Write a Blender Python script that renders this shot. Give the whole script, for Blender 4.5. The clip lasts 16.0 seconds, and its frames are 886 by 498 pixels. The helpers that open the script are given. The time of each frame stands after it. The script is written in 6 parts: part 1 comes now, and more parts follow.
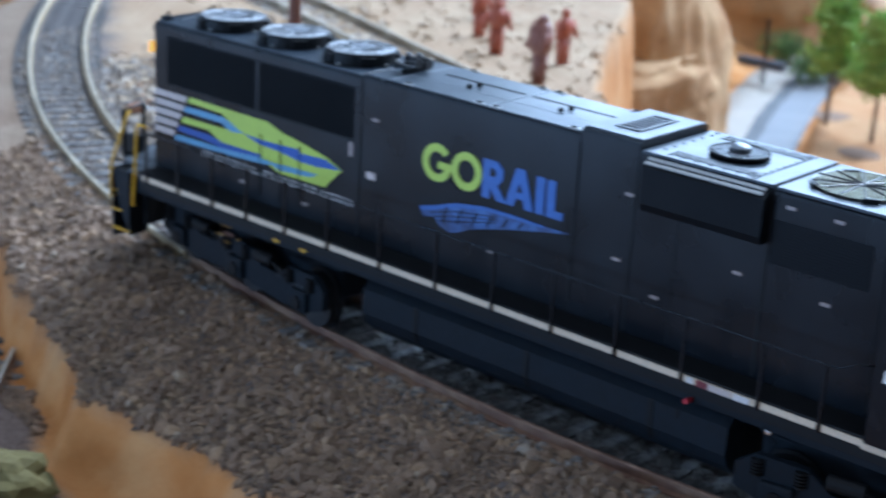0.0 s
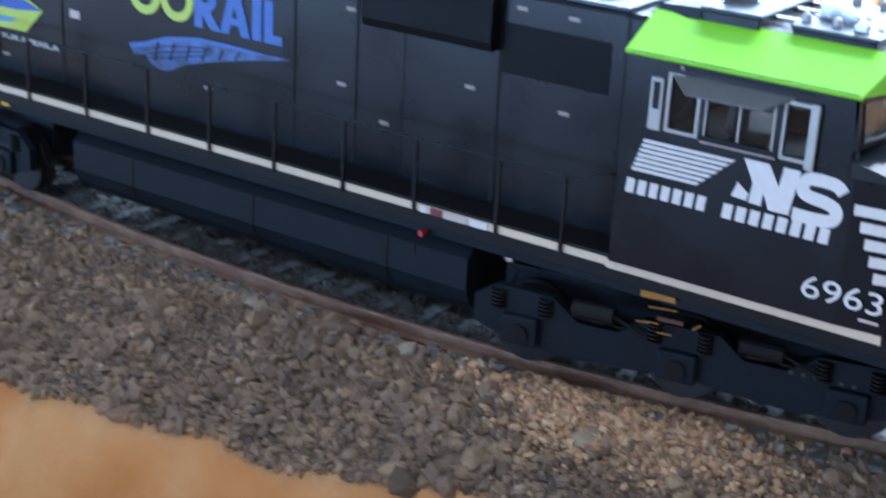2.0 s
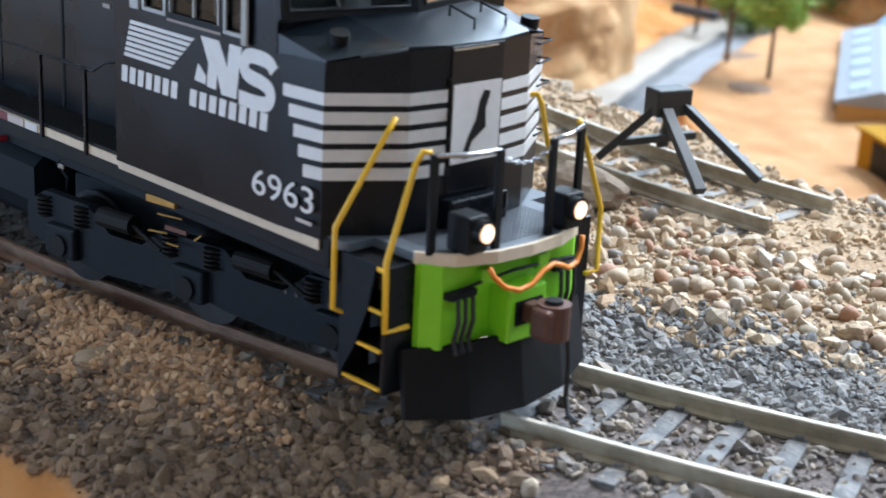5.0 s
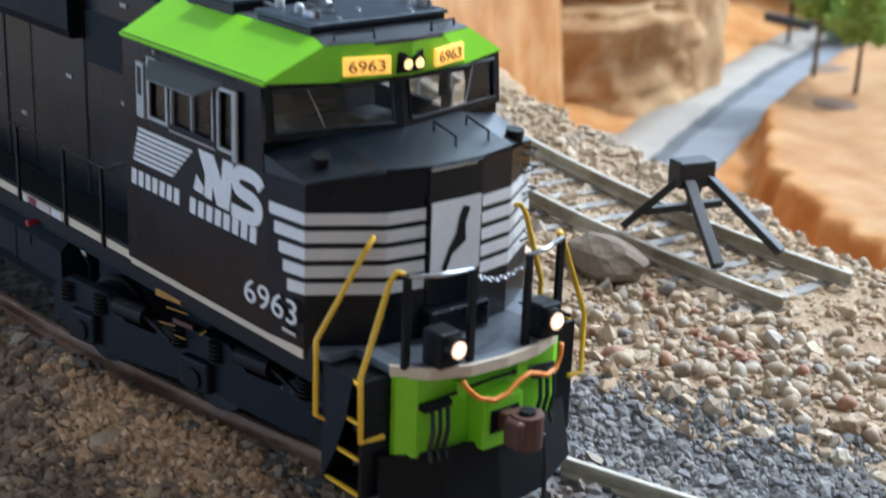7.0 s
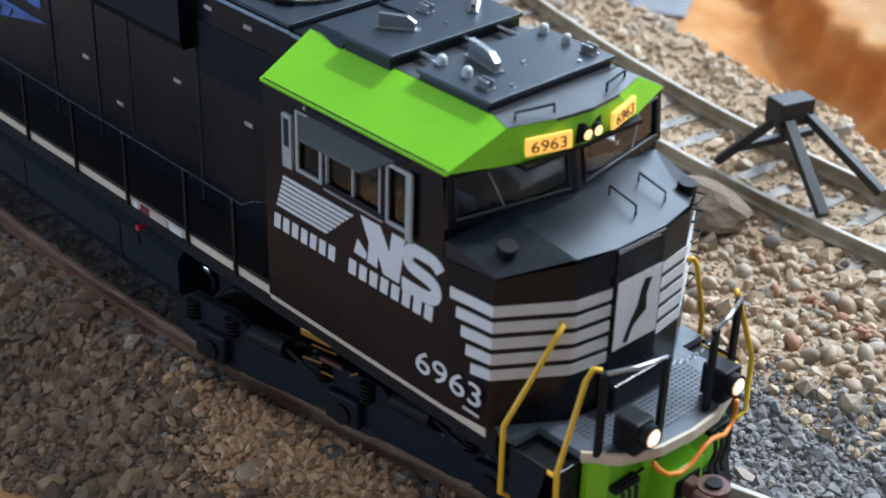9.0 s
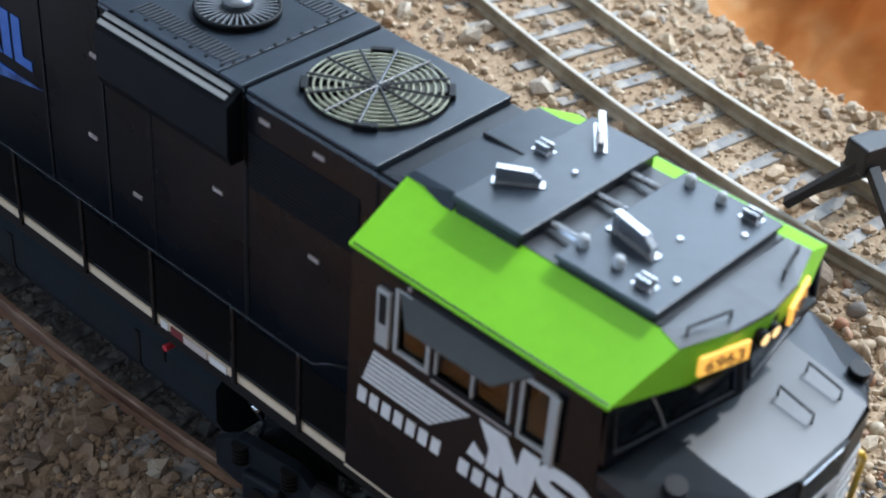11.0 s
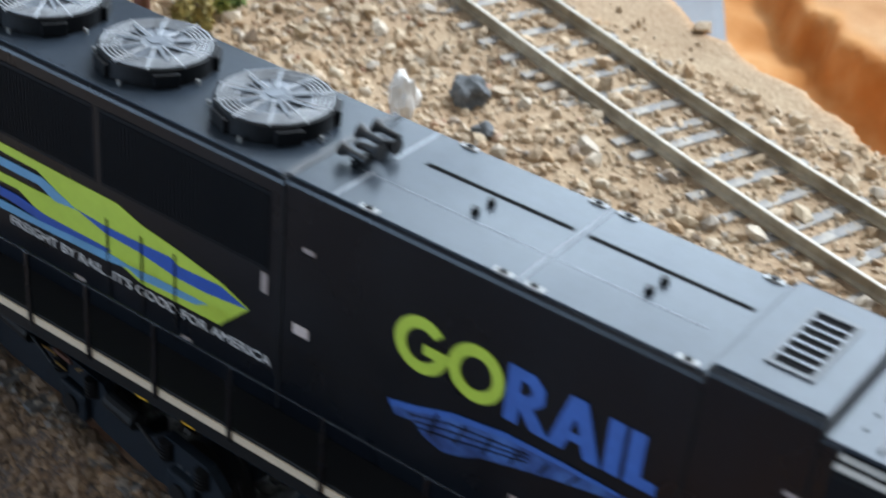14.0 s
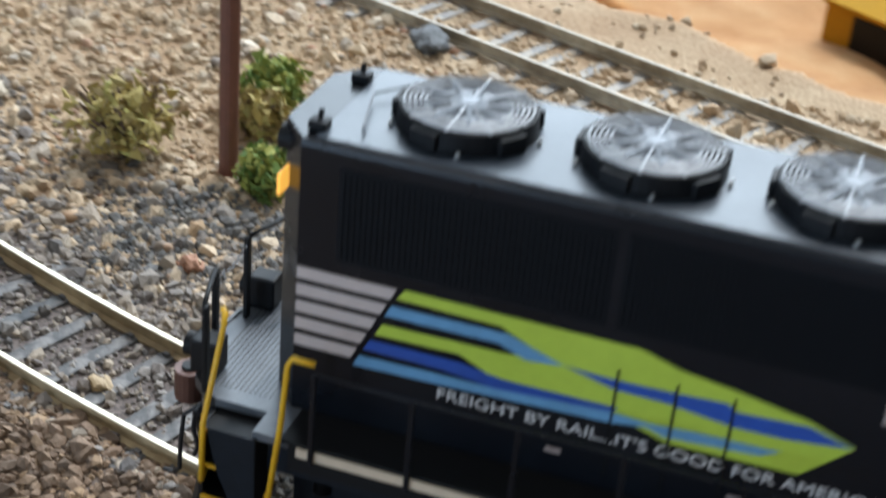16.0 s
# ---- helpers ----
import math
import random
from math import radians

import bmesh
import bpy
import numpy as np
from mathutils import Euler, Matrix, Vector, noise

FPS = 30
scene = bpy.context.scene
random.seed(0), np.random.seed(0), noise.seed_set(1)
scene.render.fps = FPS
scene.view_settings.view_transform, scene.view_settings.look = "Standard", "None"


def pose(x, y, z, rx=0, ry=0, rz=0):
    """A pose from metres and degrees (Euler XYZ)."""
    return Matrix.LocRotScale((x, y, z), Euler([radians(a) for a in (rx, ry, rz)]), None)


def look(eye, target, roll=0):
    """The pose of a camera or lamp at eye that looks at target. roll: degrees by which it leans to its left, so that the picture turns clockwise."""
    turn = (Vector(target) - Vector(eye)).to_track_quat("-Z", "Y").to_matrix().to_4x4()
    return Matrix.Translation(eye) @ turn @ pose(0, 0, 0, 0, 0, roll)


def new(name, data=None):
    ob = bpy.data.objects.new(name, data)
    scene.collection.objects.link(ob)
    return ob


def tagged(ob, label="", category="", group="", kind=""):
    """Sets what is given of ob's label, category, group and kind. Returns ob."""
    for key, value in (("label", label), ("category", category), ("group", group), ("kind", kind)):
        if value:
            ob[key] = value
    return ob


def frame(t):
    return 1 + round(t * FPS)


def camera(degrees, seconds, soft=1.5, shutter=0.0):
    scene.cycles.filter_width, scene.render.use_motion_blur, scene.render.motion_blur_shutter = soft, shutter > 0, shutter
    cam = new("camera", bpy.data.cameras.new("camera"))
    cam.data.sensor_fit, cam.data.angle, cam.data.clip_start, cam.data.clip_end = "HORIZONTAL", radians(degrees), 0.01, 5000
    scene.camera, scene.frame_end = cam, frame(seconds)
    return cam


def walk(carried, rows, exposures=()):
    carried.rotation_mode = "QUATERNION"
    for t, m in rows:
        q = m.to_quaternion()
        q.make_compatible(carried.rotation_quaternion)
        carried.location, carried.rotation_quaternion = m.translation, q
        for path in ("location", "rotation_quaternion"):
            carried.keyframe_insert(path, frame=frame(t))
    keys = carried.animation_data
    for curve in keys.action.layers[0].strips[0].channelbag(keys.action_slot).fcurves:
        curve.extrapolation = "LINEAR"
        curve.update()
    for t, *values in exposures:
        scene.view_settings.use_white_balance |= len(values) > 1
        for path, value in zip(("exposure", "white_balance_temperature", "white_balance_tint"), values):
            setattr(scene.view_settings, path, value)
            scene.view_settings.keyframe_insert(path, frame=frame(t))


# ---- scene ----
# ---- camera: the path is in centimetres ----
cam = camera(31.5, 16.0, soft=1.7, shutter=0.5)
cam.data.dof.use_dof, cam.data.dof.focus_distance, cam.data.dof.aperture_fstop = True, 0.21, 50.0
PATH = [
    (0, (13.443, -22.126, 12.22), (1.078, -7.854, 5.632), 3.23),
    (0.5, (13.056, -21.845, 12.509), (1.833, -6.792, 5.621), 2.76),
    (1, (12.2, -21.757, 12.099), (1.451, -6.428, 5.064), 2.67),
    (1.5, (12.83, -21.195, 10.994), (2.626, -5.523, 3.905), 3.50),
    (2, (13.484, -19.657, 9.822), (3.176, -4.111, 2.606), 3.25),
    (2.5, (14.067, -18.207, 8.367), (3.823, -2.526, 1.357), 3.79),
    (3, (14.8, -17.043, 8.007), (4.632, -1.203, 1.247), 3.71),
    (3.5, (15.44, -15.464, 6.897), (5.046, 0.49, 0.779), 4.74),
    (4, (17.023, -14.379, 6.745), (6.021, 1.274, 0.921), 5.18),
    (4.2, (17.93, -13.945, 6.913), (6.306, 1.217, 0.997), 4.76),
    (6.3, (21.746, -10.455, 7.705), (7.388, 1.842, 1.175), 2.07),
    (6.5, (21.72, -10.55, 7.856), (7.329, 1.708, 1.328), 2.04),
    (7, (21.648, -11.199, 9.079), (7.319, 1.086, 2.463), 2.17),
    (7.5, (20.788, -11.812, 10.198), (6.69, 0.487, 3.13), 2.85),
    (8, (19.842, -11.996, 10.943), (6.048, 0.126, 3.02), 2.62),
    (8.2, (19.571, -12.032, 11.29), (5.977, 0.047, 2.968), 2.08),
    (10.3, (14.243, -10.85, 14.114), (3.459, 1.114, 2.258), 3.89),
    (10.5, (13.637, -10.589, 14.259), (2.952, 1.377, 2.316), 3.91),
    (11, (12.86, -10.393, 14.079), (2.448, 1.786, 2.11), 4.62),
    (11.5, (12.164, -10.441, 13.998), (2.015, 1.996, 2.069), 5.34),
    (12, (10.822, -10.737, 14.143), (0.731, 1.953, 2.433), 5.79),
    (12.5, (9.081, -11.11, 14.267), (-0.967, 1.682, 2.631), 5.18),
    (13, (6.951, -11.863, 14.56), (-2.773, 1.217, 2.969), 5.63),
    (13.5, (4.666, -12.159, 14.465), (-4.552, 1.411, 3.024), 6.11),
    (14, (2.523, -12.393, 14.26), (-6.69, 1.623, 3.367), 5.78),
    (14.5, (-0.396, -13.027, 14.361), (-8.585, 1.613, 3.471), 6.20),
    (15, (-2.427, -13.527, 14.522), (-10.043, 1.547, 3.809), 5.78),
    (15.5, (-5.141, -14.435, 14.431), (-12.016, 1.264, 4.121), 4.85),
    (16, (-8.07, -14.062, 12.135), (-12.949, 2.662, 2.31), 5.14),
]
CM = 0.01
EXPOSURES = [(0.0, 0.20, 4950, 10), (1.0, 0.40, 4850, 10), (2.0, 0.84, 5120, 12), (2.5, 0.98, 5500, 10), (3.5, 0.95, 5600, 10), (4.0, 0.78, 5700, 10), (5.0, 0.52, 5750, 10), (6.4, 0.28, 5650, 10), (7.4, 0.12, 5600, 10), (10.5, 0.08, 5700, 10), (13.0, 0.12, 5700, 10), (14.5, 0.04, 6100, 10), (16.0, 0.0, 6150, 10)]
walk(cam, [(t, look(Vector(eye) * CM, Vector(target) * CM, roll)) for t, eye, target, roll in PATH], EXPOSURES)

# ---- light: one large window in the wall behind the layout, pale room round it ----
world = bpy.data.worlds.new("sky")
world.use_nodes = True
scene.world = world
wn = world.node_tree.nodes
sky = wn.new("ShaderNodeTexSky")
sky.sky_type, sky.sun_disc = "NISHITA", False
sky.sun_elevation, sky.sun_rotation = radians(35), radians(20)
world.node_tree.links.new(sky.outputs[0], wn["Background"].inputs[0])
wn["Background"].inputs[1].default_value = 0.08
SUN = bpy.data.lights.new("sun", "SUN")
SUN.energy, SUN.angle, SUN.color = 2.0, radians(0.5), (1, 0.95, 0.88)
new("sun", SUN).matrix_world = look((1.0, 9.0, 8.0), (0.2, 3.0, 0.2))
WINDOW = bpy.data.lights.new("window_daylight", "AREA")
WINDOW.shape, WINDOW.size, WINDOW.size_y = "RECTANGLE", 3.7, 3.3
WINDOW.energy, WINDOW.color = 305.0, (0.80, 0.92, 1.0)
new("window_daylight", WINDOW).matrix_world = look((-0.2, 2.6, 2.42), (-0.2, 0.0, 2.42))
# Unseen warm fill lamps below the ceiling, added to lift the near side.
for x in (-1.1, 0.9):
    CEILING = bpy.data.lights.new("ceiling_fill", "AREA")
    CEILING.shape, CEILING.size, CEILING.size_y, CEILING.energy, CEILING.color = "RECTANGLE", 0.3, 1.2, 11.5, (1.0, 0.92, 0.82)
    new("ceiling_fill", CEILING).matrix_world = look((x, -0.9, 4.05), (x, -0.9, 0))
# Unseen bluish fill, added low on the south to brighten the hood side.
SOUTH_FILL = bpy.data.lights.new("south_blue_fill", "AREA")
SOUTH_FILL.shape, SOUTH_FILL.size, SOUTH_FILL.size_y = "RECTANGLE", 2.6, 1.1
SOUTH_FILL.energy, SOUTH_FILL.color = 110.0, (0.56, 0.76, 1.0)
new("south_blue_fill", SOUTH_FILL).matrix_world = look((-2.0, -2.47, -0.4), (-2.0, 0.0, -0.4))
scene.view_settings.exposure = 0.0

# ---- materials ----
def mat(name, col, rough=0.5, metal=0.0, var=0.15, scale=900.0, bump=0.0, bscale=None, spec=0.5, islands=False, col2=None, emit=None, coarse=60.0):
    m = bpy.data.materials.new(name)
    m.use_nodes = True
    n, l = m.node_tree.nodes, m.node_tree.links
    b = n["Principled BSDF"]
    b.inputs["Roughness"].default_value, b.inputs["Metallic"].default_value = rough, metal
    b.inputs["Specular IOR Level"].default_value = spec
    tc = n.new("ShaderNodeTexCoord")
    fine = n.new("ShaderNodeTexNoise")
    fine.inputs["Scale"].default_value, fine.inputs["Detail"].default_value = scale, 6
    big = n.new("ShaderNodeTexNoise")
    big.inputs["Scale"].default_value, big.inputs["Detail"].default_value = coarse, 4
    l.new(tc.outputs["Object"], fine.inputs["Vector"])
    l.new(tc.outputs["Object"], big.inputs["Vector"])
    add = n.new("ShaderNodeMath")
    add.operation = "ADD"
    l.new(fine.outputs["Fac"], add.inputs[0])
    l.new(big.outputs["Fac"], add.inputs[1])
    val = n.new("ShaderNodeMapRange")
    val.inputs[1].default_value, val.inputs[2].default_value = 0.6, 1.4
    val.inputs[3].default_value, val.inputs[4].default_value = 1 - var, 1 + var
    l.new(add.outputs[0], val.inputs[0])
    mul = n.new("ShaderNodeMix")
    mul.data_type, mul.blend_type = "RGBA", "MULTIPLY"
    mul.inputs[0].default_value = 1.0
    mul.inputs[6].default_value = (*col, 1)
    if col2:
        ramp = n.new("ShaderNodeMix")
        ramp.data_type = "RGBA"
        ramp.inputs[6].default_value, ramp.inputs[7].default_value = (*col, 1), (*col2, 1)
        step = n.new("ShaderNodeMapRange")
        step.inputs[1].default_value, step.inputs[2].default_value = 0.42, 0.6
        l.new(big.outputs["Fac"], step.inputs[0])
        l.new(step.outputs[0], ramp.inputs[0])
        l.new(ramp.outputs[2], mul.inputs[6])
    if islands:
        geo = n.new("ShaderNodeNewGeometry")
        cr = n.new("ShaderNodeValToRGB")
        e = cr.color_ramp.elements
        e[0].color, e[-1].color = (*islands[0], 1), (*islands[-1], 1)
        for k, c in enumerate(islands[1:-1]):
            e.new((k + 1) / (len(islands) - 1)).color = (*c, 1)
        l.new(geo.outputs["Random Per Island"], cr.inputs[0])
        l.new(cr.outputs[0], mul.inputs[6])
    l.new(val.outputs[0], mul.inputs[7])
    l.new(mul.outputs[2], b.inputs["Base Color"])
    if bump:
        bn = n.new("ShaderNodeBump")
        bn.inputs["Strength"].default_value, bn.inputs["Distance"].default_value = bump, 0.0004
        src = fine
        if bscale:
            src = n.new("ShaderNodeTexNoise")
            src.inputs["Scale"].default_value, src.inputs["Detail"].default_value = bscale, 8
            l.new(tc.outputs["Object"], src.inputs["Vector"])
        l.new(src.outputs["Fac"], bn.inputs["Height"])
        l.new(bn.outputs[0], b.inputs["Normal"])
    rv = n.new("ShaderNodeMapRange")
    rv.inputs[1].default_value, rv.inputs[2].default_value = 0.3, 0.7
    rv.inputs[3].default_value, rv.inputs[4].default_value = max(0.02, rough - 0.07), min(1, rough + 0.07)
    l.new(big.outputs["Fac"], rv.inputs[0])
    l.new(rv.outputs[0], b.inputs["Roughness"])
    if emit:
        b.inputs["Emission Color"].default_value, b.inputs["Emission Strength"].default_value = (*emit[0], 1), emit[1]
    return m


PEBBLE_TAN = mat("tan_pebble", (0.42, 0.31, 0.19), 0.75, var=0.25, scale=700, col2=(0.30, 0.20, 0.12), coarse=200, bump=0.4)
PEBBLE_CREAM = mat("cream_pebble", (0.50, 0.43, 0.33), 0.75, var=0.2, scale=700, bump=0.4)
PEBBLE_RUST = mat("rust_pebble", (0.34, 0.17, 0.10), 0.75, var=0.25, scale=700, bump=0.4)
SCREEN = mat("black_screen", (0.0034, 0.0044, 0.0062), 0.6, var=0.2, scale=900, spec=0.13)
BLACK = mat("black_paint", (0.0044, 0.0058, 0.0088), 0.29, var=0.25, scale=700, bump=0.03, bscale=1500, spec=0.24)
BLACK2 = mat("black_plastic", (0.005, 0.0055, 0.0065), 0.55, var=0.2, scale=900, spec=0.2)
# Underframe black has a bluish sheen mixed into its base colour, BLACK slightly too.
UNDER = mat("blue_sheen_underframe", (0.0046, 0.0084, 0.0138), 0.6, var=0.4, scale=700, spec=0.2)
DARKGREY = mat("dark_grey_paint", (0.035, 0.037, 0.042), 0.42, var=0.2)
NOSEGREY = mat("nose_paint", (0.009, 0.0125, 0.0175), 0.34, var=0.2, scale=500, spec=0.38)
# Roof sheets: the sky's blue reflection is partly put into the base colour.
ROOFGREY = mat("sky_tinted_roof_paint", (0.021, 0.029, 0.041), 0.34, var=0.25, scale=500, bump=0.04, bscale=2500, spec=0.42)
DECK = mat("grey_treadplate", (0.085, 0.096, 0.112), 0.45, var=0.25, scale=600, bump=0.1, bscale=1800)
GREEN = mat("lime_green_paint", (0.23, 0.60, 0.010), 0.38, var=0.06, scale=600)
LIME = mat("lime_print", (0.42, 0.55, 0.05), 0.45, var=0.08)
BLUE = mat("blue_print", (0.035, 0.105, 0.38), 0.45, var=0.2)
SWOOSHBLUE = mat("worn_blue_print", (0.020, 0.055, 0.20), 0.45, var=0.5, scale=900, col2=(0.04, 0.10, 0.30), coarse=260)
DKBLUE = mat("dark_blue_print", (0.014, 0.07, 0.36), 0.45, var=0.15)
LTBLUE = mat("light_blue_print", (0.12, 0.30, 0.50), 0.45, var=0.15)
WHITE = mat("white_print", (0.62, 0.61, 0.60), 0.5, var=0.08)
CREAM = mat("cream_stripe", (0.60, 0.50, 0.37), 0.5, var=0.12)
PINKW = mat("pale_print", (0.50, 0.43, 0.40), 0.5, var=0.1)
YELLOW = mat("yellow_rail_paint", (0.72, 0.42, 0.015), 0.4, var=0.1)
ORANGE = mat("orange_rubber_hose", (0.70, 0.22, 0.02), 0.45, var=0.1)
LATCH = mat("worn_latch_print", (0.30, 0.25, 0.235), 0.5, var=0.2)
SILVER = mat("bare_metal", (0.42, 0.42, 0.43), 0.24, 0.9, var=0.15)
GREYMET = mat("grey_frame_paint", (0.33, 0.33, 0.32), 0.45, 0.1, var=0.1)
DOMEGREY = mat("pale_grey_plastic", (0.48, 0.49, 0.50), 0.4, var=0.1)
FANGRILLE = mat("weathered_grille", (0.40, 0.415, 0.435), 0.5, 0.1, var=0.25)
BLADE = mat("grey_fan_blade", (0.15, 0.165, 0.19), 0.42, 0.0, var=0.2)
HUBGREY = mat("pale_hub_paint", (0.17, 0.187, 0.21), 0.7, 0.0, var=0.2, spec=0.2)
VOID = mat("dark_fan_well", (0.003, 0.003, 0.0035), 0.9, spec=0.1)
KHAKIGRILLE = mat("khaki_grille", (0.42, 0.42, 0.30), 0.38, 0.45, var=0.2)
KHAKIBLADE = mat("khaki_blade", (0.08, 0.08, 0.058), 0.5, 0.1, var=0.3)
RUSTC = mat("brown_coupler_metal", (0.10, 0.045, 0.032), 0.5, 0.3, var=0.25, bump=0.1)
BRASS = mat("brass", (0.36, 0.22, 0.06), 0.4, 0.7, var=0.2)
DARKRED = mat("dull_red_print", (0.14, 0.012, 0.02), 0.5)
RED = mat("red_paint", (0.40, 0.02, 0.035), 0.5)
AMBER = mat("lit_number_board", (0.9, 0.45, 0.06), 0.5, var=0.05, emit=((1.0, 0.50, 0.08), 0.9))
LAMP = mat("lit_lamp", (1, 0.9, 0.7), 0.3, var=0.0, emit=((1.0, 0.50, 0.22), 0.8))
LAMPCORE = mat("lit_bulb", (1, 0.95, 0.85), 0.3, var=0.0, emit=((1.0, 0.86, 0.68), 3.0))
LAMPW = mat("lit_headlight", (1, 0.9, 0.6), 0.3, var=0.0, emit=((1.0, 0.60, 0.16), 1.1))
RUBBER = mat("black_rubber", (0.01, 0.01, 0.011), 0.6)
AWNING = mat("grey_awning", (0.06, 0.064, 0.066), 0.45, var=0.15)
CABIN = mat("cab_lining", (0.055, 0.054, 0.052), 0.7, var=0.2)
WHEEL = mat("blackened_wheel", (0.04, 0.041, 0.044), 0.4, 0.7, var=0.3)
GLASS = bpy.data.materials.new("clear_glass")
GLASS.use_nodes = True
gb = GLASS.node_tree.nodes["Principled BSDF"]
gb.inputs["Transmission Weight"].default_value, gb.inputs["Roughness"].default_value, gb.inputs["IOR"].default_value = 1.0, 0.03, 1.3
gb.inputs["Base Color"].default_value = (0.85, 0.86, 0.86, 1)

RAILSIDE = mat("weathered_rail", (0.30, 0.245, 0.17), 0.7, 0.05, var=0.3, scale=600, col2=(0.42, 0.37, 0.28), coarse=90, bump=0.15)
RAILDARK = mat("dark_brown_rail", (0.16, 0.085, 0.055), 0.65, 0.15, var=0.3, scale=600, col2=(0.22, 0.14, 0.09), coarse=90, bump=0.15)
DULLTOP = mat("dull_rail_head", (0.47, 0.42, 0.34), 0.6, 0.1, var=0.25, scale=500)
ROOFLINE = mat("worn_roof_edge", (0.20, 0.215, 0.235), 0.4, 0.2, var=0.3)
GOLDRAIL = mat("golden_brown_rail", (0.34, 0.25, 0.14), 0.55, 0.25, var=0.3, scale=600, col2=(0.44, 0.34, 0.20), coarse=90, bump=0.15)
BROWNTOP = mat("brown_rail_head", (0.20, 0.12, 0.085), 0.6, 0.2, var=0.3, scale=500, col2=(0.27, 0.18, 0.13), coarse=120)
RAILTOP = mat("polished_rail_head", (0.60, 0.53, 0.40), 0.42, 0.6, var=0.25, scale=500)
TIE = mat("weathered_tie", (0.084, 0.083, 0.084), 0.75, var=0.35, scale=700, col2=(0.175, 0.168, 0.163), coarse=300, bump=0.5, bscale=1200)
SUNKTIE = mat("sandy_grey_tie", (0.27, 0.26, 0.25), 0.85, var=0.35, scale=700, col2=(0.36, 0.33, 0.29), coarse=250, bump=0.5, bscale=1200)
STEEL = mat("black_bumper_steel", (0.012, 0.012, 0.013), 0.55, var=0.2)
BALLAST = mat("ballast_stone", (0.2, 0.2, 0.2), 0.85, var=0.2, scale=2500, bump=0.4, islands=[(0.10, 0.092, 0.088), (0.18, 0.155, 0.14), (0.27, 0.235, 0.20), (0.21, 0.19, 0.175), (0.34, 0.285, 0.225), (0.14, 0.115, 0.10), (0.40, 0.33, 0.25)])
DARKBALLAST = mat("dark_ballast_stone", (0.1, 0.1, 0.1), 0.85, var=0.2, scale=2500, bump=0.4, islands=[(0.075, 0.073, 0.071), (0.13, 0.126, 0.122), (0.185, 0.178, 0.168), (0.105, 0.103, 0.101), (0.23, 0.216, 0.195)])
BROWNSTONE = mat("brown_gravel", (0.2, 0.2, 0.2), 0.85, var=0.38, scale=2500, coarse=90, bump=0.4, islands=[(0.15, 0.097, 0.063), (0.21, 0.142, 0.094), (0.265, 0.181, 0.115), (0.17, 0.114, 0.076), (0.33, 0.225, 0.134), (0.10, 0.070, 0.049), (0.225, 0.153, 0.101), (0.18, 0.123, 0.083)])
PEBBLE = mat("river_pebble", (0.4, 0.35, 0.3), 0.7, var=0.2, scale=1500, bump=0.3, islands=[(0.32, 0.225, 0.135), (0.42, 0.32, 0.21), (0.29, 0.20, 0.12), (0.50, 0.41, 0.29), (0.22, 0.175, 0.14), (0.38, 0.28, 0.16), (0.32, 0.15, 0.08), (0.43, 0.35, 0.25), (0.18, 0.16, 0.14)])
FRONTGRIT = mat("pale_grey_ballast", (0.3, 0.3, 0.3), 0.85, var=0.2, scale=2500, bump=0.4, islands=[(0.14, 0.137, 0.134), (0.19, 0.186, 0.18), (0.235, 0.222, 0.21), (0.165, 0.165, 0.168), (0.29, 0.27, 0.245), (0.12, 0.12, 0.123)])
WARMGRIT = mat("orange_tan_grit", (0.4, 0.3, 0.2), 0.85, var=0.2, scale=2500, bump=0.4, islands=[(0.52, 0.31, 0.16), (0.40, 0.24, 0.135), (0.60, 0.40, 0.23), (0.22, 0.15, 0.105), (0.47, 0.28, 0.15)])
PALEGRIT = mat("pale_pebble", (0.4, 0.3, 0.2), 0.8, var=0.2, scale=2500, bump=0.4, islands=[(0.40, 0.30, 0.19), (0.30, 0.22, 0.14), (0.50, 0.42, 0.32), (0.24, 0.18, 0.13), (0.36, 0.29, 0.21)])
RUBBLE = mat("mixed_rubble", (0.4, 0.3, 0.2), 0.85, var=0.32, scale=1500, coarse=45, bump=0.5, islands=[(0.48, 0.36, 0.23), (0.54, 0.44, 0.31), (0.40, 0.27, 0.155), (0.45, 0.31, 0.18), (0.62, 0.54, 0.43), (0.33, 0.25, 0.18), (0.42, 0.37, 0.31), (0.50, 0.39, 0.26)])
GRIT = mat("tan_grit", (0.4, 0.35, 0.3), 0.85, var=0.32, scale=2500, coarse=45, bump=0.4, islands=[(0.46, 0.34, 0.22), (0.54, 0.42, 0.285), (0.43, 0.30, 0.185), (0.58, 0.48, 0.35), (0.38, 0.28, 0.185), (0.49, 0.365, 0.235)])
WHITESTONE = mat("white_stone", (0.75, 0.72, 0.68), 0.8, var=0.1, bump=0.3)
DARKROCK = mat("dark_rock", (0.11, 0.115, 0.12), 0.85, var=0.3, bump=0.5)
BROWNROCK = mat("brown_rock", (0.21, 0.155, 0.105), 0.85, var=0.3, bump=0.5)
POLE = mat("rust_brown_pole", (0.13, 0.045, 0.025), 0.6, var=0.2)
ROAD = mat("pale_blue_grey_road", (0.195, 0.208, 0.226), 0.8, var=0.12, scale=500)
ROADDARK = mat("dark_road_band", (0.09, 0.096, 0.104), 0.8, var=0.12, scale=500)
ROADSAND = mat("sandy_road_edge", (0.34, 0.31, 0.265), 0.85, var=0.15, scale=500)
# brown tone of the shadow discs by the trees
TREESHADE = mat("brown_tree_shade", (0.22, 0.14, 0.09), 0.95, var=0.3, scale=400, bump=0.5)
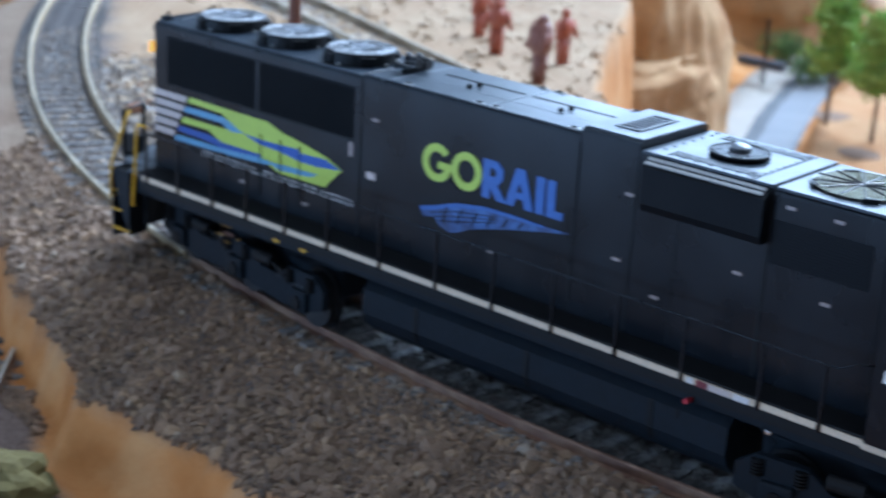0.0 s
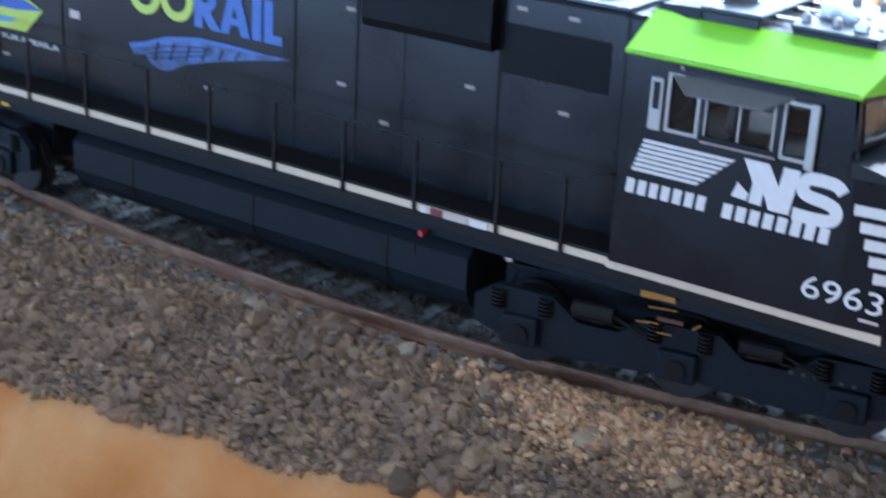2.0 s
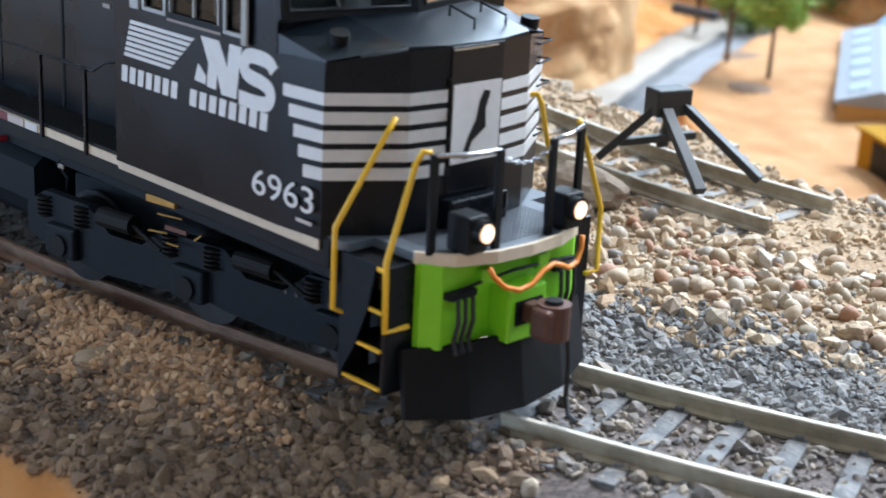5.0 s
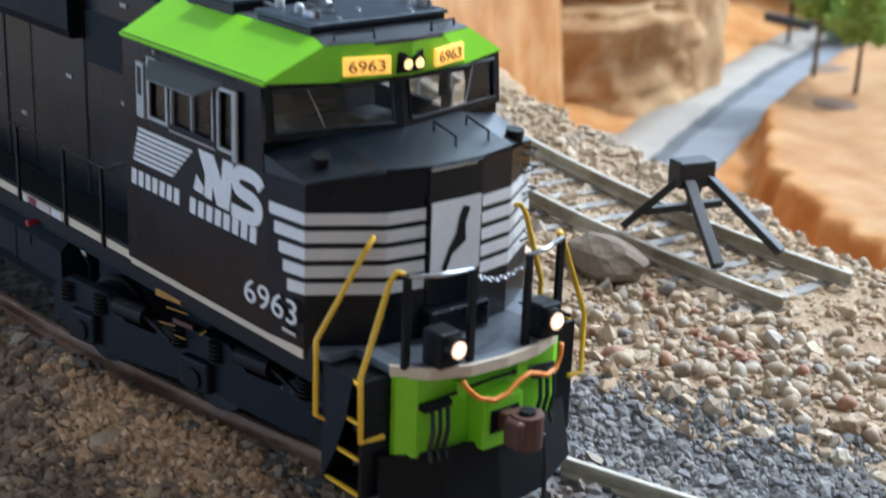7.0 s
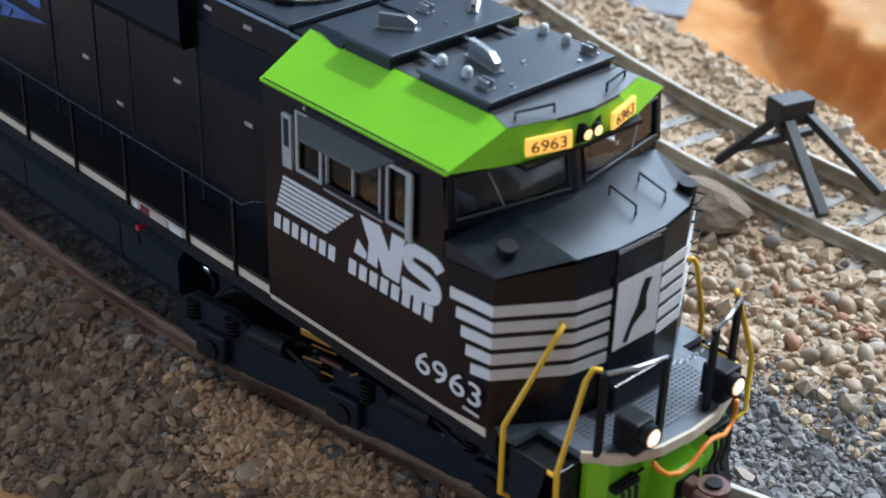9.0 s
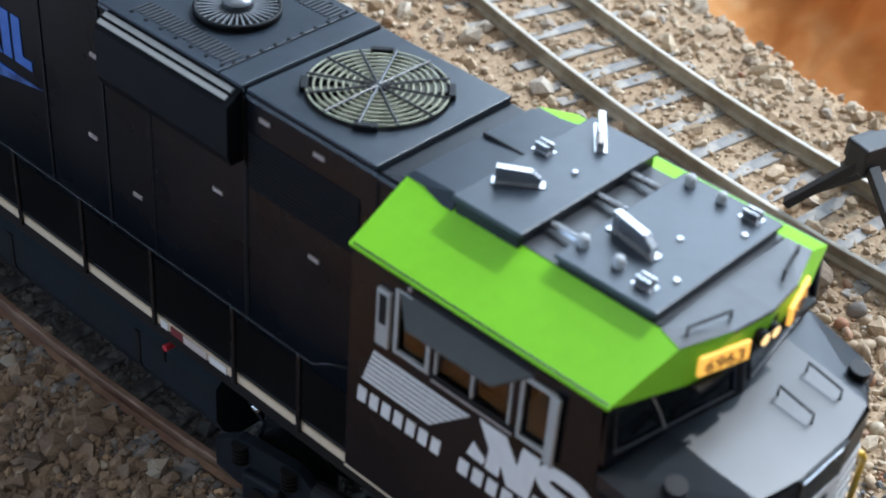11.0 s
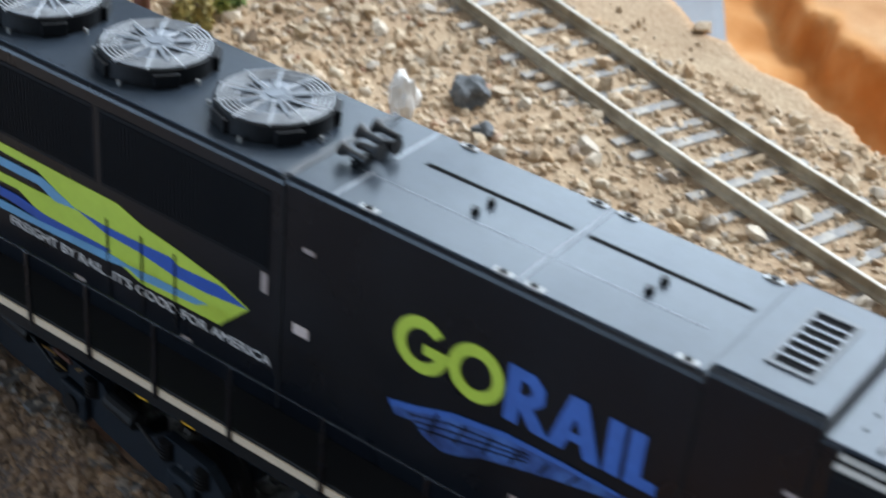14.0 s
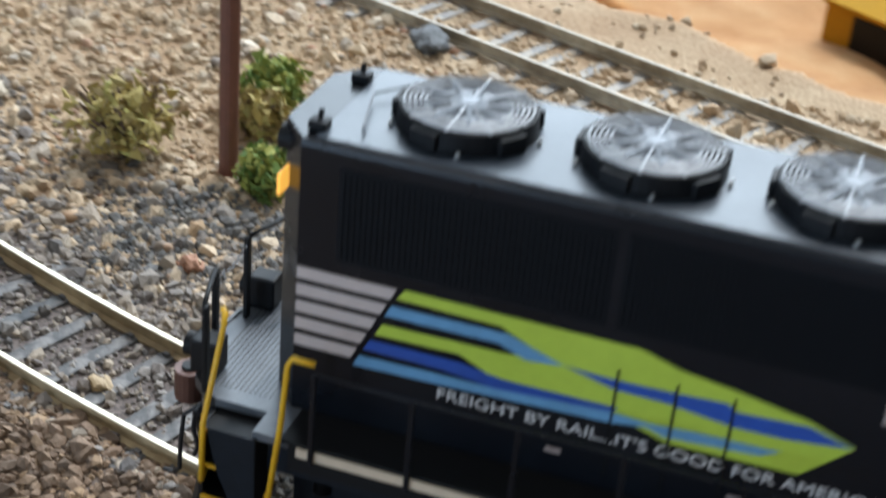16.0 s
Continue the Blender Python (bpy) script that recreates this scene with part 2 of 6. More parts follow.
FIGURE = mat("rust_red_figurine", (0.36, 0.09, 0.045), 0.55, var=0.2)
FIGURE2 = mat("brown_figurine", (0.20, 0.075, 0.05), 0.55, var=0.2)
LEAF = mat("spring_leaf", (0.2, 0.4, 0.05), 0.6, var=0.2, islands=[(0.22, 0.40, 0.06), (0.34, 0.52, 0.11), (0.44, 0.60, 0.17), (0.28, 0.45, 0.08)])
BUSHLEAF = mat("olive_leaf", (0.2, 0.2, 0.05), 0.8, var=0.2, islands=[(0.36, 0.27, 0.07), (0.48, 0.39, 0.13), (0.25, 0.18, 0.07), (0.38, 0.36, 0.10)])
DKLEAF = mat("dark_green_leaf", (0.05, 0.12, 0.03), 0.8, var=0.2, islands=[(0.03, 0.09, 0.03), (0.07, 0.16, 0.05), (0.12, 0.22, 0.05), (0.20, 0.28, 0.06)])
SCRUBLEAF = mat("yellow_green_leaf", (0.12, 0.2, 0.05), 0.8, var=0.2, islands=[(0.08, 0.15, 0.03), (0.16, 0.24, 0.05), (0.28, 0.30, 0.06), (0.36, 0.36, 0.08)])
BARK = mat("bark", (0.13, 0.085, 0.06), 0.9, var=0.3)
FASCIA = mat("dark_stained_board", (0.05, 0.038, 0.03), 0.6, var=0.25, scale=60, coarse=8)
WALLYEL = mat("ochre_wall", (0.55, 0.33, 0.10), 0.7, var=0.12)
YELSLAB = mat("yellow_paint", (0.36, 0.195, 0.014), 0.9, var=0.15, spec=0.08)
ROOFWHITE = mat("white_roof", (0.28, 0.31, 0.35), 0.85, var=0.08, spec=0.12)
BLUEROOF = mat("blue_grey_roof", (0.12, 0.22, 0.36), 0.5, var=0.1)
ROOMWALL = mat("room_wall_paint", (0.36, 0.35, 0.34), 0.9, var=0.06, scale=40, coarse=3)
ROOMFLOOR = mat("room_floor_vinyl", (0.072, 0.065, 0.057), 0.6, var=0.15, scale=60, coarse=4)


# ---- builders: all lengths below are centimetres ----
def part(name, bm, material, parent=None, label="", smooth=False):
    bmesh.ops.recalc_face_normals(bm, faces=bm.faces[:])
    me = bpy.data.meshes.new(name)
    for v in bm.verts:
        v.co *= CM
    bm.to_mesh(me)
    bm.free()
    mats = material if isinstance(material, (list, tuple)) else [material]
    for m in mats:
        me.materials.append(m)
    if smooth:
        me.polygons.foreach_set("use_smooth", [True] * len(me.polygons))
    ob = new(name, me)
    if parent:
        ob.parent = parent
    if label:
        ob["label"] = label
    return ob


def thing(name, label, category, group="", at=(0, 0, 0)):
    ob = new(name)
    ob.empty_display_size = 0.01
    ob.location = Vector(at) * CM
    return tagged(ob, label, category, group)


def B():
    return bmesh.new()


def box(bm, x0, x1, y0, y1, z0, z1, bev=0.0, m=None):
    r = bmesh.ops.create_cube(bm, size=1.0)
    vs = r["verts"]
    for v in vs:
        v.co = Vector(((x0 + x1) / 2 + v.co.x * (x1 - x0), (y0 + y1) / 2 + v.co.y * (y1 - y0), (z0 + z1) / 2 + v.co.z * (z1 - z0)))
    if m:
        bmesh.ops.transform(bm, matrix=m, verts=vs)
    if bev:
        bmesh.ops.bevel(bm, geom=list({e for v in vs for e in v.link_edges}), offset=bev, segments=2, affect="EDGES", profile=0.5)
    return bm


def prism(bm, pts, a, b, axis="y", m=None):
    """A polygon drawn in the two other axes, carried from a to b along axis."""
    def at(p, c):
        return {"x": (c, p[0], p[1]), "y": (p[0], c, p[1]), "z": (p[0], p[1], c)}[axis]
    lo = [bm.verts.new(at(p, a)) for p in pts]
    hi = [bm.verts.new(at(p, b)) for p in pts]
    n = len(pts)
    caps = [bm.faces.new(lo), bm.faces.new(hi[::-1])]
    for i in range(n):
        bm.faces.new((lo[i], lo[(i + 1) % n], hi[(i + 1) % n], hi[i]))
    for c in caps:
        c.normal_update()
    bmesh.ops.triangulate(bm, faces=caps, ngon_method="EAR_CLIP")
    if m:
        bmesh.ops.transform(bm, matrix=m, verts=lo + hi)
    return bm


def cyl(bm, p0, p1, r, n=12, r1=None):
    p0, p1 = Vector(p0), Vector(p1)
    d = p1 - p0
    m = Matrix.Translation((p0 + p1) / 2) @ d.to_track_quat("Z", "Y").to_matrix().to_4x4()
    bmesh.ops.create_cone(bm, cap_ends=True, segments=n, radius1=r, radius2=r if r1 is None else r1, depth=d.length, matrix=m)
    return bm


def tube(bm, pts, r, n=6, closed=False):
    """A round bar bent along pts."""
    pts = [Vector(p) for p in pts]
    rings = []
    k = len(pts)
    for i, p in enumerate(pts):
        a = pts[(i - 1) % k] if (closed or i) else p
        b = pts[(i + 1) % k] if (closed or i < k - 1) else p
        q = (b - a).normalized().to_track_quat("Z", "Y")
        rings.append([bm.verts.new(p + q @ Vector((r * math.cos(2 * math.pi * j / n), r * math.sin(2 * math.pi * j / n), 0))) for j in range(n)])
    for i in range(k if closed else k - 1):
        a, b = rings[i], rings[(i + 1) % k]
        off = min(range(n), key=lambda o: sum((a[j].co - b[(j + o) % n].co).length for j in range(n)))
        for j in range(n):
            bm.faces.new((a[j], a[(j + 1) % n], b[(j + 1 + off) % n], b[(j + off) % n]))
    if not closed:
        bm.faces.new(rings[0][::-1])
        bm.faces.new(rings[-1])
    return bm


def ball(bm, c, r, sub=2, squash=(1, 1, 1), rough=0.0, seed=0):
    vs = bmesh.ops.create_icosphere(bm, subdivisions=sub, radius=1.0)["verts"]
    rnd = random.Random(seed)
    off = Vector((rnd.random() * 50, rnd.random() * 50, rnd.random() * 50))
    for v in vs:
        k = 1 + rough * noise.noise(v.co * 1.6 + off) * 2
        v.co = Vector(c) + Vector((v.co.x * squash[0], v.co.y * squash[1], v.co.z * squash[2])) * (r * k)
    return bm


def arc(cx, cy, r, a0, a1, n):
    return [(cx + r * math.cos(radians(a0 + (a1 - a0) * i / n)), cy + r * math.sin(radians(a0 + (a1 - a0) * i / n))) for i in range(n + 1)]


def letters(name, text, size, m, material, parent, depth=0.008, width=None):
    """Raised lettering, scaled to a width if one is given."""
    cu = bpy.data.curves.new(name, "FONT")
    cu.body, cu.size, cu.extrude, cu.align_x, cu.align_y = text, size * CM, depth * CM / 2, "LEFT", "BOTTOM_BASELINE"
    ob = bpy.data.objects.new(name, cu)
    scene.collection.objects.link(ob)
    bpy.context.view_layer.update()
    me = bpy.data.meshes.new_from_object(ob.evaluated_get(bpy.context.evaluated_depsgraph_get()))
    bpy.data.objects.remove(ob)
    me.materials.clear()
    me.materials.append(material)
    xs = [v.co.x for v in me.vertices]
    s = width * CM / (max(xs) - min(xs)) if width else 1.0
    x0 = min(xs)
    for v in me.vertices:
        v.co = m @ Vector(((v.co.x - x0) * s, v.co.y, v.co.z))
    o = new(name, me)
    o.parent = parent
    return o


SIDE = lambda x, z, y=-1.76: Matrix.Translation(Vector((x, y, z)) * CM) @ pose(0, 0, 0, 90, 0, 0)

# ---- the lie of the tracks ----
def curve_line(x0, y0, heading, steps):
    """Points along a line that bends: steps of (length, bend a centimetre), from (x0, y0) both ways along x."""
    out = []
    for sign in (-1, 1):
        x, y, a = x0, y0, sign * heading
        side = []
        for length, bend in steps[sign]:
            for _ in range(int(length / 0.5)):
                a += 0.5 * bend
                x += sign * 0.5 * math.cos(a)
                y += 0.5 * math.sin(a)
                side.append((x, y))
        out.append(side)
    return out[0][::-1] + [(x0, y0)] + out[1]


def y_siding(x):
    u = 8 - np.asarray(x, float)
    k = np.minimum(u, 28)
    return 8.99 - 0.0516 * k + 0.0203 * k * k - 0.000306 * k ** 3 + 0.365 * np.maximum(u - 28, 0)


MAIN = curve_line(-3.9, -0.558, -0.051, {-1: [(8, 0.0148), (7, 0.0242), (11, 0.0199), (60, 0.0124)], 1: [(30, 0.0238)]})
SIDING = [(x, float(y_siding(x))) for x in np.arange(-52, 7.7, 0.5)]
GAUGE = 0.92
main_x, main_y = np.array(MAIN).T[0], np.array(MAIN).T[1]
first = int(np.argmin(main_x))
main_fx, main_fy = main_x[first:], main_y[first:]


def y_main(x):
    return np.interp(x, main_fx, main_fy)


def z_siding(x):
    return 0.37 - 0.004 * np.clip(np.asarray(x, float), -40, 8)


def sm(e0, e1, v):
    k = np.clip((v - e0) / (e1 - e0), 0, 1)
    return k * k * (3 - 2 * k)


RN = np.random.RandomState(4)
_grid = RN.rand(8, 64, 64)


def fuzz(x, y, size, layer=0):
    """Smooth random relief, -1 to 1, with features of that size."""
    g = _grid[layer]
    u, v = (np.asarray(x, float) / size) % 64, (np.asarray(y, float) / size) % 64
    i, j = u.astype(int), v.astype(int)
    a, b = u - i, v - j
    a, b = a * a * (3 - 2 * a), b * b * (3 - 2 * b)
    i2, j2 = (i + 1) % 64, (j + 1) % 64
    return 2 * ((g[i, j] * (1 - a) + g[i2, j] * a) * (1 - b) + (g[i, j2] * (1 - a) + g[i2, j2] * a) * b) - 1


ROAD_Y, ROAD_X = [17.7, 27.7, 36, 45.4, 55.3, 65.2, 78.5, 150], [-9, -15.5, -21, -26, -30, -34.5, -38, -42]
RIM_X, RIM_Y = [-60, -22, -18.5, -16, -13, -10, -6, 0, 5, 12, 40, 120], [50, 44, 41, 37.8, 35.2, 34, 32.3, 30, 28, 26, 25, 25]
WAY_Y = np.arange(5.0, 150, 1.0)
WAY_X = np.convolve(np.interp(np.arange(-5.0, 160, 1.0), ROAD_Y, ROAD_X), np.ones(21) / 21, "valid")[:len(WAY_Y)]


def ground(x, y):
    """Height of the scenery, and how much of it is clay, sand and dark ballast."""
    x, y = np.asarray(x, float), np.asarray(y, float)
    s = y - y_main(x)
    d = y - y_siding(x)
    zs = z_siding(x) - 0.33
    mid = np.clip((s - 1.5) / np.maximum(y_siding(x) - 1.6 - y_main(x) - 1.5, 1), 0, 1)
    bench = -0.27 * (1 - mid) + zs * mid
    bench = bench + 0.10 * fuzz(x, y, 1.7) * np.minimum(1, np.maximum(0, s - 1.2)) * sm(0.5, 2.0, np.abs(d))
    near_edge = np.interp(x, [-40, -22, -18, -15.7, -13, -10.7, -9, -6, -4, -2, 0, 1.2, 2, 3, 5, 9], [-6.0, -3.7, -3.9, -4.3, -4.65, -5.15, -5.1, -4.9, -4.9, -4.5, -4.15, -4.3, -4.1, -3.85, -3.85, -4.0]) + 0.16 * fuzz(x, y * 0, 1.3, 1) + 0.12 * fuzz(x, y * 0, 0.45, 2)
    band = np.interp(x, [-16, -12, -9, -6, -3], [0.45, 0.6, 1.1, 2.2, 5.0]) + 0.2 * fuzz(x, y, 1.1, 5)
    drop = np.interp(x, [-16, -12, -8], [0.4, 0.55, 0.95])
    shoulder = -0.27 - 0.24 * np.clip(-s - 1.5, 0, 4) + 0.07 * fuzz(x, y, 1.2, 3)
    low = -2.5 + 0.15 * fuzz(x, y, 3.0, 4)
    k = sm(0.0, drop, near_edge - s)
    front = shoulder * (1 - k) + low * k
    z = np.where(s < -1.2, front, bench)
    far_edge = np.interp(x, [-60, -26, -21, -17, -14.3, -12, -10, -8.7, -6.5, -4.5, -1.5, 2], [32, 16, 9.3, 4.9, 4.1, 4.3, 3.7, 3.3, 3.5, 3.5, 3.35, 3.1]) + 0.35 * fuzz(x, y * 0, 1.8, 5) + 0.15 * fuzz(x, y * 0, 0.7, 1) - np.clip((x - 3) * 0.2, 0, 1.2)
    k2 = sm(0.0, 1.7, d - far_edge)
    road = np.interp(y, WAY_Y, WAY_X) - x
    rim = np.interp(x, RIM_X, RIM_Y) + 0.9 * fuzz(x, y * 0, 2.6, 2) + 0.5 * fuzz(x, y * 0, 0.9, 3)
    top = sm(0.0, 0.8, y - rim) * sm(3.0, 3.9, -road + 0.5 * fuzz(x, y, 2.5, 2))
    val = -9.8 + 0.5 * fuzz(x, y, 7.0, 6) * sm(3.5, 6, np.abs(road)) + 0.12 * fuzz(x, y, 1.5, 7)
    val = val + 1.8 * top - 1.8 * (1 - sm(-3.0, 0.5, y - rim)) * sm(4, 9, -road) + 1.2 * sm(4.0, 7.5, road)
    z = np.where(d > 0, z * (1 - k2) + val * k2, z)
    slope_c = sm(-0.3, 0.5, d - far_edge) * (1 - 0.4 * top * sm(0.8, 2.0, y - rim))
    clay = np.where(s < 0, sm(-0.12, 0.2, near_edge - s) * (1 - 0.9 * sm(0.0, 0.5, near_edge - s - band)), slope_c)
    dark = np.where(s < 0, 1 - sm(-0.15, 0.2, near_edge - s) * (1 - sm(0.0, 0.5, near_edge - s - band)), 1 - sm(1.6, 3.0, s + 0.5 * fuzz(x, y, 1.0, 2)))
    dark = np.where((x > 7.5) & (s > 0), 1 - sm(2.6, 4.0, s), dark)
    dark = dark * (1 - 0.55 * sm(-14, -22, x) * (s < -1.5))
    return z, clay, np.clip(dark, 0, 1)


def gz(x, y):
    return float(ground(np.array([x]), np.array([y]))[0][0])


def fast_mesh(name, verts, faces, material, smooth=False):
    me = bpy.data.meshes.new(name)
    n, k = faces.shape
    me.vertices.add(len(verts))
    me.vertices.foreach_set("co", (verts * CM).astype(np.float32).ravel())
    me.loops.add(n * k)
    me.loops.foreach_set("vertex_index", faces.astype(np.int32).ravel())
    me.polygons.add(n)
    me.polygons.foreach_set("loop_start", (np.arange(n) * k).astype(np.int32))
    me.polygons.foreach_set("loop_total", np.full(n, k, np.int32))
    me.polygons.foreach_set("use_smooth", np.full(n, smooth))
    me.materials.append(material)
    me.update(calc_edges=True)
    return me


# ---- ground: one sheet ----
def ground_material():
    m = bpy.data.materials.new("scenery_ground")
    m.use_nodes = True
    n, l = m.node_tree.nodes, m.node_tree.links
    b = n["Principled BSDF"]
    b.inputs["Roughness"].default_value = 0.92
    b.inputs["Specular IOR Level"].default_value = 0.2
    tc, at = n.new("ShaderNodeTexCoord"), n.new("ShaderNodeAttribute")
    at.attribute_name = "soil"
    sep = n.new("ShaderNodeSeparateColor")
    l.new(at.outputs["Color"], sep.inputs[0])

    def tex(scale, detail=8):
        t = n.new("ShaderNodeTexNoise")
        t.inputs["Scale"].default_value, t.inputs["Detail"].default_value = scale, detail
        l.new(tc.outputs["Object"], t.inputs["Vector"])
        return t

    def ramp(src, cols):
        r = n.new("ShaderNodeValToRGB")
        e = r.color_ramp.elements
        e[0].color, e[1].color = (*cols[0], 1), (*cols[-1], 1)
        e[0].position, e[1].position = 0.32, 0.68
        for k, c in enumerate(cols[1:-1]):
            e.new(0.32 + 0.36 * (k + 1) / (len(cols) - 1)).color = (*c, 1)
        l.new(src.outputs["Fac"], r.inputs[0])
        return r

    grain, patch = tex(1500), tex(55)
    sand = ramp(grain, [(0.26, 0.18, 0.11), (0.41, 0.305, 0.195), (0.52, 0.41, 0.28)])
    clay = ramp(patch, [(0.40, 0.165, 0.042), (0.49, 0.23, 0.075), (0.55, 0.31, 0.13)])
    dark = ramp(grain, [(0.06, 0.053, 0.05), (0.13, 0.108, 0.10), (0.20, 0.166, 0.15)])

    def mix(a, b_, f):
        x = n.new("ShaderNodeMix")
        x.data_type = "RGBA"
        l.new(a, x.inputs[6])
        l.new(b_, x.inputs[7])
        l.new(f, x.inputs[0])
        return x.outputs[2]

    earth = ramp(grain, [(0.20, 0.13, 0.08), (0.33, 0.22, 0.13), (0.43, 0.31, 0.20)])
    blot = ramp(tex(38, 5), [(0, 0, 0), (1, 1, 1)])
    c = mix(sand.outputs[0], earth.outputs[0], blot.outputs[0])
    c = mix(c, dark.outputs[0], sep.outputs[1])
    c = mix(c, clay.outputs[0], sep.outputs[0])
    l.new(c, b.inputs["Base Color"])
    bn = n.new("ShaderNodeBump")
    bn.inputs["Strength"].default_value, bn.inputs["Distance"].default_value = 0.6, 0.0006
    hh = tex(420)
    l.new(hh.outputs["Fac"], bn.inputs["Height"])
    l.new(bn.outputs[0], b.inputs["Normal"])
    return m


def axis_steps(parts):
    out = []
    for a, b, st in parts:
        out += list(np.arange(a, b, st))
    return np.array(out + [parts[-1][1]])


GX = axis_steps([(-120, -45, 3.0), (-45, -28, 0.6), (-28, 16, 0.22), (16, 40, 1.0), (40, 110, 3.5)])
GY = axis_steps([(-45, -12, 1.5), (-12, 22, 0.2), (22, 30, 0.5), (30, 46, 0.3), (46, 70, 0.7), (70, 150, 2.5)])
xx, yy = np.meshgrid(GX, GY, indexing="ij")
zz, cl, dk = ground(xx, yy)
ny = len(GY)
idx = (np.arange(len(GX) - 1)[:, None] * ny + np.arange(ny - 1)[None, :]).ravel()
gme = fast_mesh("ground", np.stack([xx.ravel(), yy.ravel(), zz.ravel()], 1), np.stack([idx, idx + ny, idx + ny + 1, idx + 1], 1), ground_material(), True)
ca = gme.color_attributes.new("soil", "FLOAT_COLOR", "POINT")
ca.data.foreach_set("color", np.stack([cl.ravel(), dk.ravel(), 0 * dk.ravel(), 1 + 0 * dk.ravel()], 1).astype(np.float32).ravel())
tagged(new("ground", gme), "model railway scenery of grey ballast, tan sand and orange clay banks", "ground", kind="structure")

# ---- loose stones ----
ICO_BM = bmesh.new()
bmesh.ops.create_icosphere(ICO_BM, subdivisions=1, radius=1.0)
ICO_V = np.array([v.co[:] for v in ICO_BM.verts])
ICO_F = np.array([[v.index for v in f.verts] for f in ICO_BM.faces])
ICO_BM.free()
ICO_BM = bmesh.new()
bmesh.ops.create_icosphere(ICO_BM, subdivisions=2, radius=1.0)
ICO2_V = np.array([v.co[:] for v in ICO_BM.verts])
ICO2_F = np.array([[v.index for v in f.verts] for f in ICO_BM.faces])
ICO_BM.free()


def stones(name, pts, sizes, material, label, seed=1, flat=0.75, round_=False):
    r = np.random.RandomState(seed)
    n = len(pts)
    V, F = (ICO2_V, ICO2_F) if round_ else (ICO_V, ICO_F)
    if round_:
        k = r.normal(size=(n, 3, 3)) * 1.3
        shape = V[None] * (1 + 0.13 * np.sin(np.einsum("nij,kj->nki", k, V) + 6 * r.rand(n, 1, 3)).sum(2, keepdims=True))
    else:
        shape = V[None] * (1 + 0.34 * (r.rand(n, 12, 1) - 0.5) * 2)
    shape = shape * (0.65 + 0.7 * r.rand(n, 1, 3)) * np.array([1, 1, flat])
    q = r.normal(size=(n, 4)) * np.array([1, 0.35, 0.35, 1])
    q /= np.linalg.norm(q, axis=1, keepdims=True)
    w, x, y, z = q.T
    R = np.stack([1 - 2 * (y * y + z * z), 2 * (x * y - z * w), 2 * (x * z + y * w), 2 * (x * y + z * w), 1 - 2 * (x * x + z * z), 2 * (y * z - x * w), 2 * (x * z - y * w), 2 * (y * z + x * w), 1 - 2 * (x * x + y * y)], 1).reshape(n, 3, 3)
    v = np.einsum("nij,nkj->nki", R, shape) * sizes[:, None, None] + pts[:, None, :]
    fcs = (F[None] + len(V) * np.arange(n)[:, None, None]).reshape(-1, 3)
    me = fast_mesh(name, v.reshape(-1, 3), fcs, material, round_)
    return tagged(new(name, me), label, "gravel", kind="stuff")


def strew(n, xr, yr, keep, seed, rel="main"):
    r = np.random.RandomState(seed)
    x = r.uniform(*xr, n)
    s = r.uniform(*yr, n)
    y = s + (y_main(x) if rel == "main" else y_siding(x) if rel == "siding" else 0)
    ok = keep(x, y, y - y_main(x), y - y_siding(x), r.rand(n))
    x, y = x[ok], y[ok]
    z, c, d = ground(x, y)
    ok = c < 0.55 + 0.3 * r.rand(len(x))
    return np.stack([x, y, z], 1)[ok]


def rock_sizes(n, mean, spread, seed):
    return np.clip(np.random.RandomState(seed).lognormal(math.log(mean), spread, n), mean * 0.4, mean * 3.5)


def lay(name, pts, mean, spread, material, label, seed, sink=0.2, round_=False, clump=0.0):
    z = rock_sizes(len(pts), mean, spread, seed) * (1 + clump * np.clip(fuzz(pts[:, 0], pts[:, 1], 0.55, 3) + 0.6 * fuzz(pts[:, 0], pts[:, 1], 1.6, 1), -1, 1.5))
    pts = pts + np.stack([0 * z, 0 * z, z * (0.5 - sink)], 1)
    return stones(name, pts, z, material, label, seed, round_=round_)


off_rail = lambda s: (np.abs(np.abs(s) - GAUGE) > 0.14)
warm = lambda x, s: np.exp(-np.abs((x - 4.8 + 0.5 * (s + 1.7)) / 1.7) ** 2.5 - np.abs((s + 1.7) / 0.72) ** 2.5)
lay("near_gravel", strew(57000, (-24, 10.5), (-5.8, -1.05), lambda x, y, s, d, r: r < 0.95 - 0.7 * warm(x, s), 11), 0.042, 0.5, BROWNSTONE, "fine grey-brown ballast gravel on the track shoulder", 21, sink=0.3, clump=0.35)
lay("edge_stones", strew(900, (-16, 9), (-5.4, -2.6), lambda x, y, s, d, r: r < 0.25 - 0.16 * (s + 2.4), 41), 0.075, 0.3, BROWNSTONE, "larger grey-brown stones along the edge of the shoulder", 42, sink=0.3, round_=True)
lay("near_pebbles", strew(2200, (-18, 12), (-5.4, -1.4), lambda x, y, s, d, r: r < np.where((x > 1.5) & (x < 8), 0.22, 0.08), 12), 0.05, 0.4, PALEGRIT, "tan and cream pebbles strewn over the dark ballast", 22, round_=True)
lay("warm_gravel", strew(40000, (1.4, 8.2), (-3.4, -1.08), lambda x, y, s, d, r: r < 1.05 * warm(x, s), 13), 0.024, 0.6, WARMGRIT, "patch of fine orange-tan gravel on the shoulder", 23, sink=-0.4)
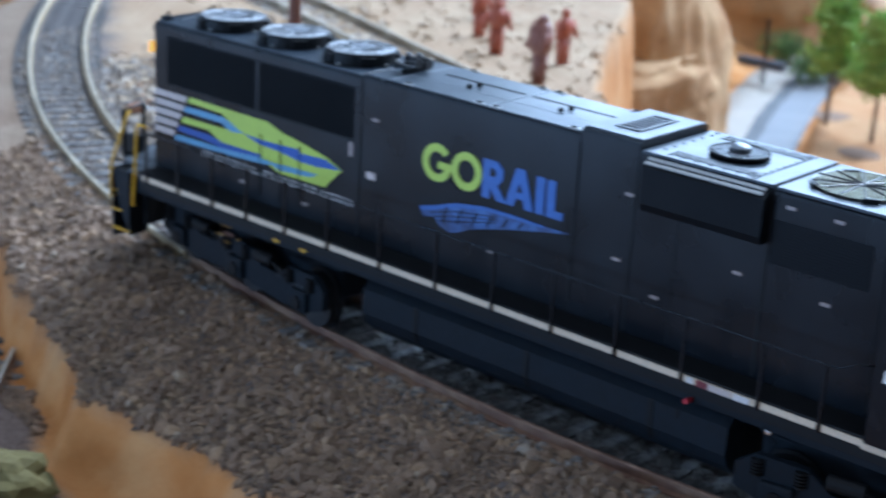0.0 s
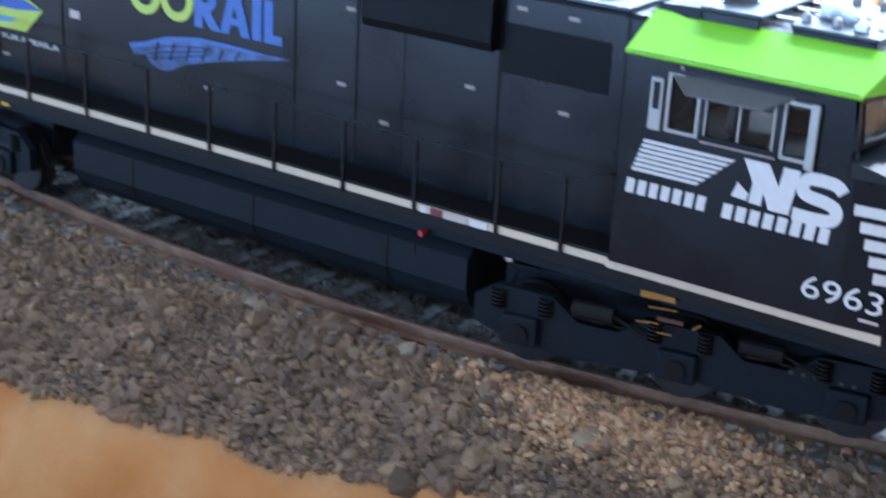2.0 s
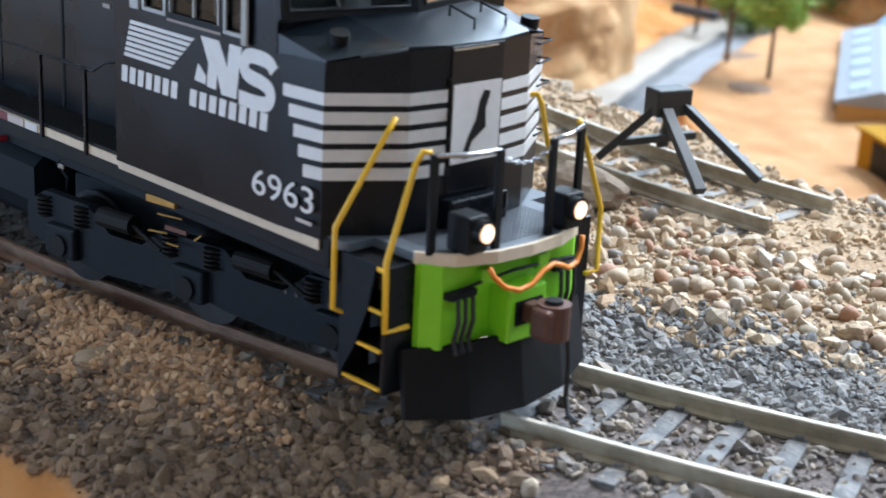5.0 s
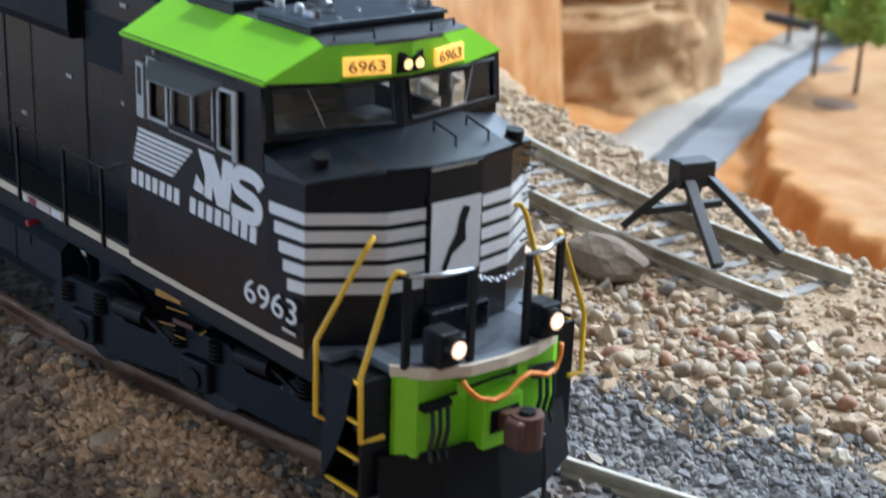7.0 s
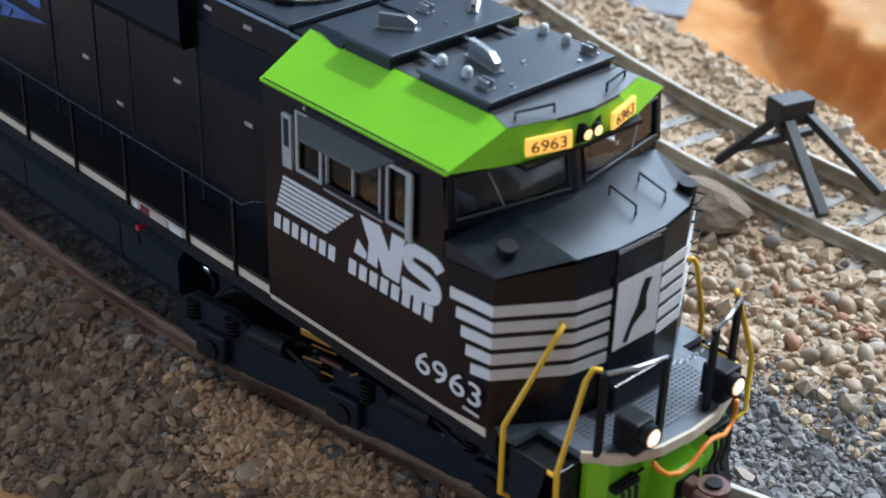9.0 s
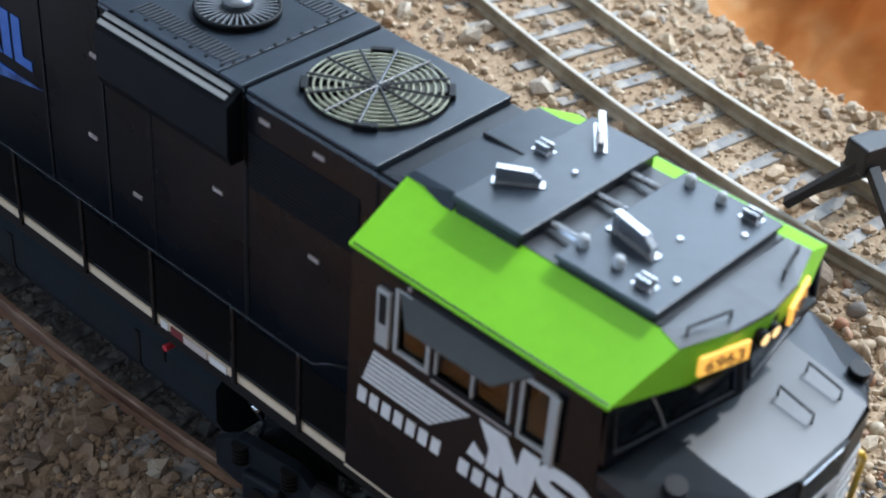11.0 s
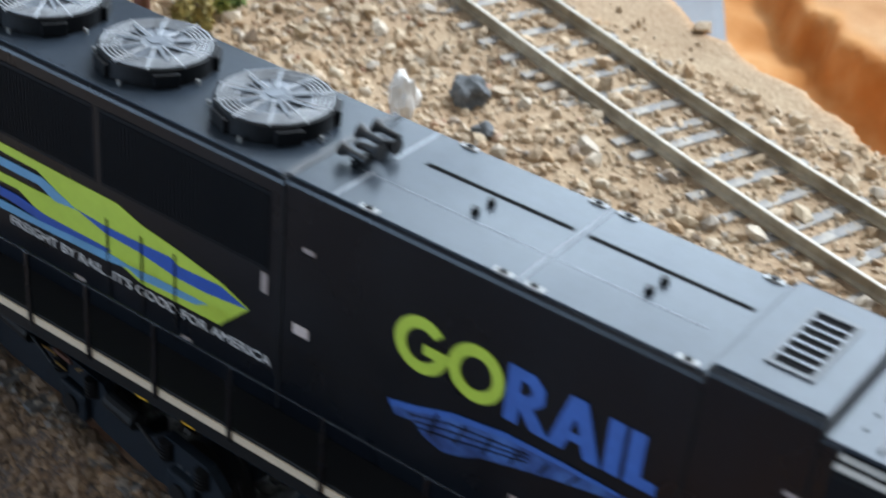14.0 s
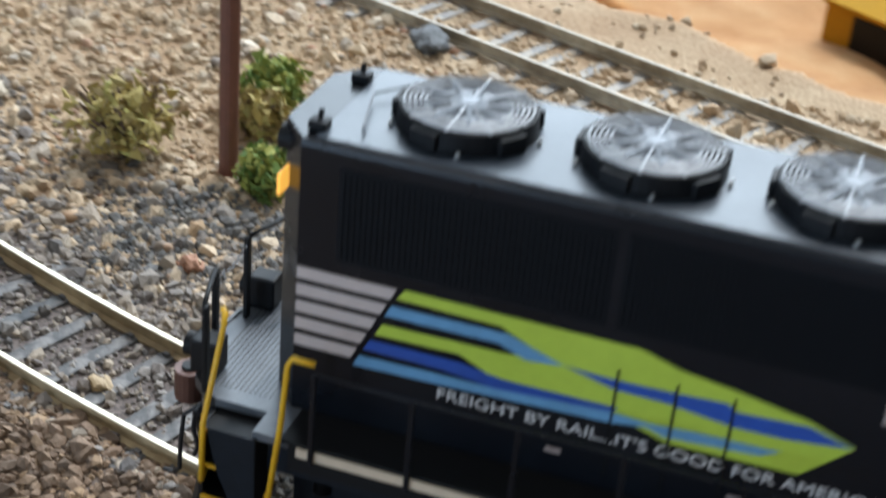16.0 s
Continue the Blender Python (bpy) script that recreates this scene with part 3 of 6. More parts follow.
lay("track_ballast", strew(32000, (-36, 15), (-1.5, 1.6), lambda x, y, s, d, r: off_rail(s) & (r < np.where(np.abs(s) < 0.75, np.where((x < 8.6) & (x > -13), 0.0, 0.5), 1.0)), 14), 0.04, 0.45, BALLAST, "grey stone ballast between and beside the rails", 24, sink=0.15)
# Darker stones carry the shade beneath the locomotive in their colour.
lay("shade_ballast", strew(6000, (-13, 8.6), (-0.75, 0.75), lambda x, y, s, d, r: r < 0.8, 31), 0.045, 0.4, DARKBALLAST, "ballast darkened for the shade under the locomotive", 32, sink=0.4)
lay("dark_ballast", strew(16000, (7.2, 15), (1.2, 4.4), lambda x, y, s, d, r: r < 1.3 - 0.28 * s, 15), 0.04, 0.4, FRONTGRIT, "pale grey crushed ballast beside the front of the track", 25)
lay("rear_dark_ballast", strew(14000, (-30, -10), (1.2, 5.0), lambda x, y, s, d, r: r < 1.15 - 0.22 * s, 16), 0.052, 0.5, BALLAST, "grey ballast inside the curve", 26)
lay("grey_patch", strew(6000, (-20.5, -15.5), (1.8, 5.6), lambda x, y, s, d, r: r < 1.2 * np.exp(-((x + 17.9) / 1.5) ** 4 - ((s - 3.6 - 0.35 * (x + 17.9)) / 1.3) ** 4), 71), 0.035, 0.45, DARKBALLAST, "patch of dark grey crushed ballast near the pole", 72, sink=0.0)
lay("tan_grit", strew(30000, (-30, 13), (1.6, 15.0), lambda x, y, s, d, r: (d < 6.5) & (np.abs(np.abs(d) - GAUGE) > 0.15) & (r < 0.9) & ((x < 7.0) | (s > 3.1 + 0.6 * fuzz(x, y, 0.8, 2))), 17), 0.048, 0.5, GRIT, "tan grit between the two tracks", 27, sink=0.3, clump=0.25)
lay("river_pebbles", strew(8000, (-30, 16), (2.2, 14.0), lambda x, y, s, d, r: (d < 6) & ((x < 7) | (s > 4.0)) & (np.abs(d) > 1.3) & (r < np.where(x > 6, 1.0, np.where(x < -12, 0.8, 0.13))), 18), 0.043, 0.65, PEBBLE, "rounded river pebbles in tan, cream and brown", 28, round_=True)
lay("front_pebbles", strew(2400, (5.0, 15), (3.9, 9.5), lambda x, y, s, d, r: (d < 4) & (np.abs(d) > 1.0), 19), 0.042, 0.7, PEBBLE, "large rounded pebbles beside the buffer stop", 29, round_=True)
lay("tan_rubble", strew(7000, (-32, 12), (1.9, 15.0), lambda x, y, s, d, r: (d < 6.5) & (np.abs(np.abs(d) - GAUGE) > 0.22) & ((d < -1.2) | (d > 1.2) | (r < 0.15)) & (r < 0.75) & ((x < 6.8) | (s > 3.6)), 61), 0.062, 0.65, RUBBLE, "mixed tan, brown and cream rubble between the tracks", 62, sink=0.3)
lay("far_rubble", strew(2200, (-46, -10), (-4, 13), lambda x, y, s, d, r: (s > 3) & (np.abs(np.abs(d) - GAUGE) > 0.2), 20, "siding"), 0.065, 0.5, GRIT, "pale rubble on the bench behind the siding", 30)

# ---- tracks ----
PROFILE = [(-0.11, -0.25), (0.11, -0.25), (0.11, -0.215), (0.022, -0.19), (0.022, -0.075), (0.05, -0.055), (0.05, -0.012), (0.038, 0.0), (-0.038, 0.0), (-0.05, -0.012), (-0.05, -0.055), (-0.022, -0.075), (-0.022, -0.19), (-0.11, -0.215)]


def rail(line, zline, offset, parent, side_mat, top_mat):
    bm = bmesh.new()
    rings = []
    for i, (x, y) in enumerate(line):
        a, b = line[max(i - 1, 0)], line[min(i + 1, len(line) - 1)]
        t = Vector((b[0] - a[0], b[1] - a[1], 0)).normalized()
        nrm = Vector((-t.y, t.x, 0))
        rings.append([bm.verts.new(Vector((x, y, zline[i])) + nrm * (offset + p[0]) + Vector((0, 0, p[1]))) for p in PROFILE])
    k = len(PROFILE)
    for i in range(len(rings) - 1):
        for j in range(k):
            f = bm.faces.new((rings[i][j], rings[i][(j + 1) % k], rings[i + 1][(j + 1) % k], rings[i + 1][j]))
            f.material_index = 1 if j in (6, 7, 8) else 0
    bm.faces.new(rings[0])
    bm.faces.new(rings[-1][::-1])
    return part("rail", bm, [side_mat, top_mat], parent)


def tie_mesh(material):
    bm = bmesh.new()
    box(bm, -0.125, 0.125, -1.48, 1.48, -0.19, 0.0, 0.015)
    for sy in (-1, 1):
        for dy in (-0.13, 0.13):
            box(bm, -0.05, 0.05, sy * GAUGE + dy - 0.03, sy * GAUGE + dy + 0.03, 0.0, 0.045)
    o = part("tie", bm, material)
    me = o.data
    bpy.data.objects.remove(o)
    return me


TIE_ME, SUNK_ME = tie_mesh(TIE), tie_mesh(SUNKTIE)


def track(name, label, line, zfun, runs, spacing=0.74, ties=TIE_ME, sink=0.212):
    e = thing(name, label, "railway track")
    e["kind"] = "structure"
    zl = [float(zfun(p[0])) for p in line]
    for x0, x1, side_mat, top_mat in runs:
        some = [i for i, p in enumerate(line) if x0 <= p[0] <= x1]
        for off in (-GAUGE, GAUGE):
            rail([line[i] for i in some], [zl[i] for i in some], off, e, side_mat, top_mat)
    run, last = 0.0, None
    rnd = random.Random(name)
    for i in range(1, len(line)):
        (x0, y0), (x1, y1) = line[i - 1], line[i]
        run += math.hypot(x1 - x0, y1 - y0)
        if run >= spacing and ties:
            run -= spacing
            o = new("tie", ties)
            o.parent = e
            o.matrix_basis = Matrix.Translation(Vector((x1, y1, zl[i] - sink)) * CM) @ pose(0, 0, 0, 0, 0, math.degrees(math.atan2(y1 - y0, x1 - x0)) + rnd.uniform(-1.5, 1.5))
    return e


def dense(line, step=0.25):
    out = []
    for (x0, y0), (x1, y1) in zip(line, line[1:]):
        k = max(1, round(math.hypot(x1 - x0, y1 - y0) / step))
        out += [(x0 + (x1 - x0) * i / k, y0 + (y1 - y0) * i / k) for i in range(k)]
    return out + [line[-1]]


# main rails are darker brown between the locomotive's two ends
track("main_track", "curved model railway track, brown rails on grey ties in ballast", dense(MAIN), lambda x: 0.0, [(-200, -13.05, GOLDRAIL, RAILTOP), (-13.0, 8.95, RAILDARK, BROWNTOP), (8.98, 100, RAILSIDE, DULLTOP)])
track("siding_track", "dead-end model siding track with weathered rails and sunken grey ties", dense(SIDING), z_siding, [(-200, 100, RAILSIDE, DULLTOP)], ties=SUNK_ME, sink=0.285)
LOWER = [(-7.0 - 0.5 * i, -12.5 + 0.42 * i + 0.002 * i * i) for i in range(23)]
track("lower_track", "short stretch of dark model track on the lower ground", dense(LOWER), lambda x: -2.25, [(-200, 100, RAILDARK, DULLTOP)])

# ---- room round the layout ----
def slab(name, x0, x1, y0, y1, z0, z1, material, label, category):
    return tagged(part(name, box(B(), x0, x1, y0, y1, z0, z1), material), label, category, kind="structure")


slab("layout_base", -119, 109, -44, 149, -100, -12.6, FASCIA, "closed dark board base under the railway layout", "layout base")
for nm, a in (("south", (-121, 111, -46, -45.2, -12.6, -2.4)), ("north", (-121, 111, 150.2, 151, -12.6, -7)), ("west", (-121.2, -120.4, -45, 150, -12.6, -2)), ("east", (110.4, 111.2, -45, 150, -12.6, -2))):
    slab("fascia_" + nm, *a[:4], a[4], a[5], FASCIA, "plain dark board along the edge of the layout", "trim")
slab("floor", -420, 420, -250, 265, -104, -100, ROOMFLOOR, "dark vinyl floor of the layout room", "floor")
slab("ceiling", -420, 420, -250, 265, 415, 419, ROOMWALL, "plain pale ceiling of the layout room", "ceiling")
# the south wall's low opening is added to seat the bluish fill lamp
wb = B()
for a in ((-424, -331, -104, 419), (-69, 424, -104, 419), (-331, -69, 16, 419)):
    box(wb, a[0], a[1], -254, -250, a[2], a[3])
tagged(part("wall_south", wb, ROOMWALL), "plain painted room wall with a low opening added for the blue fill", "wall", kind="structure")
slab("wall_west", -424, -420, -250, 265, -104, 419, ROOMWALL, "plain painted room wall", "wall")
slab("wall_east", 420, 424, -250, 265, -104, 419, ROOMWALL, "plain painted room wall", "wall")
wb = B()
for a in ((-424, -206, -104, 419), (166, 424, -104, 419), (-206, 166, -104, 76), (-206, 166, 408, 419)):
    box(wb, a[0], a[1], 265, 277, a[2], a[3])
tagged(part("wall_north", wb, ROOMWALL), "painted room wall with one tall wide window opening", "wall", kind="structure")

# ---- the locomotive ----
LOCO = thing("model_locomotive", "black model diesel locomotive with lime green cab roof on curved track", "model train", at=(0, 0, 0))


def P(name, bm, material, parent=None, label="", smooth=False):
    return part(name, bm, material, parent or LOCO, label, smooth)


# frame, sills and walkway
P("frame", box(B(), -13.5, 8.3, -1.5, 1.5, 1.55, 2.06, 0.02), UNDER, label="black underframe")
for sy in (-1, 1):
    P("side_sill", box(B(), -13.2, 8.3, sy * 1.60 - 0.04, sy * 1.60 + 0.04, 1.74, 2.08, 0.01), BLACK2)
    P("sill_stripe", box(B(), -13.1, 4.25, sy * 1.655 - 0.012, sy * 1.655 + 0.012, 1.955, 2.065), CREAM, label="cream stripe along the sill")
    P("cab_sill_stripe", box(B(), 4.25, 8.16, sy * 1.665 - 0.012, sy * 1.665 + 0.012, 1.925, 2.045), CREAM, label="cream stripe under the cab")
for x0, x1, m in ((1.12, 1.24, WHITE), (1.3, 1.52, DARKRED), (1.53, 1.95, PINKW), (2.0, 2.3, WHITE)):
    P("sill_label", box(B(), x0, x1, -1.685, -1.665, 1.955, 2.06), m)
P("walkway", box(B(), -13.3, 4.3, -1.64, 1.64, 2.065, 2.11, 0.01), BLACK2, label="black walkway deck")

# hood sections, each with its roof
def hood(name, x0, x1, top, half=1.03, roof=0.985, rear=False):
    sec = [(-half, 2.1), (half, 2.1), (half, top - 0.07), (half - 0.012, top - 0.025), (roof, top), (-roof, top), (-half + 0.012, top - 0.025), (-half, top - 0.07)]
    bm = B()
    if rear:
        lo = [bm.verts.new((x0 - 0.32 * max(0, 1 - (abs(p[0]) / 0.62) ** 3), p[0] * 0.62 if abs(p[0]) > 0.5 else p[0], p[1])) for p in sec]
        mid = [bm.verts.new((x0, p[0], p[1])) for p in sec]
        hi = [bm.verts.new((x1, p[0], p[1])) for p in sec]
        for v in lo:
            v.co.x = x0 - 0.32
        rows = (lo, mid, hi)
        bm.faces.new(lo)
        bm.faces.new(hi[::-1])
        for a, b in zip(rows, rows[1:]):
            for i in range(len(sec)):
                bm.faces.new((a[i], a[(i + 1) % len(sec)], b[(i + 1) % len(sec)], b[i]))
    else:
        prism(bm, sec, x0, x1, "x")
    return P(name, bm, BLACK)


hood("radiator_hood", -13.43, -7.12, 5.345, rear=True)
hood("engine_hood", -7.09, -1.86, 5.385)
hood("silencer_hood", -1.85, -0.64, 5.50, 1.03, 0.95)
hood("inertial_hood", -0.63, 1.91, 5.36, 1.03, 1.0)
hood("dynamic_brake_hood", 1.92, 3.92, 5.31)
hood("rear_cab_hood", 3.93, 4.36, 5.30)
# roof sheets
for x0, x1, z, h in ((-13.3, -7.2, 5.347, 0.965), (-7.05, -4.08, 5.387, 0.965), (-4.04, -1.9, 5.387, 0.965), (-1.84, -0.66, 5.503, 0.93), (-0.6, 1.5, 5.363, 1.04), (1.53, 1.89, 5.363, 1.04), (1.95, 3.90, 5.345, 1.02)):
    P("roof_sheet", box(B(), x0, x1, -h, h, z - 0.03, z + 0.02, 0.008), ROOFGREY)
P("roof_sheet_edge", box(B(), 1.94, 3.885, -1.0, 1.0, 5.28, 5.316), SCREEN)
# panel seams, hinges and latches on the hood roof
for x in (-4.06,):
    P("roof_joint", box(B(), x - 0.012, x + 0.012, -0.95, 0.95, 5.385, 5.412), ROOFLINE)
for x0, x1 in ((-6.13, -4.16), (-3.98, -2.0)):
    P("lifting_slot", box(B(), x0, x1, 0.25, 0.32, 5.395, 5.413, 0.004), VOID, label="long dark roof slot")
P("roof_crease", box(B(), -6.6, -2.2, -0.338, -0.328, 5.40, 5.411), ROOFLINE)
for x, y in ((-5.13, -0.19), (-5.1, 0.07), (-2.96, -0.19), (-2.93, 0.07)):
    P("vent_stub", cyl(B(), (x, y, 5.40), (x, y, 5.48), 0.055, 10, 0.045), BLACK2)
for x in (-6.0, -4.25, -3.87, -2.1):
    for sy in (-1, 1):
        bm = box(B(), x - 0.11, x + 0.11, sy * 0.93 - 0.045, sy * 0.93 + 0.045, 5.40, 5.425, 0.005)
        lt = P("roof_latch", bm, GREYMET, label="small bright roof latch")
        P("latch_pin", box(B(), x - 0.05, x + 0.05, sy * 0.93 - 0.02, sy * 0.93 + 0.02, 5.425, 5.45), BLACK2, lt)

# radiator fans
def fan(x, z0, r, hub, h, grille, rings, spokes, parent):
    f = P("fan", cyl(B(), (x, 0, z0), (x, 0, z0 + h), r * 0.985, 48, r * 0.97), BLACK2, parent, "round black roof fan with ringed grille")
    P("well", cyl(B(), (x, 0, z0 + h), (x, 0, z0 + h + 0.004), r * 0.91, 48), VOID, f)
    tb = tube(B(), [(x + 0.93 * r * math.cos(a), 0.93 * r * math.sin(a), z0 + h + 0.008) for a in np.linspace(0, 2 * math.pi, 49)[:-1]], 0.03, 8, True)
    P("rim", tb, BLACK2, f, smooth=True)
    for k in range(9):
        a = 2 * math.pi * k / 9
        P("fan_blade", prism(B(), [(0.1, -0.04), (0.46, -0.155), (0.46, 0.155), (0.1, 0.04)], 0, 0.008, "z", m=Matrix.Translation((x, 0, z0 + h + 0.02)) @ Matrix.Rotation(a, 4, "Z") @ Matrix.Rotation(0.07, 4, "X")), BLADE, f)
    for k in range(rings):
        rr = r * 0.60 + r * 0.29 * k / (rings - 1)
        P("grille_ring", tube(B(), [(x + rr * math.cos(a), rr * math.sin(a), z0 + h + 0.045) for a in np.linspace(0, 2 * math.pi, 49)[:-1]], 0.013, 5, True), grille, f)
    for k in range(spokes):
        a = 2 * math.pi * k / spokes + 0.3
        P("grille_spoke", cyl(B(), (x + hub * 0.7 * math.cos(a), hub * 0.7 * math.sin(a), z0 + h + 0.062), (x + r * 0.96 * math.cos(a), r * 0.96 * math.sin(a), z0 + h + 0.042), 0.013, 6), grille, f)
    hp = P("hub_plate", cyl(B(), (x, 0, z0 + h + 0.02), (x, 0, z0 + h + 0.068), hub, 32, hub * 0.92), HUBGREY, f)
    for k in range(9):
        a = 2 * math.pi * k / 9 + 0.12
        P("hub_arm", prism(B(), [(hub * 0.8, -0.03), (r * 0.72, -0.014), (r * 0.72, 0.014), (hub * 0.8, 0.03)], 0, 0.016, "z", Matrix.Translation((x, 0, z0 + h + 0.048)) @ Matrix.Rotation(a, 4, "Z")), HUBGREY, hp)
    P("hub_boss", cyl(B(), (x, 0, z0 + h + 0.068), (x, 0, z0 + h + 0.082), hub * 0.45, 20), BLADE, hp)
    return f


for x in (-12.03, -10.09, -8.157):
    f = fan(x, 5.345, 0.75, 0.22, 0.22, FANGRILLE, 5, 10, LOCO)
    for k in range(5):
        a = 2 * math.pi * k / 5 + 0.62
        P("rim_bracket", box(B(), -0.06, 0.07, -0.16, 0.16, 0, 0.19, 0.015, m=Matrix.Translation((x + 0.71 * math.cos(a), 0.71 * math.sin(a), 5.365)) @ Matrix.Rotation(a, 4, "Z")), BLACK2, f)
    for k in range(5):
        a = 2 * math.pi * (k + 0.5) / 5 + 0.5
        P("hold_down", cyl(B(), (x + 0.80 * math.cos(a), 0.80 * math.sin(a), 5.36), (x + 0.80 * math.cos(a), 0.80 * math.sin(a), 5.43), 0.022, 8), GREYMET, f)

# dynamic brake fan: large flat grille over a khaki-lit well
f = P("fan", cyl(B(), (2.89, 0, 5.35), (2.89, 0, 5.372), 0.80, 48), VOID, label="large flat roof fan with ringed grille")
for k in range(9):
    rr = 0.06 + 0.71 * (k + 1) / 9
    P("grille_ring", tube(B(), [(2.89 + rr * math.cos(a), rr * math.sin(a), 5.418) for a in np.linspace(0, 2 * math.pi, 49)[:-1]], 0.0115, 6, True), KHAKIGRILLE, f)
for k in range(12):
    a = 2 * math.pi * k / 12
    P("grille_spoke", cyl(B(), (2.89, 0, 5.44), (2.89 + 0.79 * math.cos(a), 0.79 * math.sin(a), 5.432), 0.015, 6), DARKGREY, f)
for k in range(14):
    a = 2 * math.pi * k / 14
    P("fan_blade", box(B(), 0.12, 0.74, -0.08, 0.08, 0, 0.008, m=Matrix.Translation((2.89, 0, 5.39)) @ Matrix.Rotation(a, 4, "Z") @ Matrix.Rotation(0.18, 4, "X")), KHAKIBLADE, f)
for a in (-0.95, 0.75, 2.3, 3.9):
    P("rim_bracket", box(B(), -0.03, 0.05, -0.13, 0.13, 0, 0.07, 0.01, m=Matrix.Translation((2.89 + 0.78 * math.cos(a), 0.78 * math.sin(a), 5.37)) @ Matrix.Rotation(a, 4, "Z")), BLACK2, f)

# blower with a domed hub and radial vanes
bl = P("blower", cyl(B(), (0.645, -0.02, 5.36), (0.645, -0.02, 5.445), 0.51, 40, 0.49), VOID, label="round blower with domed hub")
for k in range(34):
    a = 2 * math.pi * k / 34
    P("vane", box(B(), 0.18, 0.47, -0.010, 0.010, 0, 0.02, m=Matrix.Translation((0.645, -0.02, 5.447)) @ Matrix.Rotation(a, 4, "Z")), ROOFLINE, bl)
tb = B()
tube(tb, [(0.645 + 0.49 * math.cos(a), 0.49 * math.sin(a) - 0.02, 5.455) for a in np.linspace(0, 2 * math.pi, 41)[:-1]], 0.026, 6, True)
P("rim", tb, BLACK2, bl, smooth=True)
P("dome", ball(B(), (0.645, -0.02, 5.52), 0.175, 3, (1, 1, 0.5)), mat("dome_metal", (0.20, 0.215, 0.235), 0.32, 0.5), bl, smooth=True)
P("dome_base", cyl(B(), (0.645, -0.02, 5.46), (0.645, -0.02, 5.54), 0.185, 28), DARKGREY, bl)
# tread strips beside the blower
for y0 in (-0.88, 0.66):
    tb = B()
    for i in range(24):
        x = -0.16 + i * 0.068
        box(tb, x, x + 0.03, y0, y0 + 0.26, 5.383, 5.396)
    P("tread_strip", tb, DARKGREY, label="ribbed tread strip")
RIVET = box(B(), -0.016, 0.016, -0.016, 0.016, 0, 0.016)
rv = P("rivet", RIVET, BLACK2)
rv.location = Vector((-0.38, 0.93, 5.383)) * CM
spots = [(-0.38 + 0.26 * i, sy * 0.93) for i in range(8) for sy in (-1, 1)] + [(1.48, -0.8 + 0.2 * i) for i in range(9)] + [(-0.36, -0.7 + 0.28 * i) for i in range(6)]
for x, y in spots[1:]:
    o = new("rivet", rv.data)
    o.parent = LOCO
    o.location = Vector((x, y, 5.383)) * CM
# roof hatch with louvre bars
ht = P("roof_hatch", box(B(), -1.47, -1.0, -0.55, 0.56, 5.51, 5.53, 0.004), VOID, label="framed roof hatch with bars")
for y0, y1, x0, x1 in ((-0.58, -0.52, -1.49, -0.98), (0.53, 0.59, -1.49, -0.98), (-0.52, 0.53, -1.49, -1.44), (-0.52, 0.53, -1.03, -0.98)):
    P("hatch_frame", box(B(), x0, x1, y0, y1, 5.52, 5.545), DARKGREY, ht)
for i in range(6):
    y = -0.37 + i * 0.15
    P("hatch_bar", box(B(), -1.44, -1.03, y - 0.013, y + 0.013, 5.525, 5.545), ROOFLINE, ht)

# wing boxes beside the inertial hood, with two bright strips
for sy in (-1, 1):
    w = P("intake_box", prism(B(), [(sy * 1.0, 4.42), (sy * 1.20, 4.42), (sy * 1.25, 4.55), (sy * 1.25, 5.17), (sy * 1.0, 5.34)], -0.42, 1.88, "x"), SCREEN, label="black intake box on the hood side")
    for zt, yt in ((5.285, 1.09), (5.225, 1.175)):
        P("bright_strip", box(B(), -0.42, 1.80, -0.030, 0.030, -0.012, 0.012, m=Matrix.Translation((0, sy * yt, zt + 0.008)) @ Matrix.Rotation(-sy * 0.6, 4, "X")), GREYMET, w)

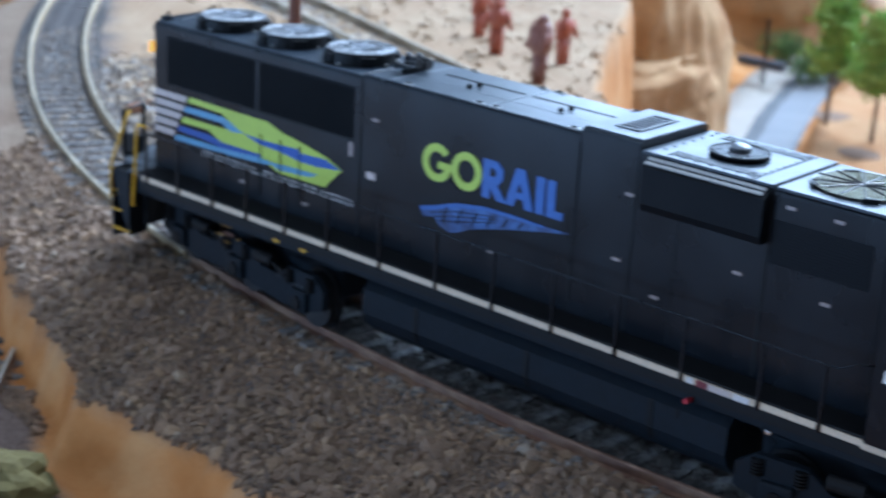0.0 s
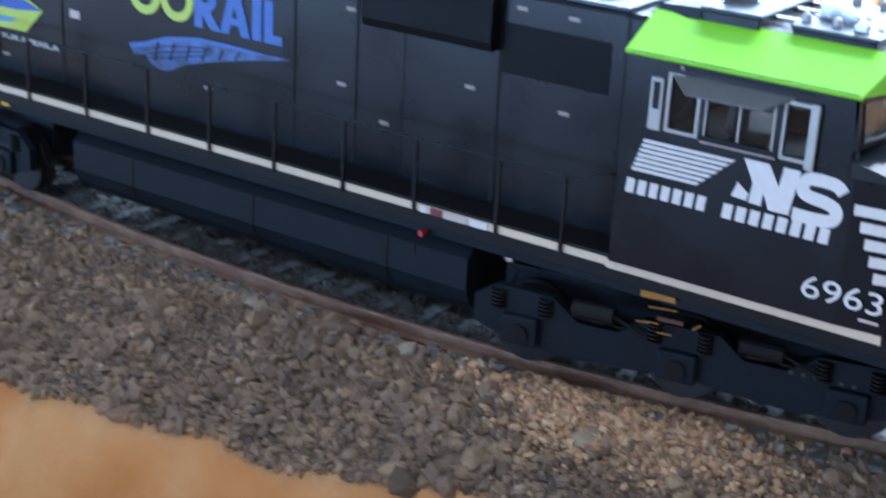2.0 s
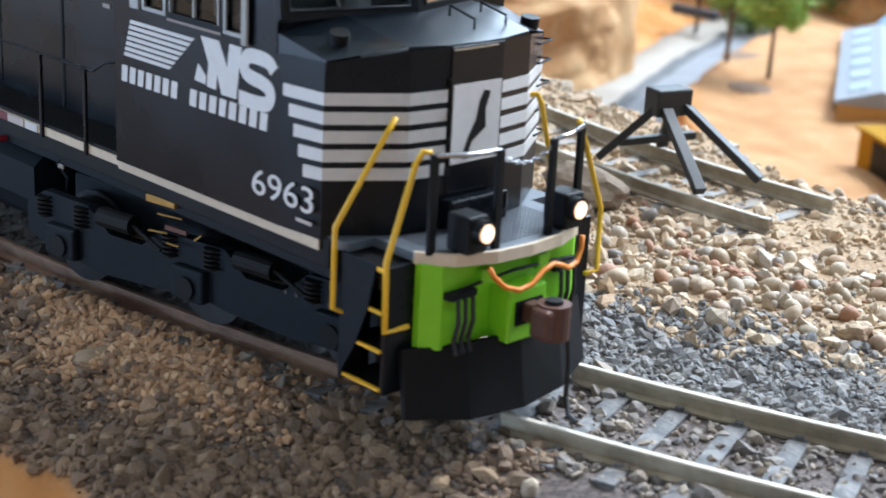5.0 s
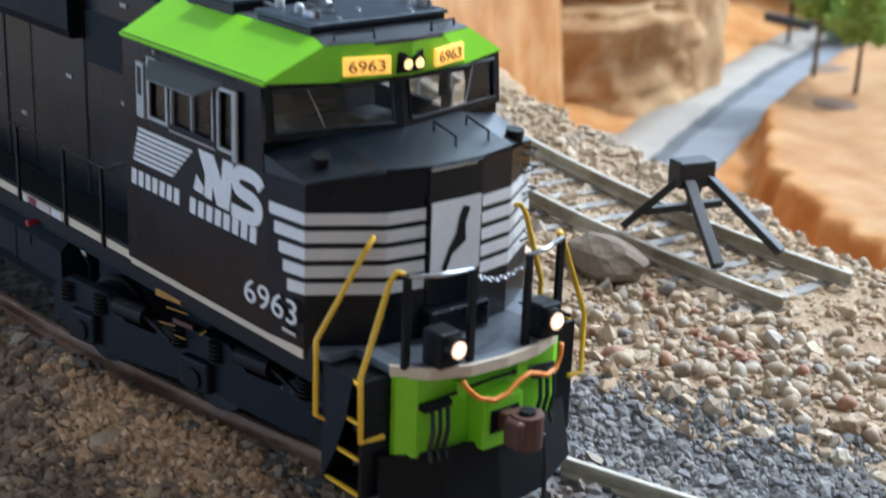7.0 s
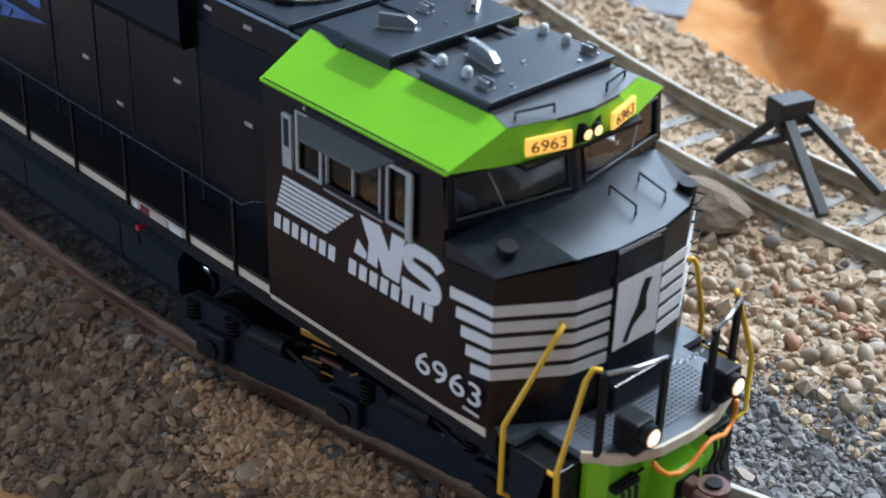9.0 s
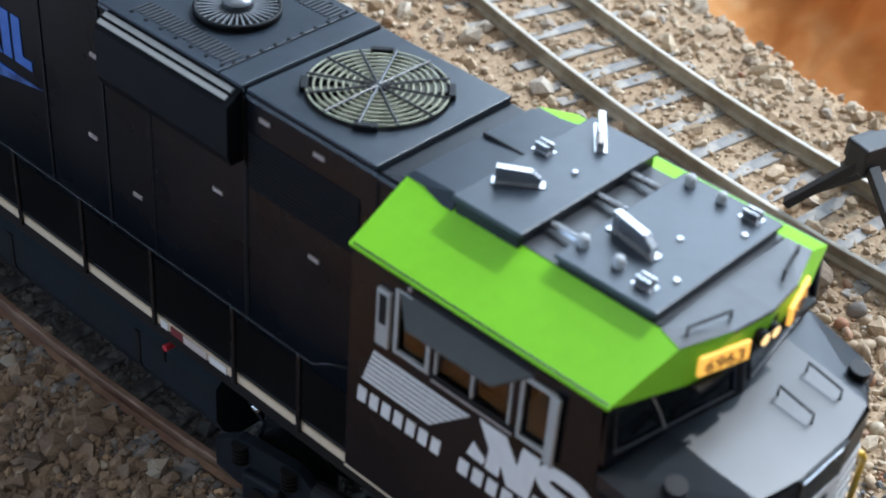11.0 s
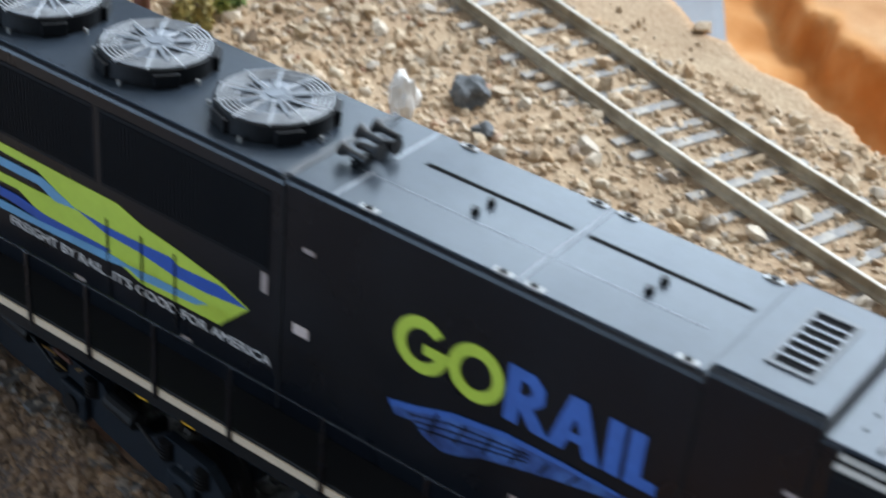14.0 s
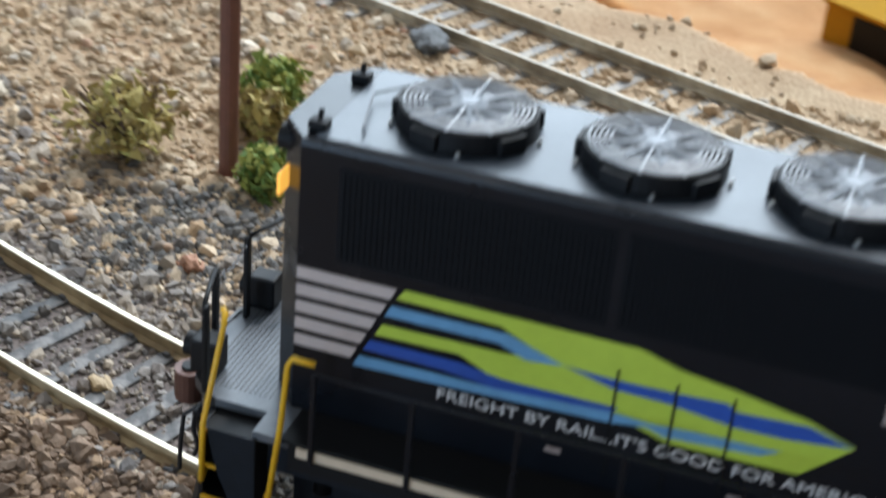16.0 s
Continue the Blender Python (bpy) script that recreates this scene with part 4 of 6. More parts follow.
# side doors, seams, latches and the black radiator screens
for sy in (-1, 1):
    y = sy * 1.034
    for x in (-7.1, -1.86, -0.64, 1.92):
        P("panel_seam", box(B(), x - 0.02, x + 0.02, y - 0.012, y + 0.012, 2.15, 5.25), BLACK2)
    for x, z0, z1 in ((0.25, 2.2, 4.4), (1.95, 2.2, 4.4), (3.95, 2.2, 5.2)):
        P("door_seam", box(B(), x - 0.01, x + 0.01, y - 0.006, y + 0.006, z0, z1), BLACK2)
    for x, z in ((-3.67, 2.75), (-0.91, 3.37), (1.45, 3.79), (3.04, 3.72), (-0.76, 4.565), (3.09, 5.075), (2.25, 5.087), (-0.07, 2.92), (-6.71, 4.58), (-8.6, 2.42), (-10.5, 2.44)):
        P("door_latch", box(B(), x - 0.085, x + 0.085, y - 0.016, y + 0.016, z - 0.028, z + 0.028, 0.006), LATCH, label="small pale door latch")
    P("notice_plate", box(B(), -6.9, -6.67, y - 0.008, y + 0.008, 3.38, 3.52), PINKW)
    P("small_plate", box(B(), -7.40, -7.31, y - 0.008, y + 0.008, 3.72, 4.0), LATCH)
    for x0, x1 in ((-13.0, -10.15), (-10.05, -7.3)):
        s = P("radiator_screen", box(B(), x0, x1, y - 0.006, y + 0.006, 4.05, 5.12), SCREEN, label="black louvred radiator screen")
        lb = B()
        k = int((x1 - x0) / 0.062)
        for i in range(k):
            x = x0 + 0.04 + i * 0.062
            box(lb, x, x + 0.022, y - 0.022, y + 0.022, 4.1, 5.07)
        P("louvre_insert", lb, SCREEN, s)
    s = P("brake_screen", box(B(), 1.98, 3.7, y - 0.006, y + 0.006, 4.12, 4.85), SCREEN, label="black mesh screen")
    lb = B()
    for i in range(13):
        box(lb, 2.0, 3.68, y - 0.014, y + 0.014, 4.15 + i * 0.053, 4.17 + i * 0.053)
    P("screen_mesh", lb, SCREEN, s)

# ---- painted emblems on the hood side (flat plates of colour) ----
def plate(name, pts, material, y=-1.03, depth=0.012, label="", parent=None):
    return P(name, prism(B(), pts, y, y - depth, "y"), material, parent, label)


def ring_plate(cx, cz, r0, r1, a0, a1, y0, y1, n=32):
    """A flat ring or part of one, standing in the x-z plane between y0 and y1."""
    bm = B()
    rows = []
    for i in range(n + 1):
        a = radians(a0 + (a1 - a0) * i / n)
        rows.append([bm.verts.new((cx + r * math.cos(a), y, cz + r * math.sin(a))) for r, y in ((r0, y0), (r1, y0), (r1, y1), (r0, y1))])
    for p, q in zip(rows, rows[1:]):
        for k in range(4):
            bm.faces.new((p[k], p[(k + 1) % 4], q[(k + 1) % 4], q[k]))
    bmesh.ops.recalc_face_normals(bm, faces=bm.faces[:])
    return bm


for sy, fx in ((-1, lambda p: p),):
    y, dp = sy * 1.032, 0.012 * -sy
    pl = lambda nm, pts, m, k=0, lab="": P(nm, prism(B(), fx(pts), y + sy * 0.006 * k, y + sy * (0.012 + 0.006 * k), "y"), m, None, lab)
    P("emblem_ring", ring_plate(-5.09, 4.115, 0.215, 0.365, 42, 350, y, y + sy * 0.012), LIME, None, "lime ring of the painted emblem")
    pl("emblem_bar", [(-5.06, 4.02), (-4.73, 4.02), (-4.73, 4.15), (-5.06, 4.15)], LIME, 1)
    P("emblem_ring", ring_plate(-4.36, 4.115, 0.215, 0.365, 0, 360, y, y + sy * 0.018), LIME, None, "lime ring of the painted emblem")
    pl("emblem_counter", [(-3.79, 4.17), (-3.70, 4.17), (-3.66, 4.23), (-3.70, 4.31), (-3.79, 4.33)], BLACK, 2)
    pl("emblem_counter", [(-3.16, 4.02), (-3.04, 4.02), (-3.10, 4.2)], BLACK, 2)
    pl("emblem_block", [(-3.97, 3.74), (-3.79, 3.74), (-3.79, 3.96), (-3.62, 3.74), (-3.39, 3.74), (-3.62, 4.02), (-3.5, 4.15), (-3.5, 4.33), (-3.64, 4.46), (-3.97, 4.47)], BLUE, 0, "blue block of the painted emblem")
    pl("emblem_block", [(-3.41, 3.74), (-3.22, 3.74), (-3.16, 3.90), (-3.01, 3.90), (-2.96, 3.74), (-2.76, 3.74), (-3.0, 4.46), (-3.2, 4.46)], BLUE, 1)
    pl("emblem_block", [(-2.73, 3.74), (-2.54, 3.74), (-2.54, 4.42), (-2.73, 4.42)], BLUE, 0)
    pl("emblem_block", [(-2.48, 3.74), (-2.11, 3.74), (-2.11, 3.88), (-2.30, 3.88), (-2.30, 4.42), (-2.48, 4.42)], BLUE, 0)
    pl("emblem_swoosh", [(-5.46, 3.18), (-5.37, 3.01), (-5.1, 3.06), (-4.95, 2.92), (-4.7, 2.85), (-4.5, 2.90), (-4.2, 3.04), (-3.7, 3.18), (-3.1, 3.32), (-2.5, 3.44), (-1.92, 3.55), (-2.5, 3.545), (-3.2, 3.56), (-3.9, 3.55), (-4.6, 3.44), (-5.1, 3.27)], SWOOSHBLUE, 0, "blue curved track emblem")
    pl("swoosh_edge", [(-5.46, 3.19), (-5.1, 3.28), (-4.6, 3.45), (-3.9, 3.56), (-3.2, 3.57), (-2.5, 3.55), (-2.5, 3.515), (-3.2, 3.51), (-3.9, 3.49), (-4.6, 3.37), (-5.1, 3.20), (-5.43, 3.12)], BLUE, 1)
    for i in range(6):
        x = -4.9 + 0.36 * i
        pl("swoosh_tie", [(x, 2.99 + 0.07 * i), (x + 0.04, 2.99 + 0.07 * i), (x + 0.14, 3.34 + 0.028 * i), (x + 0.105, 3.34 + 0.028 * i)], BLACK, 2)
    for t in (0.25, 0.5, 0.75):
        pl("swoosh_line", [(-5.2 + 0.2 * t, 3.20 - 0.25 * t), (-4.6, 3.40 - 0.40 * t), (-3.6, 3.50 - 0.22 * t), (-3.6, 3.48 - 0.22 * t), (-4.6, 3.38 - 0.40 * t), (-5.2 + 0.2 * t, 3.18 - 0.25 * t)], BLACK, 1)
    for i in range(5):
        z = 3.89 - i * 0.205
        pl("tail_stripe", [(-13.42, z - 0.135), (-12.385 - i * 0.098, z - 0.135), (-12.32 - i * 0.098, z), (-13.42, z)], PINKW, 0, "pale tail stripe")
    pl("streak", [(-12.23, 3.905), (-12.31, 3.785), (-11.2, 3.765), (-10.6, 3.495), (-11.15, 3.455), (-12.45, 3.435), (-12.52, 3.295), (-11.6, 3.315), (-11.25, 3.155), (-10.0, 3.095), (-9.37, 2.885), (-8.05, 2.915), (-7.58, 3.365), (-8.04, 3.545), (-8.72, 3.675), (-9.35, 3.765), (-9.76, 3.895), (-10.6, 3.895)], LIME, 0, "lime streak of the painted emblem")
    pl("streak", [(-12.36, 3.685), (-12.43, 3.555), (-11.2, 3.565), (-10.9, 3.445), (-10.5, 3.485), (-11.1, 3.695)], LTBLUE, 1, "light blue streak")
    pl("streak", [(-12.57, 3.215), (-12.64, 3.085), (-11.75, 3.075), (-11.2, 3.015), (-9.95, 3.095), (-9.9, 3.155), (-11.1, 3.145), (-11.6, 3.215)], DKBLUE, 1, "dark blue streak")
    pl("streak", [(-12.68, 2.995), (-12.74, 2.865), (-11.7, 2.895), (-9.95, 2.965), (-9.4, 3.055), (-9.95, 3.095), (-11.2, 3.015), (-11.9, 3.015)], LTBLUE, 2, "light blue streak")
    pl("streak", [(-10.5, 3.495), (-10.0, 3.475), (-9.4, 3.495), (-8.86, 3.525), (-8.73, 3.455), (-8.04, 3.495), (-7.6, 3.365), (-8.26, 3.285), (-8.76, 3.275), (-9.4, 3.355), (-9.97, 3.365)], DKBLUE, 1, "dark blue streak")
    pl("streak", [(-9.7, 3.055), (-9.4, 2.955), (-8.45, 3.025), (-8.25, 3.125), (-9.1, 3.105)], LTBLUE, 1)
    for x in (-9.95, -9.35, -8.78):
        pl("door_seam", [(x - 0.012, 2.3), (x + 0.012, 2.3), (x + 0.012, 3.6), (x - 0.012, 3.6)], BLACK2, 3)
letters("slogan", "FREIGHT BY RAIL...IT'S GOOD FOR AMERICA", 0.185, SIDE(-11.79, 2.71, -1.04), WHITE, LOCO, width=4.57)

# ---- cab and nose ----
CY = 1.745
cab = B()
# lower cab and nose sides, one shell: outline in plan, sides up to the window line
def ringz(z, pts):
    return [cab.verts.new((x, y, z)) for x, y in pts]


PLAN = [(4.32, -CY), (7.55, -CY), (8.20, -CY + 0.06), (8.70, -0.92), (8.78, -0.42), (8.78, 0.42), (8.70, 0.92), (8.20, CY - 0.06), (7.55, CY), (4.32, CY)]
lo = ringz(2.06, PLAN)
TOPZ = [3.98, 3.98, 4.00, 4.14, 4.15, 4.15, 4.14, 4.00, 3.98, 3.98]
hi = [cab.verts.new((x, y, z)) for (x, y), z in zip(PLAN, TOPZ)]
n = len(PLAN)
for i in range(n):
    cab.faces.new((lo[i], lo[(i + 1) % n], hi[(i + 1) % n], hi[i]))
cab.faces.new(lo)
P("cab_body", cab, BLACK, label="black cab side and wide nose")
# nose top: flat middle that slopes forward, with falling shoulders
nt = B()
A = [nt.verts.new(p) for p in ((7.62, -0.97, 4.36), (8.16, -0.97, 4.264), (8.66, -0.93, 4.175), (8.76, -0.40, 4.157), (8.76, 0.40, 4.157), (8.66, 0.93, 4.175), (8.16, 0.97, 4.264), (7.62, 0.97, 4.36))]
nt.faces.new(A)
for sy, a in ((-1, (A[0], A[1], A[2])), (1, (A[7], A[6], A[5]))):
    e0, e1, e2 = (nt.verts.new((7.45, sy * (CY - 0.01), 4.20)), nt.verts.new((8.21, sy * (CY - 0.07), 4.02)), nt.verts.new((7.45, sy * 0.97, 4.39)))
    nt.faces.new((e0, e1, a[2], a[1]))
    nt.faces.new((e0, a[1], a[0], e2))
    lo_ = [nt.verts.new((v.co.x, v.co.y, 3.9)) for v in (e0, e1)]
    nt.faces.new((e0, lo_[0], lo_[1], e1))
fr = [A[2], A[3], A[4], A[5]]
dn = [nt.verts.new((v.co.x, v.co.y, 4.05)) for v in fr]
for i in range(3):
    nt.faces.new((fr[i], fr[i + 1], dn[i + 1], dn[i]))
bmesh.ops.recalc_face_normals(nt, faces=nt.faces[:])
P("nose_top", nt, NOSEGREY, label="dark grey sloping nose top")
P("nose_bulkhead", box(B(), 7.30, 7.50, -1.70, 1.70, 3.9, 4.30), BLACK)
# cab walls with window openings
def wall_with_holes(name, x0, x1, z0, z1, holes, y0, y1, material):
    bm = B()
    xs = sorted({x0, x1, *[h[0] for h in holes], *[h[1] for h in holes]})
    zs = sorted({z0, z1, *[h[2] for h in holes], *[h[3] for h in holes]})
    for a, b in zip(xs, xs[1:]):
        for c, d in zip(zs, zs[1:]):
            mx, mz = (a + b) / 2, (c + d) / 2
            if not any(h[0] < mx < h[1] and h[2] < mz < h[3] for h in holes):
                box(bm, a, b, y0, y1, c, d)
    bmesh.ops.remove_doubles(bm, verts=bm.verts[:], dist=0.001)
    return P(name, bm, material)


HOLES = [(4.99, 5.37, 4.08, 4.78), (5.50, 6.43, 4.10, 4.72), (6.585, 6.90, 4.075, 4.745)]
for sy in (-1, 1):
    wall_with_holes("cab_side_wall", 4.32, 7.47, 3.98, 5.02, HOLES, sy * CY, sy * (CY - 0.06), BLACK)
P("cab_rear_wall", box(B(), 4.32, 4.40, -CY + 0.06, CY - 0.06, 3.98, 5.02), BLACK)
P("cab_floor", box(B(), 4.42, 7.5, -1.6, 1.6, 3.6, 3.66), CABIN)
P("control_stand", box(B(), 6.6, 7.1, -0.9, -0.2, 3.66, 4.25, 0.03), CABIN)
for y in (-0.95, 0.95):
    s = P("cab_seat", box(B(), 5.6, 6.1, y - 0.25, y + 0.25, 3.66, 4.0, 0.05), CABIN)
    P("seat_back", box(B(), 5.55, 5.68, y - 0.24, y + 0.24, 4.0, 4.5, 0.04), CABIN, s)
# windscreen wall: four corners each half, slanting, with two panes
for sy in (-1, 1):
    tl, tr, br, bl = Vector((7.47, sy * CY, 4.97)), Vector((7.70, 0, 4.95)), Vector((7.82, 0, 4.30)), Vector((7.53, sy * CY, 4.34))
    def q(u, v):
        return (tl * (1 - u) + tr * u) * (1 - v) + (bl * (1 - u) + br * u) * v
    bm = B()
    us, vs = (0, 0.06, 0.93, 1), (0, 0.10, 0.84, 1)
    back = Vector((-0.05, 0, 0))
    for i in range(3):
        for j in range(3):
            if (i, j) == (1, 1):
                continue
            c = [q(us[i], vs[j]), q(us[i + 1], vs[j]), q(us[i + 1], vs[j + 1]), q(us[i], vs[j + 1])]
            f_ = [bm.verts.new(p) for p in c]
            b_ = [bm.verts.new(p + back) for p in c]
            bm.faces.new(f_)
            bm.faces.new(b_[::-1])
            for k in range(4):
                bm.faces.new((f_[k], f_[(k + 1) % 4], b_[(k + 1) % 4], b_[k]))
    bmesh.ops.remove_doubles(bm, verts=bm.verts[:], dist=0.001)
    P("windscreen_wall", bm, BLACK)
    g = B()
    c = [q(us[1], vs[1]), q(us[2], vs[1]), q(us[2], vs[2]), q(us[1], vs[2])]
    f_ = [g.verts.new(p + back * 0.4) for p in c]
    b_ = [g.verts.new(p + back * 0.7) for p in c]
    g.faces.new(f_)
    g.faces.new(b_[::-1])
    for k in range(4):
        g.faces.new((f_[k], f_[(k + 1) % 4], b_[(k + 1) % 4], b_[k]))
    w = P("windscreen", g, GLASS, label="clear windscreen pane")
    w.visible_shadow = False
    tb = B()
    tube(tb, [p + Vector((0.012, 0, 0)) for p in (c[0], c[1], c[2], c[3])], 0.014, 5, True)
    P("windscreen_gasket", tb, DARKGREY, w)
    tb = B()
    a, b = q(0.30, 0.13), q(0.40, 0.8)
    tube(tb, [a + Vector((0.03, 0, 0)), a * 0.5 + b * 0.5 + Vector((0.05, 0, 0)), b + Vector((0.04, 0, 0))], 0.009, 5)
    P("wiper", tb, GREYMET, w)
# cab roof: black top, green falling sides and green brow
P("cab_roof_top", prism(B(), [(-0.985, 5.40), (0.985, 5.40), (0.985, 5.43), (-0.985, 5.43)], 4.30, 7.38, "x"), DARKGREY, label="dark grey flat cab roof")
for sy in (-1, 1):
    bm = B()
    up = [bm.verts.new(p) for p in ((4.28, sy * 0.985, 5.425), (7.40, sy * 1.0, 5.42), (7.66, sy * 1.06, 5.382), (7.485, sy * 1.765, 5.0), (4.28, sy * 1.765, 5.0))]
    dn = [bm.verts.new(v.co - Vector((0.0, sy * 0.01, 0.035))) for v in up]
    for q4 in ((0, 1, 3, 4), (1, 2, 3)):
        bm.faces.new([up[k] for k in q4])
        bm.faces.new([dn[k] for k in q4][::-1])
    for k in range(5):
        bm.faces.new((up[k], up[(k + 1) % 5], dn[(k + 1) % 5], dn[k]))
    bmesh.ops.recalc_face_normals(bm, faces=bm.faces[:])
    P("roof_side", bm, GREEN, label="lime green sloping roof side")
    bm = B()
    pts = ((7.66, sy * 1.06, 5.378), (7.485, sy * 1.765, 4.995), (7.76, sy * 0.95, 4.97), (7.88, 0, 4.965), (7.93, 0, 5.405), (7.86, sy * 0.5, 5.395))
    f_ = [bm.verts.new(p) for p in pts]
    b_ = [bm.verts.new(Vector(p) + Vector((-0.06, 0, 0))) for p in pts]
    for q4 in ((0, 1, 2), (0, 2, 5), (2, 3, 4, 5)):
        bm.faces.new([f_[k] for k in q4])
        bm.faces.new([b_[k] for k in q4][::-1])
    for k in range(6):
        bm.faces.new((f_[k], f_[(k + 1) % 6], b_[(k + 1) % 6], b_[k]))
    bmesh.ops.recalc_face_normals(bm, faces=bm.faces[:])
    P("roof_brow", bm, GREEN, label="lime green brow over the windscreen")
    bm = B()
    up = [bm.verts.new(p) for p in ((7.37, 0, 5.43), (7.40, sy * 1.0, 5.427), (7.66, sy * 1.06, 5.388), (7.86, sy * 0.5, 5.405), (7.93, 0, 5.413))]
    dn = [bm.verts.new(v.co - Vector((0, 0, 0.04))) for v in up]
    for q3 in ((0, 1, 3), (1, 2, 3), (0, 3, 4)):
        bm.faces.new([up[k] for k in q3])
        bm.faces.new([dn[k] for k in q3][::-1])
    for k in range(5):
        bm.faces.new((up[k], up[(k + 1) % 5], dn[(k + 1) % 5], dn[k]))
    bmesh.ops.recalc_face_normals(bm, faces=bm.faces[:])
    P("roof_front_slope", bm, DARKGREY)
    P("roof_gap_panel", box(B(), 7.55, 7.88, min(0, sy * 0.95), max(0, sy * 0.95), 4.92, 4.97), BLACK2)
    # lit number board
    a = math.atan2(0.29, 1.03)
    m = Matrix.Translation((7.845, sy * 0.60, 5.14)) @ Matrix.Rotation(sy * a, 4, "Z") @ Matrix.Rotation(-0.06, 4, "Y")
    nb = P("number_board", box(B(), -0.01, 0.035, -0.29, 0.29, -0.105, 0.105, 0.015, m=m), AMBER, label="lit amber number board")
    tm = m.copy()
    tm.translation = (m @ Vector((0.045, -0.23, -0.065))) * CM
    letters("digits", "6963", 0.185, tm @ pose(0, 0, 0, 90, 0, 90), RUSTC, nb, width=0.44)
    # grab rail on the roof front
    tb = B()
    tube(tb, [(7.60, sy * 0.88, 5.39), (7.60, sy * 0.88, 5.49), (7.74, sy * 0.42, 5.51), (7.74, sy * 0.42, 5.40)], 0.016, 6)
    P("roof_grab_rail", tb, BLACK2)
for y in (-0.085, 0.085):
    h = P("headlight", cyl(B(), (7.87, y, 5.13), (7.955, y, 5.12), 0.082, 20), BLACK2, label="round lit headlight")
    P("bulb", cyl(B(), (7.95, y, 5.12), (7.962, y, 5.12), 0.062, 18), LAMPW, h)
P("headlight_case", box(B(), 7.80, 7.90, -0.19, 0.19, 5.0, 5.26, 0.02), BLACK2)

# roof equipment: two flat boxes joined by pipes, with aerials
for x0, x1, hy, zt in ((4.97, 5.78, 1.04, 5.59), (6.2, 7.31, 0.99, 5.55)):
    b = P("roof_unit", box(B(), x0, x1, -hy, hy, 5.33, zt - 0.05, 0.02), BLACK, label="low black roof equipment box")
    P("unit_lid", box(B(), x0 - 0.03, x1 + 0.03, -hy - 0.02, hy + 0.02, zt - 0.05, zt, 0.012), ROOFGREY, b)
st_ = B()
lo_ = [st_.verts.new(p) for p in ((4.20, -1.0, 5.36), (4.95, -1.06, 5.40), (4.95, 1.0, 5.40), (4.20, 0.95, 5.36))]
hi_ = [st_.verts.new(p) for p in ((4.34, -0.93, 5.50), (4.95, -0.95, 5.54), (4.95, 0.90, 5.54), (4.34, 0.82, 5.50))]
st_.faces.new(lo_[::-1])
st_.faces.new(hi_)
for k in range(4):
    st_.faces.new((lo_[k], lo_[(k + 1) % 4], hi_[(k + 1) % 4], hi_[k]))
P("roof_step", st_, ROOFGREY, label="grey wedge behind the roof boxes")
P("roof_step_seam", box(B(), 4.36, 4.94, 0.03, 0.05, 5.49, 5.545), BLACK2)
for y in (-0.62, 0.08, 0.62):
    P("roof_pipe", cyl(B(), (5.75, y, 5.51), (6.38, y, 5.51), 0.038, 12), SILVER, label="bright metal roof pipe")
def aerial(x, y, turn, size=1.0):
    m = Matrix.Translation((x, y, 5.585 if x < 6 else 5.545)) @ Matrix.Rotation(radians(turn), 4, "Z") @ Matrix.Scale(size, 4)
    b = P("aerial", box(B(), -0.26, 0.26, -0.06, 0.06, 0, 0.02, m=m), SILVER, label="bright metal fin aerial")
    bm = prism(B(), [(-0.23, 0.02), (0.21, 0.02), (0.22, 0.10), (0.12, 0.17), (-0.22, 0.19)], -0.032, 0.032, "y")
    bmesh.ops.transform(bm, matrix=m, verts=bm.verts[:])
    P("fin", bm, SILVER, b)


aerial(5.24, -0.45, 37, 1.0)
aerial(5.27, 0.78, -51, 1.05)
aerial(6.56, -0.33, -10, 1.2)
for x, y in ((5.03, 0.18), (7.08, 0.84), (7.02, -0.76)):
    zt = 5.585 if x < 6 else 5.545
    b = P("lifting_lug", box(B(), x - 0.11, x + 0.11, y - 0.07, y + 0.07, zt, zt + 0.015), SILVER)
    for d in (-0.04, 0.04):
        P("lug_plate", box(B(), x - 0.085, x + 0.085, y + d - 0.014, y + d + 0.014, zt + 0.015, zt + 0.105, 0.006), SILVER, b)
for x, y, r in ((6.26, -0.70, 0.062), (6.68, -0.71, 0.062), (6.34, 0.86, 0.06), (6.72, 0.85, 0.055)):
    b = P("dome_aerial", cyl(B(), (x, y, 5.545), (x, y, 5.61), r, 16), DOMEGREY, label="small domed aerial")
    P("dome", ball(B(), (x, y, 5.615), r, 2), DOMEGREY, b, smooth=True)
for x, y in ((5.50, 0.10), (6.82, 0.04), (7.18, -0.5), (7.2, 0.55)):
    P("roof_bolt", cyl(B(), (x, y, 5.54), (x, y, 5.62 if x < 6 else 5.575), 0.05, 6, 0.03), SILVER)

